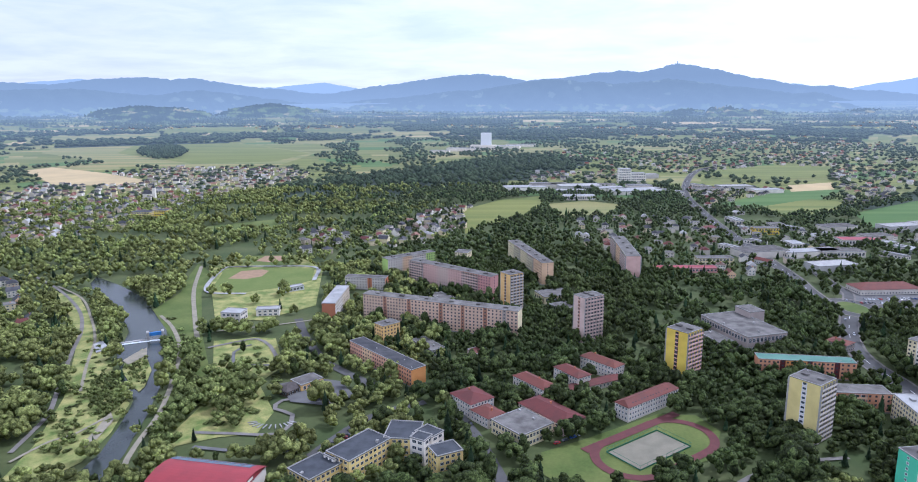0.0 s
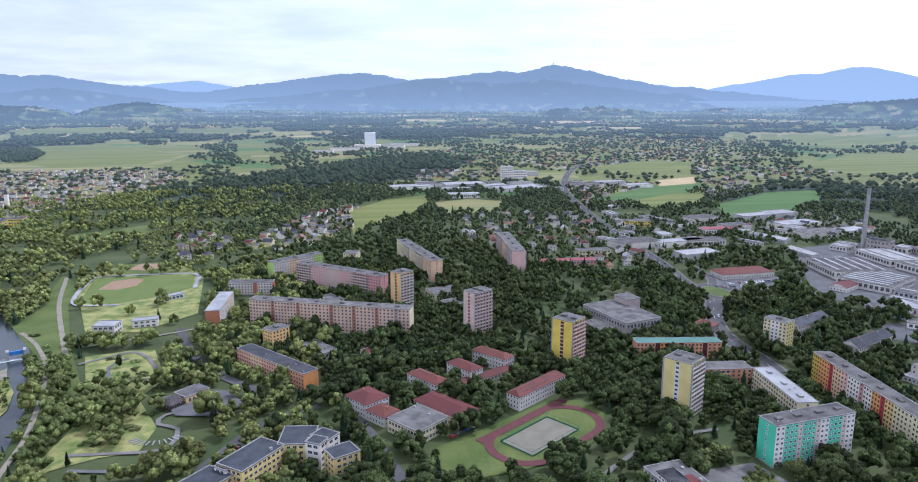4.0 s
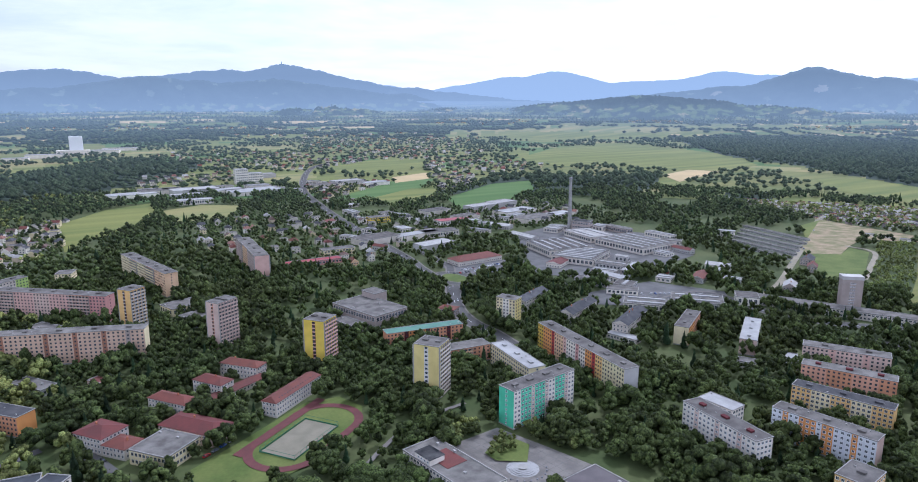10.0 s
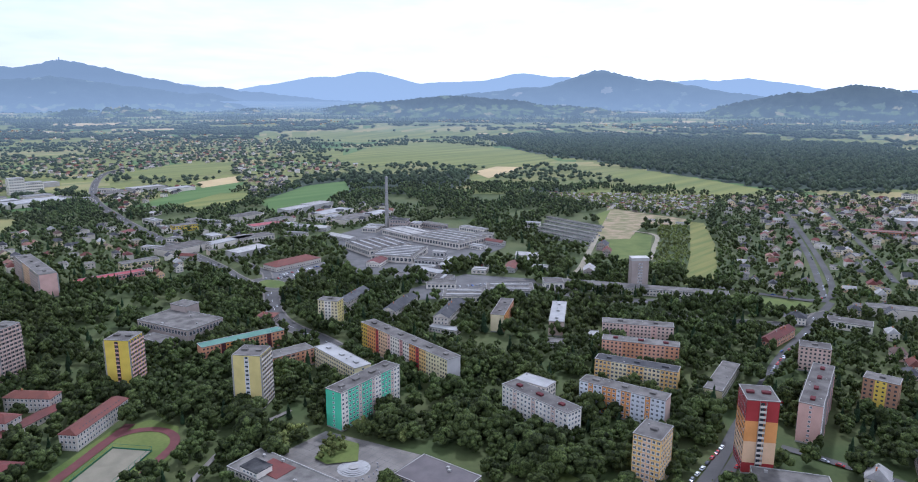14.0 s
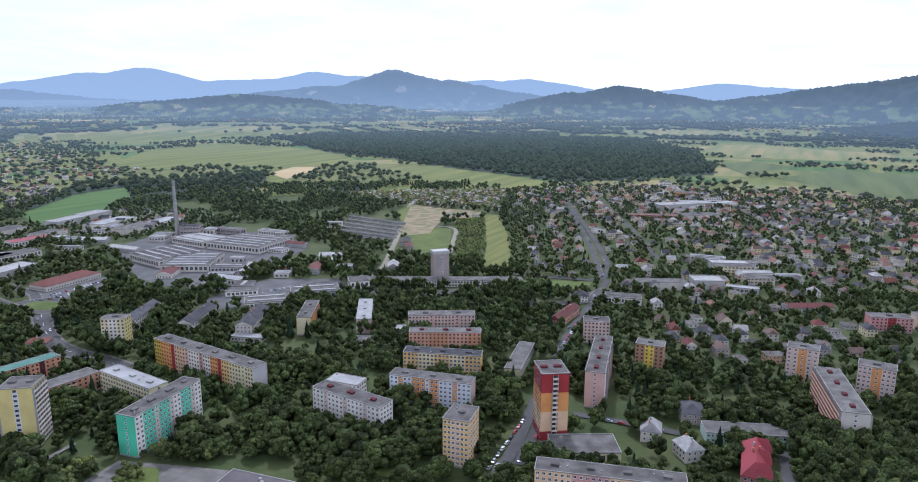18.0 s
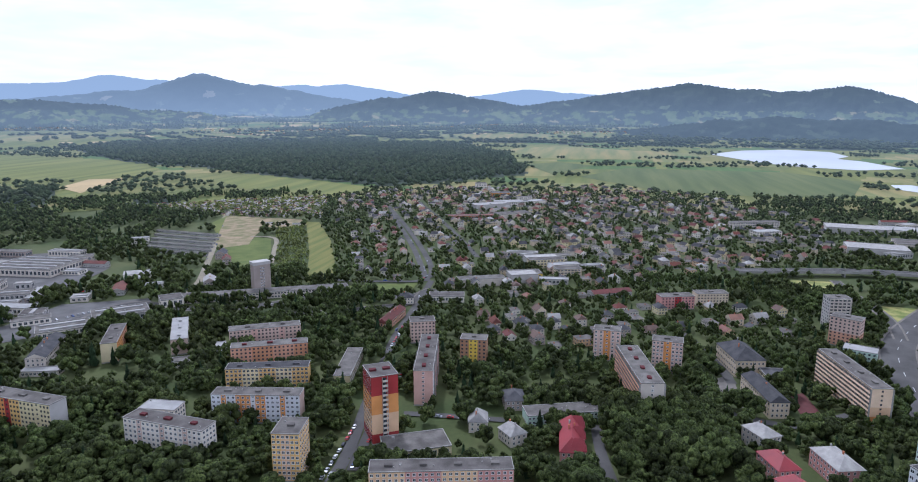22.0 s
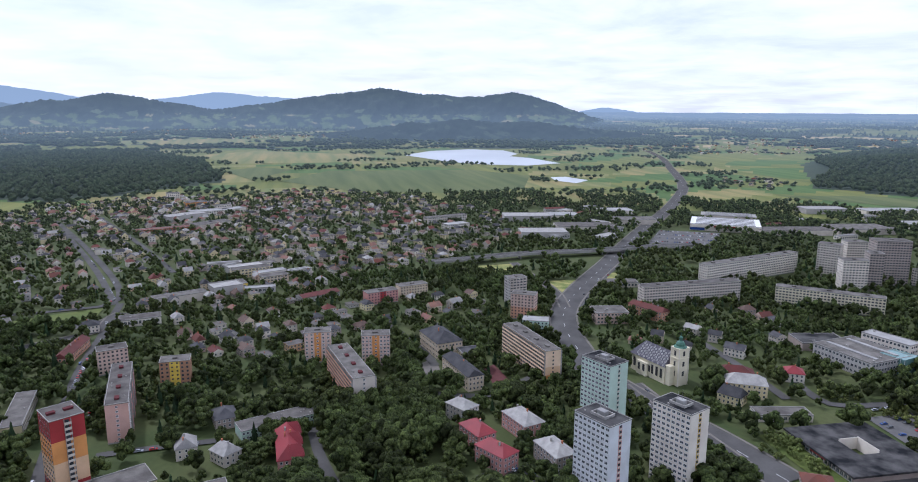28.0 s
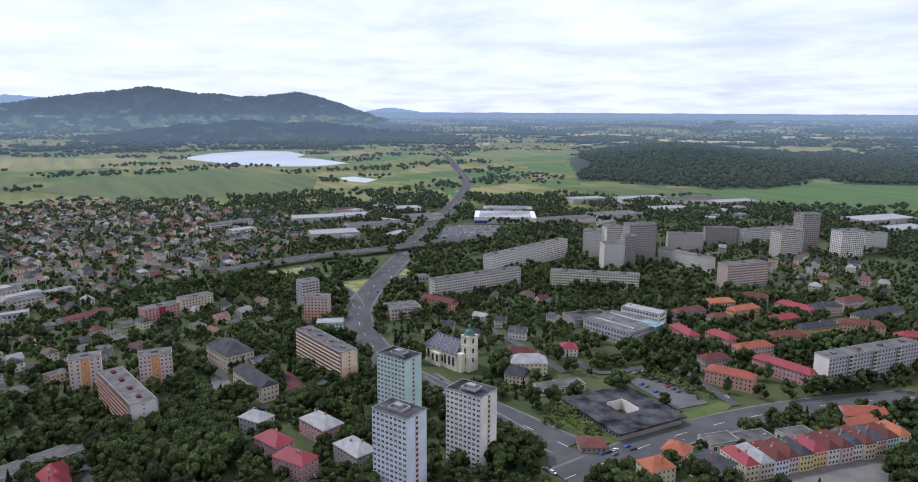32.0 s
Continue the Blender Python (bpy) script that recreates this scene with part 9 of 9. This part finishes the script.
# farther town and woods
x, y, rs = scatter(760, 1500, 11.6, 12)
ok = free(x, y, 2.5) & open_ground(x, y)
sub = near_house(x, y)
ok &= np.where(sub, rs.uniform(size=len(x)) < 0.95, field_noise(x, y, 160, 5) > 0.30)
x, y = x[ok], y[ok]
h = rs.uniform(7.5, 14.5, len(x)) * np.where(near_house(x, y), 0.80, 1.05)
T_far = [template(crown_faces(200 + s, 6, 3, 0.11), lobe_faces(s + 90, 3, 4, 2)) for s in range(5)]
wood = Wood()
k = rs.uniform(size=len(x)) < 0.9
# valley trees on that side take the same sunlit leaf colour
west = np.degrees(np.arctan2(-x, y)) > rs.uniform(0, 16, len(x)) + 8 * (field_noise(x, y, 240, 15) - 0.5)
wood.plant(T_far, x[k & ~west], y[k & ~west], h[k & ~west], h[k & ~west] * rs.uniform(1.0, 1.35, (k & ~west).sum()), rs)
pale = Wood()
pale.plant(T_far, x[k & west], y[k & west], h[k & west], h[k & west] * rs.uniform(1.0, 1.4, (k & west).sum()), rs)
pale.done("valley_willows", M_sunlit_leaf, "river valley trees in a paler green that stands in for sunlight")
con.plant([template(crown_faces(140, 6, 8, 0.09, "spruce"), core_faces(5, "spruce", 5, 3))], x[~k], y[~k], h[~k] * 1.2, h[~k] * 0.85, rs)
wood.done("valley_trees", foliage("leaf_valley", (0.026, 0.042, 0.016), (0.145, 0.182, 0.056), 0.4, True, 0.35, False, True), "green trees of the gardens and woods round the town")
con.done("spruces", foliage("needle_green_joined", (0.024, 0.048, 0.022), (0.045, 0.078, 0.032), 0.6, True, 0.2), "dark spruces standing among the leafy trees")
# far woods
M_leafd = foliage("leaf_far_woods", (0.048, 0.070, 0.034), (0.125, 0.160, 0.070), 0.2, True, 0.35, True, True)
x, y, rs = scatter(1500, 3340, 20.0, 13)
ok = free(x, y, 2.5) & open_ground(x, y)
forest = forested(x, y)
sub = near_house(x, y)
ok &= forest | (plane_noise(x, y, 75, 41) > 0.46) & np.where(sub, rs.uniform(size=len(x)) < 0.9, field_noise(x, y, 330, 6) > np.where((np.degrees(np.arctan2(-x, y)) < -80) | (np.degrees(np.arctan2(-x, y)) > 6), 0.60, 0.41))
x, y = x[ok], y[ok]
forest = forested(x, y)
h = rs.uniform(12, 20, len(x)) * np.where(near_house(x, y), 0.55, np.where(forest, 1.0, 0.74))
T_vf = [template(crown_faces(300 + s, 5, 2, 0.15), core_faces(s, "round", 4, 2)) for s in range(4)]
wood = Wood()
wood.plant(T_vf, x, y, h, rs.uniform(17, 25, len(x)) * np.where(forest, 1.2, 0.95), rs)
for c in wood.v:
    c[:, 2] += relief(c[:, 0], c[:, 1])
# clumps of wood standing in the fields
CLUMPS = [[(-1006, 2535), (-950, 2349), (-952, 2250), (-1005, 2255), (-1095, 2362), (-1200, 2553), (-1282, 2773), (-1298, 2924), (-1229, 2917), (-1112, 2756)],
          [(-1744, 3416), (-1641, 3142), (-1654, 3001), (-1767, 3013), (-1952, 3176), (-2165, 3465), (-2330, 3798), (-2353, 4027), (-2201, 4007), (-1955, 3753)],
          [(-759, 3731), (-713, 3344), (-752, 3149), (-852, 3160), (-994, 3376), (-1147, 3779), (-1256, 4278), (-1246, 4645), (-1098, 4623), (-899, 4230)],
          [(-1081, 4496), (-1020, 4073), (-1063, 3858), (-1187, 3874), (-1363, 4118), (-1552, 4562), (-1684, 5097), (-1672, 5476), (-1495, 5448), (-1256, 5031)],
          [(-1878, 3870), (-1764, 3586), (-1747, 3436), (-1822, 3444), (-1967, 3610), (-2150, 3904), (-2307, 4242), (-2359, 4473), (-2262, 4460), (-2067, 4211)]]
for pts in CLUMPS:
    xs, ys = [q[0] for q in pts], [q[1] for q in pts]
    gx, gy = np.meshgrid(np.arange(min(xs), max(xs), 17.0), np.arange(min(ys), max(ys), 17.0))
    px_, py_ = gx.ravel() + rs.uniform(-7, 7, gx.size), gy.ravel() + rs.uniform(-7, 7, gx.size)
    ok = inside(px_, py_, pts) & (np.hypot(px_, py_) < 3300)
    wood.plant(T_vf, px_[ok], py_[ok], rs.uniform(13, 20, ok.sum()), rs.uniform(18, 25, ok.sum()), rs)
wood.done("far_woods", M_leafd, "dark far woods between the fields")
# woods on the rising land
T_dn = [template(np.zeros((0, 4, 3)), core_faces(s, "round", 4, 2)) for s in range(4)]
T_dd = [template(np.zeros((0, 4, 3)), core_faces(s, "round", 4, 1)) for s in range(4)]
wood = Wood()
for r0, r1, step, h0, h1 in ((3350, 5400, 34.0, 12, 20), (5400, 9000, 62.0, 14, 22), (9000, 15000, 130.0, 18, 26)):
    x, y, rs = scatter(r0, r1, step, int(step))
    ok = woodland(x, y)
    hedge = (plane_noise(x, y, 260, 61) > 0.74) & (opening(x, y) < 0)
    x, y = x[ok | hedge], y[ok | hedge]
    fx, fy, fz, fs = far_place(x, y, relief(x, y))
    at, T_df = len(wood.v), T_dn if r0 < 5000 else T_dd
    wood.plant(T_df, fx, fy, rs.uniform(h0, h1, len(x)) * fs, rs.uniform(1.1, 1.5, len(x)) * step * fs, rs)
    for t, c in enumerate(wood.v[at:]):          # set each tree on the land
        sel = np.arange(len(x)) % len(T_df) == t
        c[:, 2] += np.repeat(fz[sel], len(T_df[t][0])) - np.repeat(2 * fs[sel], len(T_df[t][0]))
wood.done("distant_woods", M_leafd, "distant woods and tree rows under the mountains")
# small mast building on the highest summit
sm = thing("summit_tower", "tiny transmitter tower on the summit", "tower", 4720 * math.sin(radians(17.3)), 4720 * math.cos(radians(17.3)), 188 + 4720 * math.tan(radians(2.55)))
part("mast", Geo().cyl(0, 0, -6, 24, 5, 2.5, 8), M_mount, sm)
part("station", Geo().box(-16, 16, -8, 8, -6, 9), M_mount, sm)

# ---- cars ----
CARP = [mat("car_paint_" + k, c, tuple(v * 0.9 for v in c), 1.0, 0.25, spec=0.6) for k, c in dict(white=(0.75, 0.75, 0.75), silver=(0.42, 0.43, 0.45), grey=(0.12, 0.125, 0.13), black=(0.02, 0.02, 0.022), red=(0.42, 0.03, 0.03), blue=(0.04, 0.09, 0.28)).items()]
M_tyre = mat("tyre_rubber", (0.02, 0.02, 0.02), None, 1.0, 0.9)


def car_body():
    g = Geo()
    prof = [(-2.15, 0.35), (2.15, 0.35), (2.2, 0.75), (1.15, 0.92), (-1.9, 0.95), (-2.2, 0.8)]
    for s in (-1, 1):
        g.poly([(x, s * 0.86, z) for x, z in (prof if s < 0 else prof[::-1])])
    for (a, b), (c, d) in zip(prof, prof[1:] + prof[:1]):
        g.quad((a, -0.86, b), (a, 0.86, b), (c, 0.86, d), (c, -0.86, d))
    return g


def car_cabin():
    g = Geo()
    lo, hi = [(1.15, 0.92), (-1.9, 0.95)], [(0.45, 1.42), (-1.45, 1.44)]
    g.quad((1.15, -0.82, 0.92), (1.15, 0.82, 0.92), (0.45, 0.66, 1.42), (0.45, -0.66, 1.42), 0)
    g.quad((-1.9, 0.82, 0.95), (-1.9, -0.82, 0.95), (-1.45, -0.66, 1.44), (-1.45, 0.66, 1.44), 0)
    for s in (-1, 1):
        q = [(1.15, s * 0.82, 0.92), (-1.9, s * 0.82, 0.95), (-1.45, s * 0.66, 1.44), (0.45, s * 0.66, 1.42)]
        g.quad(*(q if s > 0 else q[::-1]), 0)
    g.quad((0.45, -0.66, 1.42), (0.45, 0.66, 1.42), (-1.45, 0.66, 1.44), (-1.45, -0.66, 1.44), 1)
    return g


def wheel_mesh():
    g = Geo()
    n = 10
    g.v = [(0.32 * math.cos(2 * math.pi * k / n), y, 0.32 + 0.32 * math.sin(2 * math.pi * k / n)) for y in (-0.1, 0.1) for k in range(n)]
    g.f = [(k, (k + 1) % n, n + (k + 1) % n, n + k) for k in range(n)] + [tuple(range(n - 1, -1, -1)), tuple(range(n, 2 * n))]
    g.m = [0] * len(g.f)
    return g.mesh("wheel", M_tyre)


BODY = [car_body().mesh("body", c) for c in CARP]
CABIN = [car_cabin().mesh("cabin", [M_glass, c]) for c in CARP]
WHEEL = wheel_mesh()
CARS = []
rnd = random.Random(77)


def parked(x0, y0, x1, y1, n, across=False):
    """Cars in a row from one point to another; across: nose to kerb."""
    a = math.degrees(math.atan2(y1 - y0, x1 - x0))
    for k in range(n):
        t = (k + 0.5) / n
        if rnd.random() < 0.85:
            CARS.append((x0 + (x1 - x0) * t, y0 + (y1 - y0) * t, a + (90 if across else 0) + rnd.choice((0, 180)) + rnd.uniform(-2, 2)))


parked(-73, 344, -57, 366, 9, True)
parked(241, -268, 240, -290, 5)
parked(237, -272, 236, -292, 3)
parked(306, -376, 276, -373, 6, True)
parked(303, -361, 284, -360, 4, True)
parked(379, 108, 436, 115, 8)
parked(364, 91, 368, 33, 8)
parked(344, 105, 297, 104, 10)
parked(458, 135, 538, 143, 9)
parked(275, 115, 352, 119, 11)
parked(446, -196, 413, -199, 8, True)
parked(292, -151, 275, -155, 5)
parked(301, -125, 285, -130, 5)
parked(381, 619, 434, 621, 14, True)
parked(365, 610, 407, 604, 12, True)
parked(477, 450, 531, 418, 14, True)
parked(485, 425, 538, 394, 12, True)
parked(840, -499, 807, -580, 26, True)
parked(863, -515, 826, -595, 26, True)
parked(887, -532, 846, -611, 26, True)
parked(914, -550, 867, -627, 26, True)
parked(941, -569, 888, -644, 26, True)
parked(71, 359, 51, 346, 4)
parked(-8, 391, 11, 339, 7)
parked(246, -232, 237, -234, 2)
parked(318, -369, 319, -389, 4)
parked(679, 137, 706, 81, 16, True)
parked(567, 491, 580, 456, 14, True)
for line in LANES[::1]:
    x0, y0, x1, y1, hw = line
    if hw in (3.5, 3.0, 6.5, 7.0, 9.0, 6.0, 4.0) and rnd.random() < (0.16 if math.hypot(x0, y0) < 900 else 0.10):
        a = math.degrees(math.atan2(y1 - y0, x1 - x0))
        n = (-(y1 - y0), x1 - x0)
        d = math.hypot(*n) or 1
        s = rnd.choice((-1, 1)) * hw * (0.5 if hw > 3.6 else 0.66)
        CARS.append((x0 + n[0] / d * s, y0 + n[1] / d * s, a + (0 if s > 0 else 180)))
CARS.sort(key=lambda c: math.hypot(c[0], c[1]))
NAMES = ("white", "silver", "dark grey", "black", "red", "blue")
rest = Geo()
for k, (x, y, a) in enumerate(CARS):
    ci = rnd.choice((0, 0, 1, 1, 2, 3, 4, 5))
    if k < 50:
        t = thing("car", NAMES[ci] + " hatchback parked on the asphalt", "car", x, y, 0.42, a, "cars in the streets")
        part("body", BODY[ci], None, t)
        part("cabin", CABIN[ci], None, t)
        for wx in (-1.35, 1.35):
            for wy in (-0.8, 0.8):
                part("wheel", WHEEL, None, t, place=pose(wx, wy, 0))
    else:
        m = pose(x, y, 0.35, 0, 0, a)
        for g, shift in ((car_body(), {0: ci}), (car_cabin(), {0: 6, 1: ci})):
            o = len(rest.v)
            rest.v += [tuple(m @ Vector(v)) for v in g.v]
            rest.f += [tuple(i + o for i in f) for f in g.f]
            rest.m += [shift[q] for q in g.m]
mesh_thing("far_cars", rest, CARP + [M_glass], "cars parked and driving in the far streets", "cars", kind="stuff")
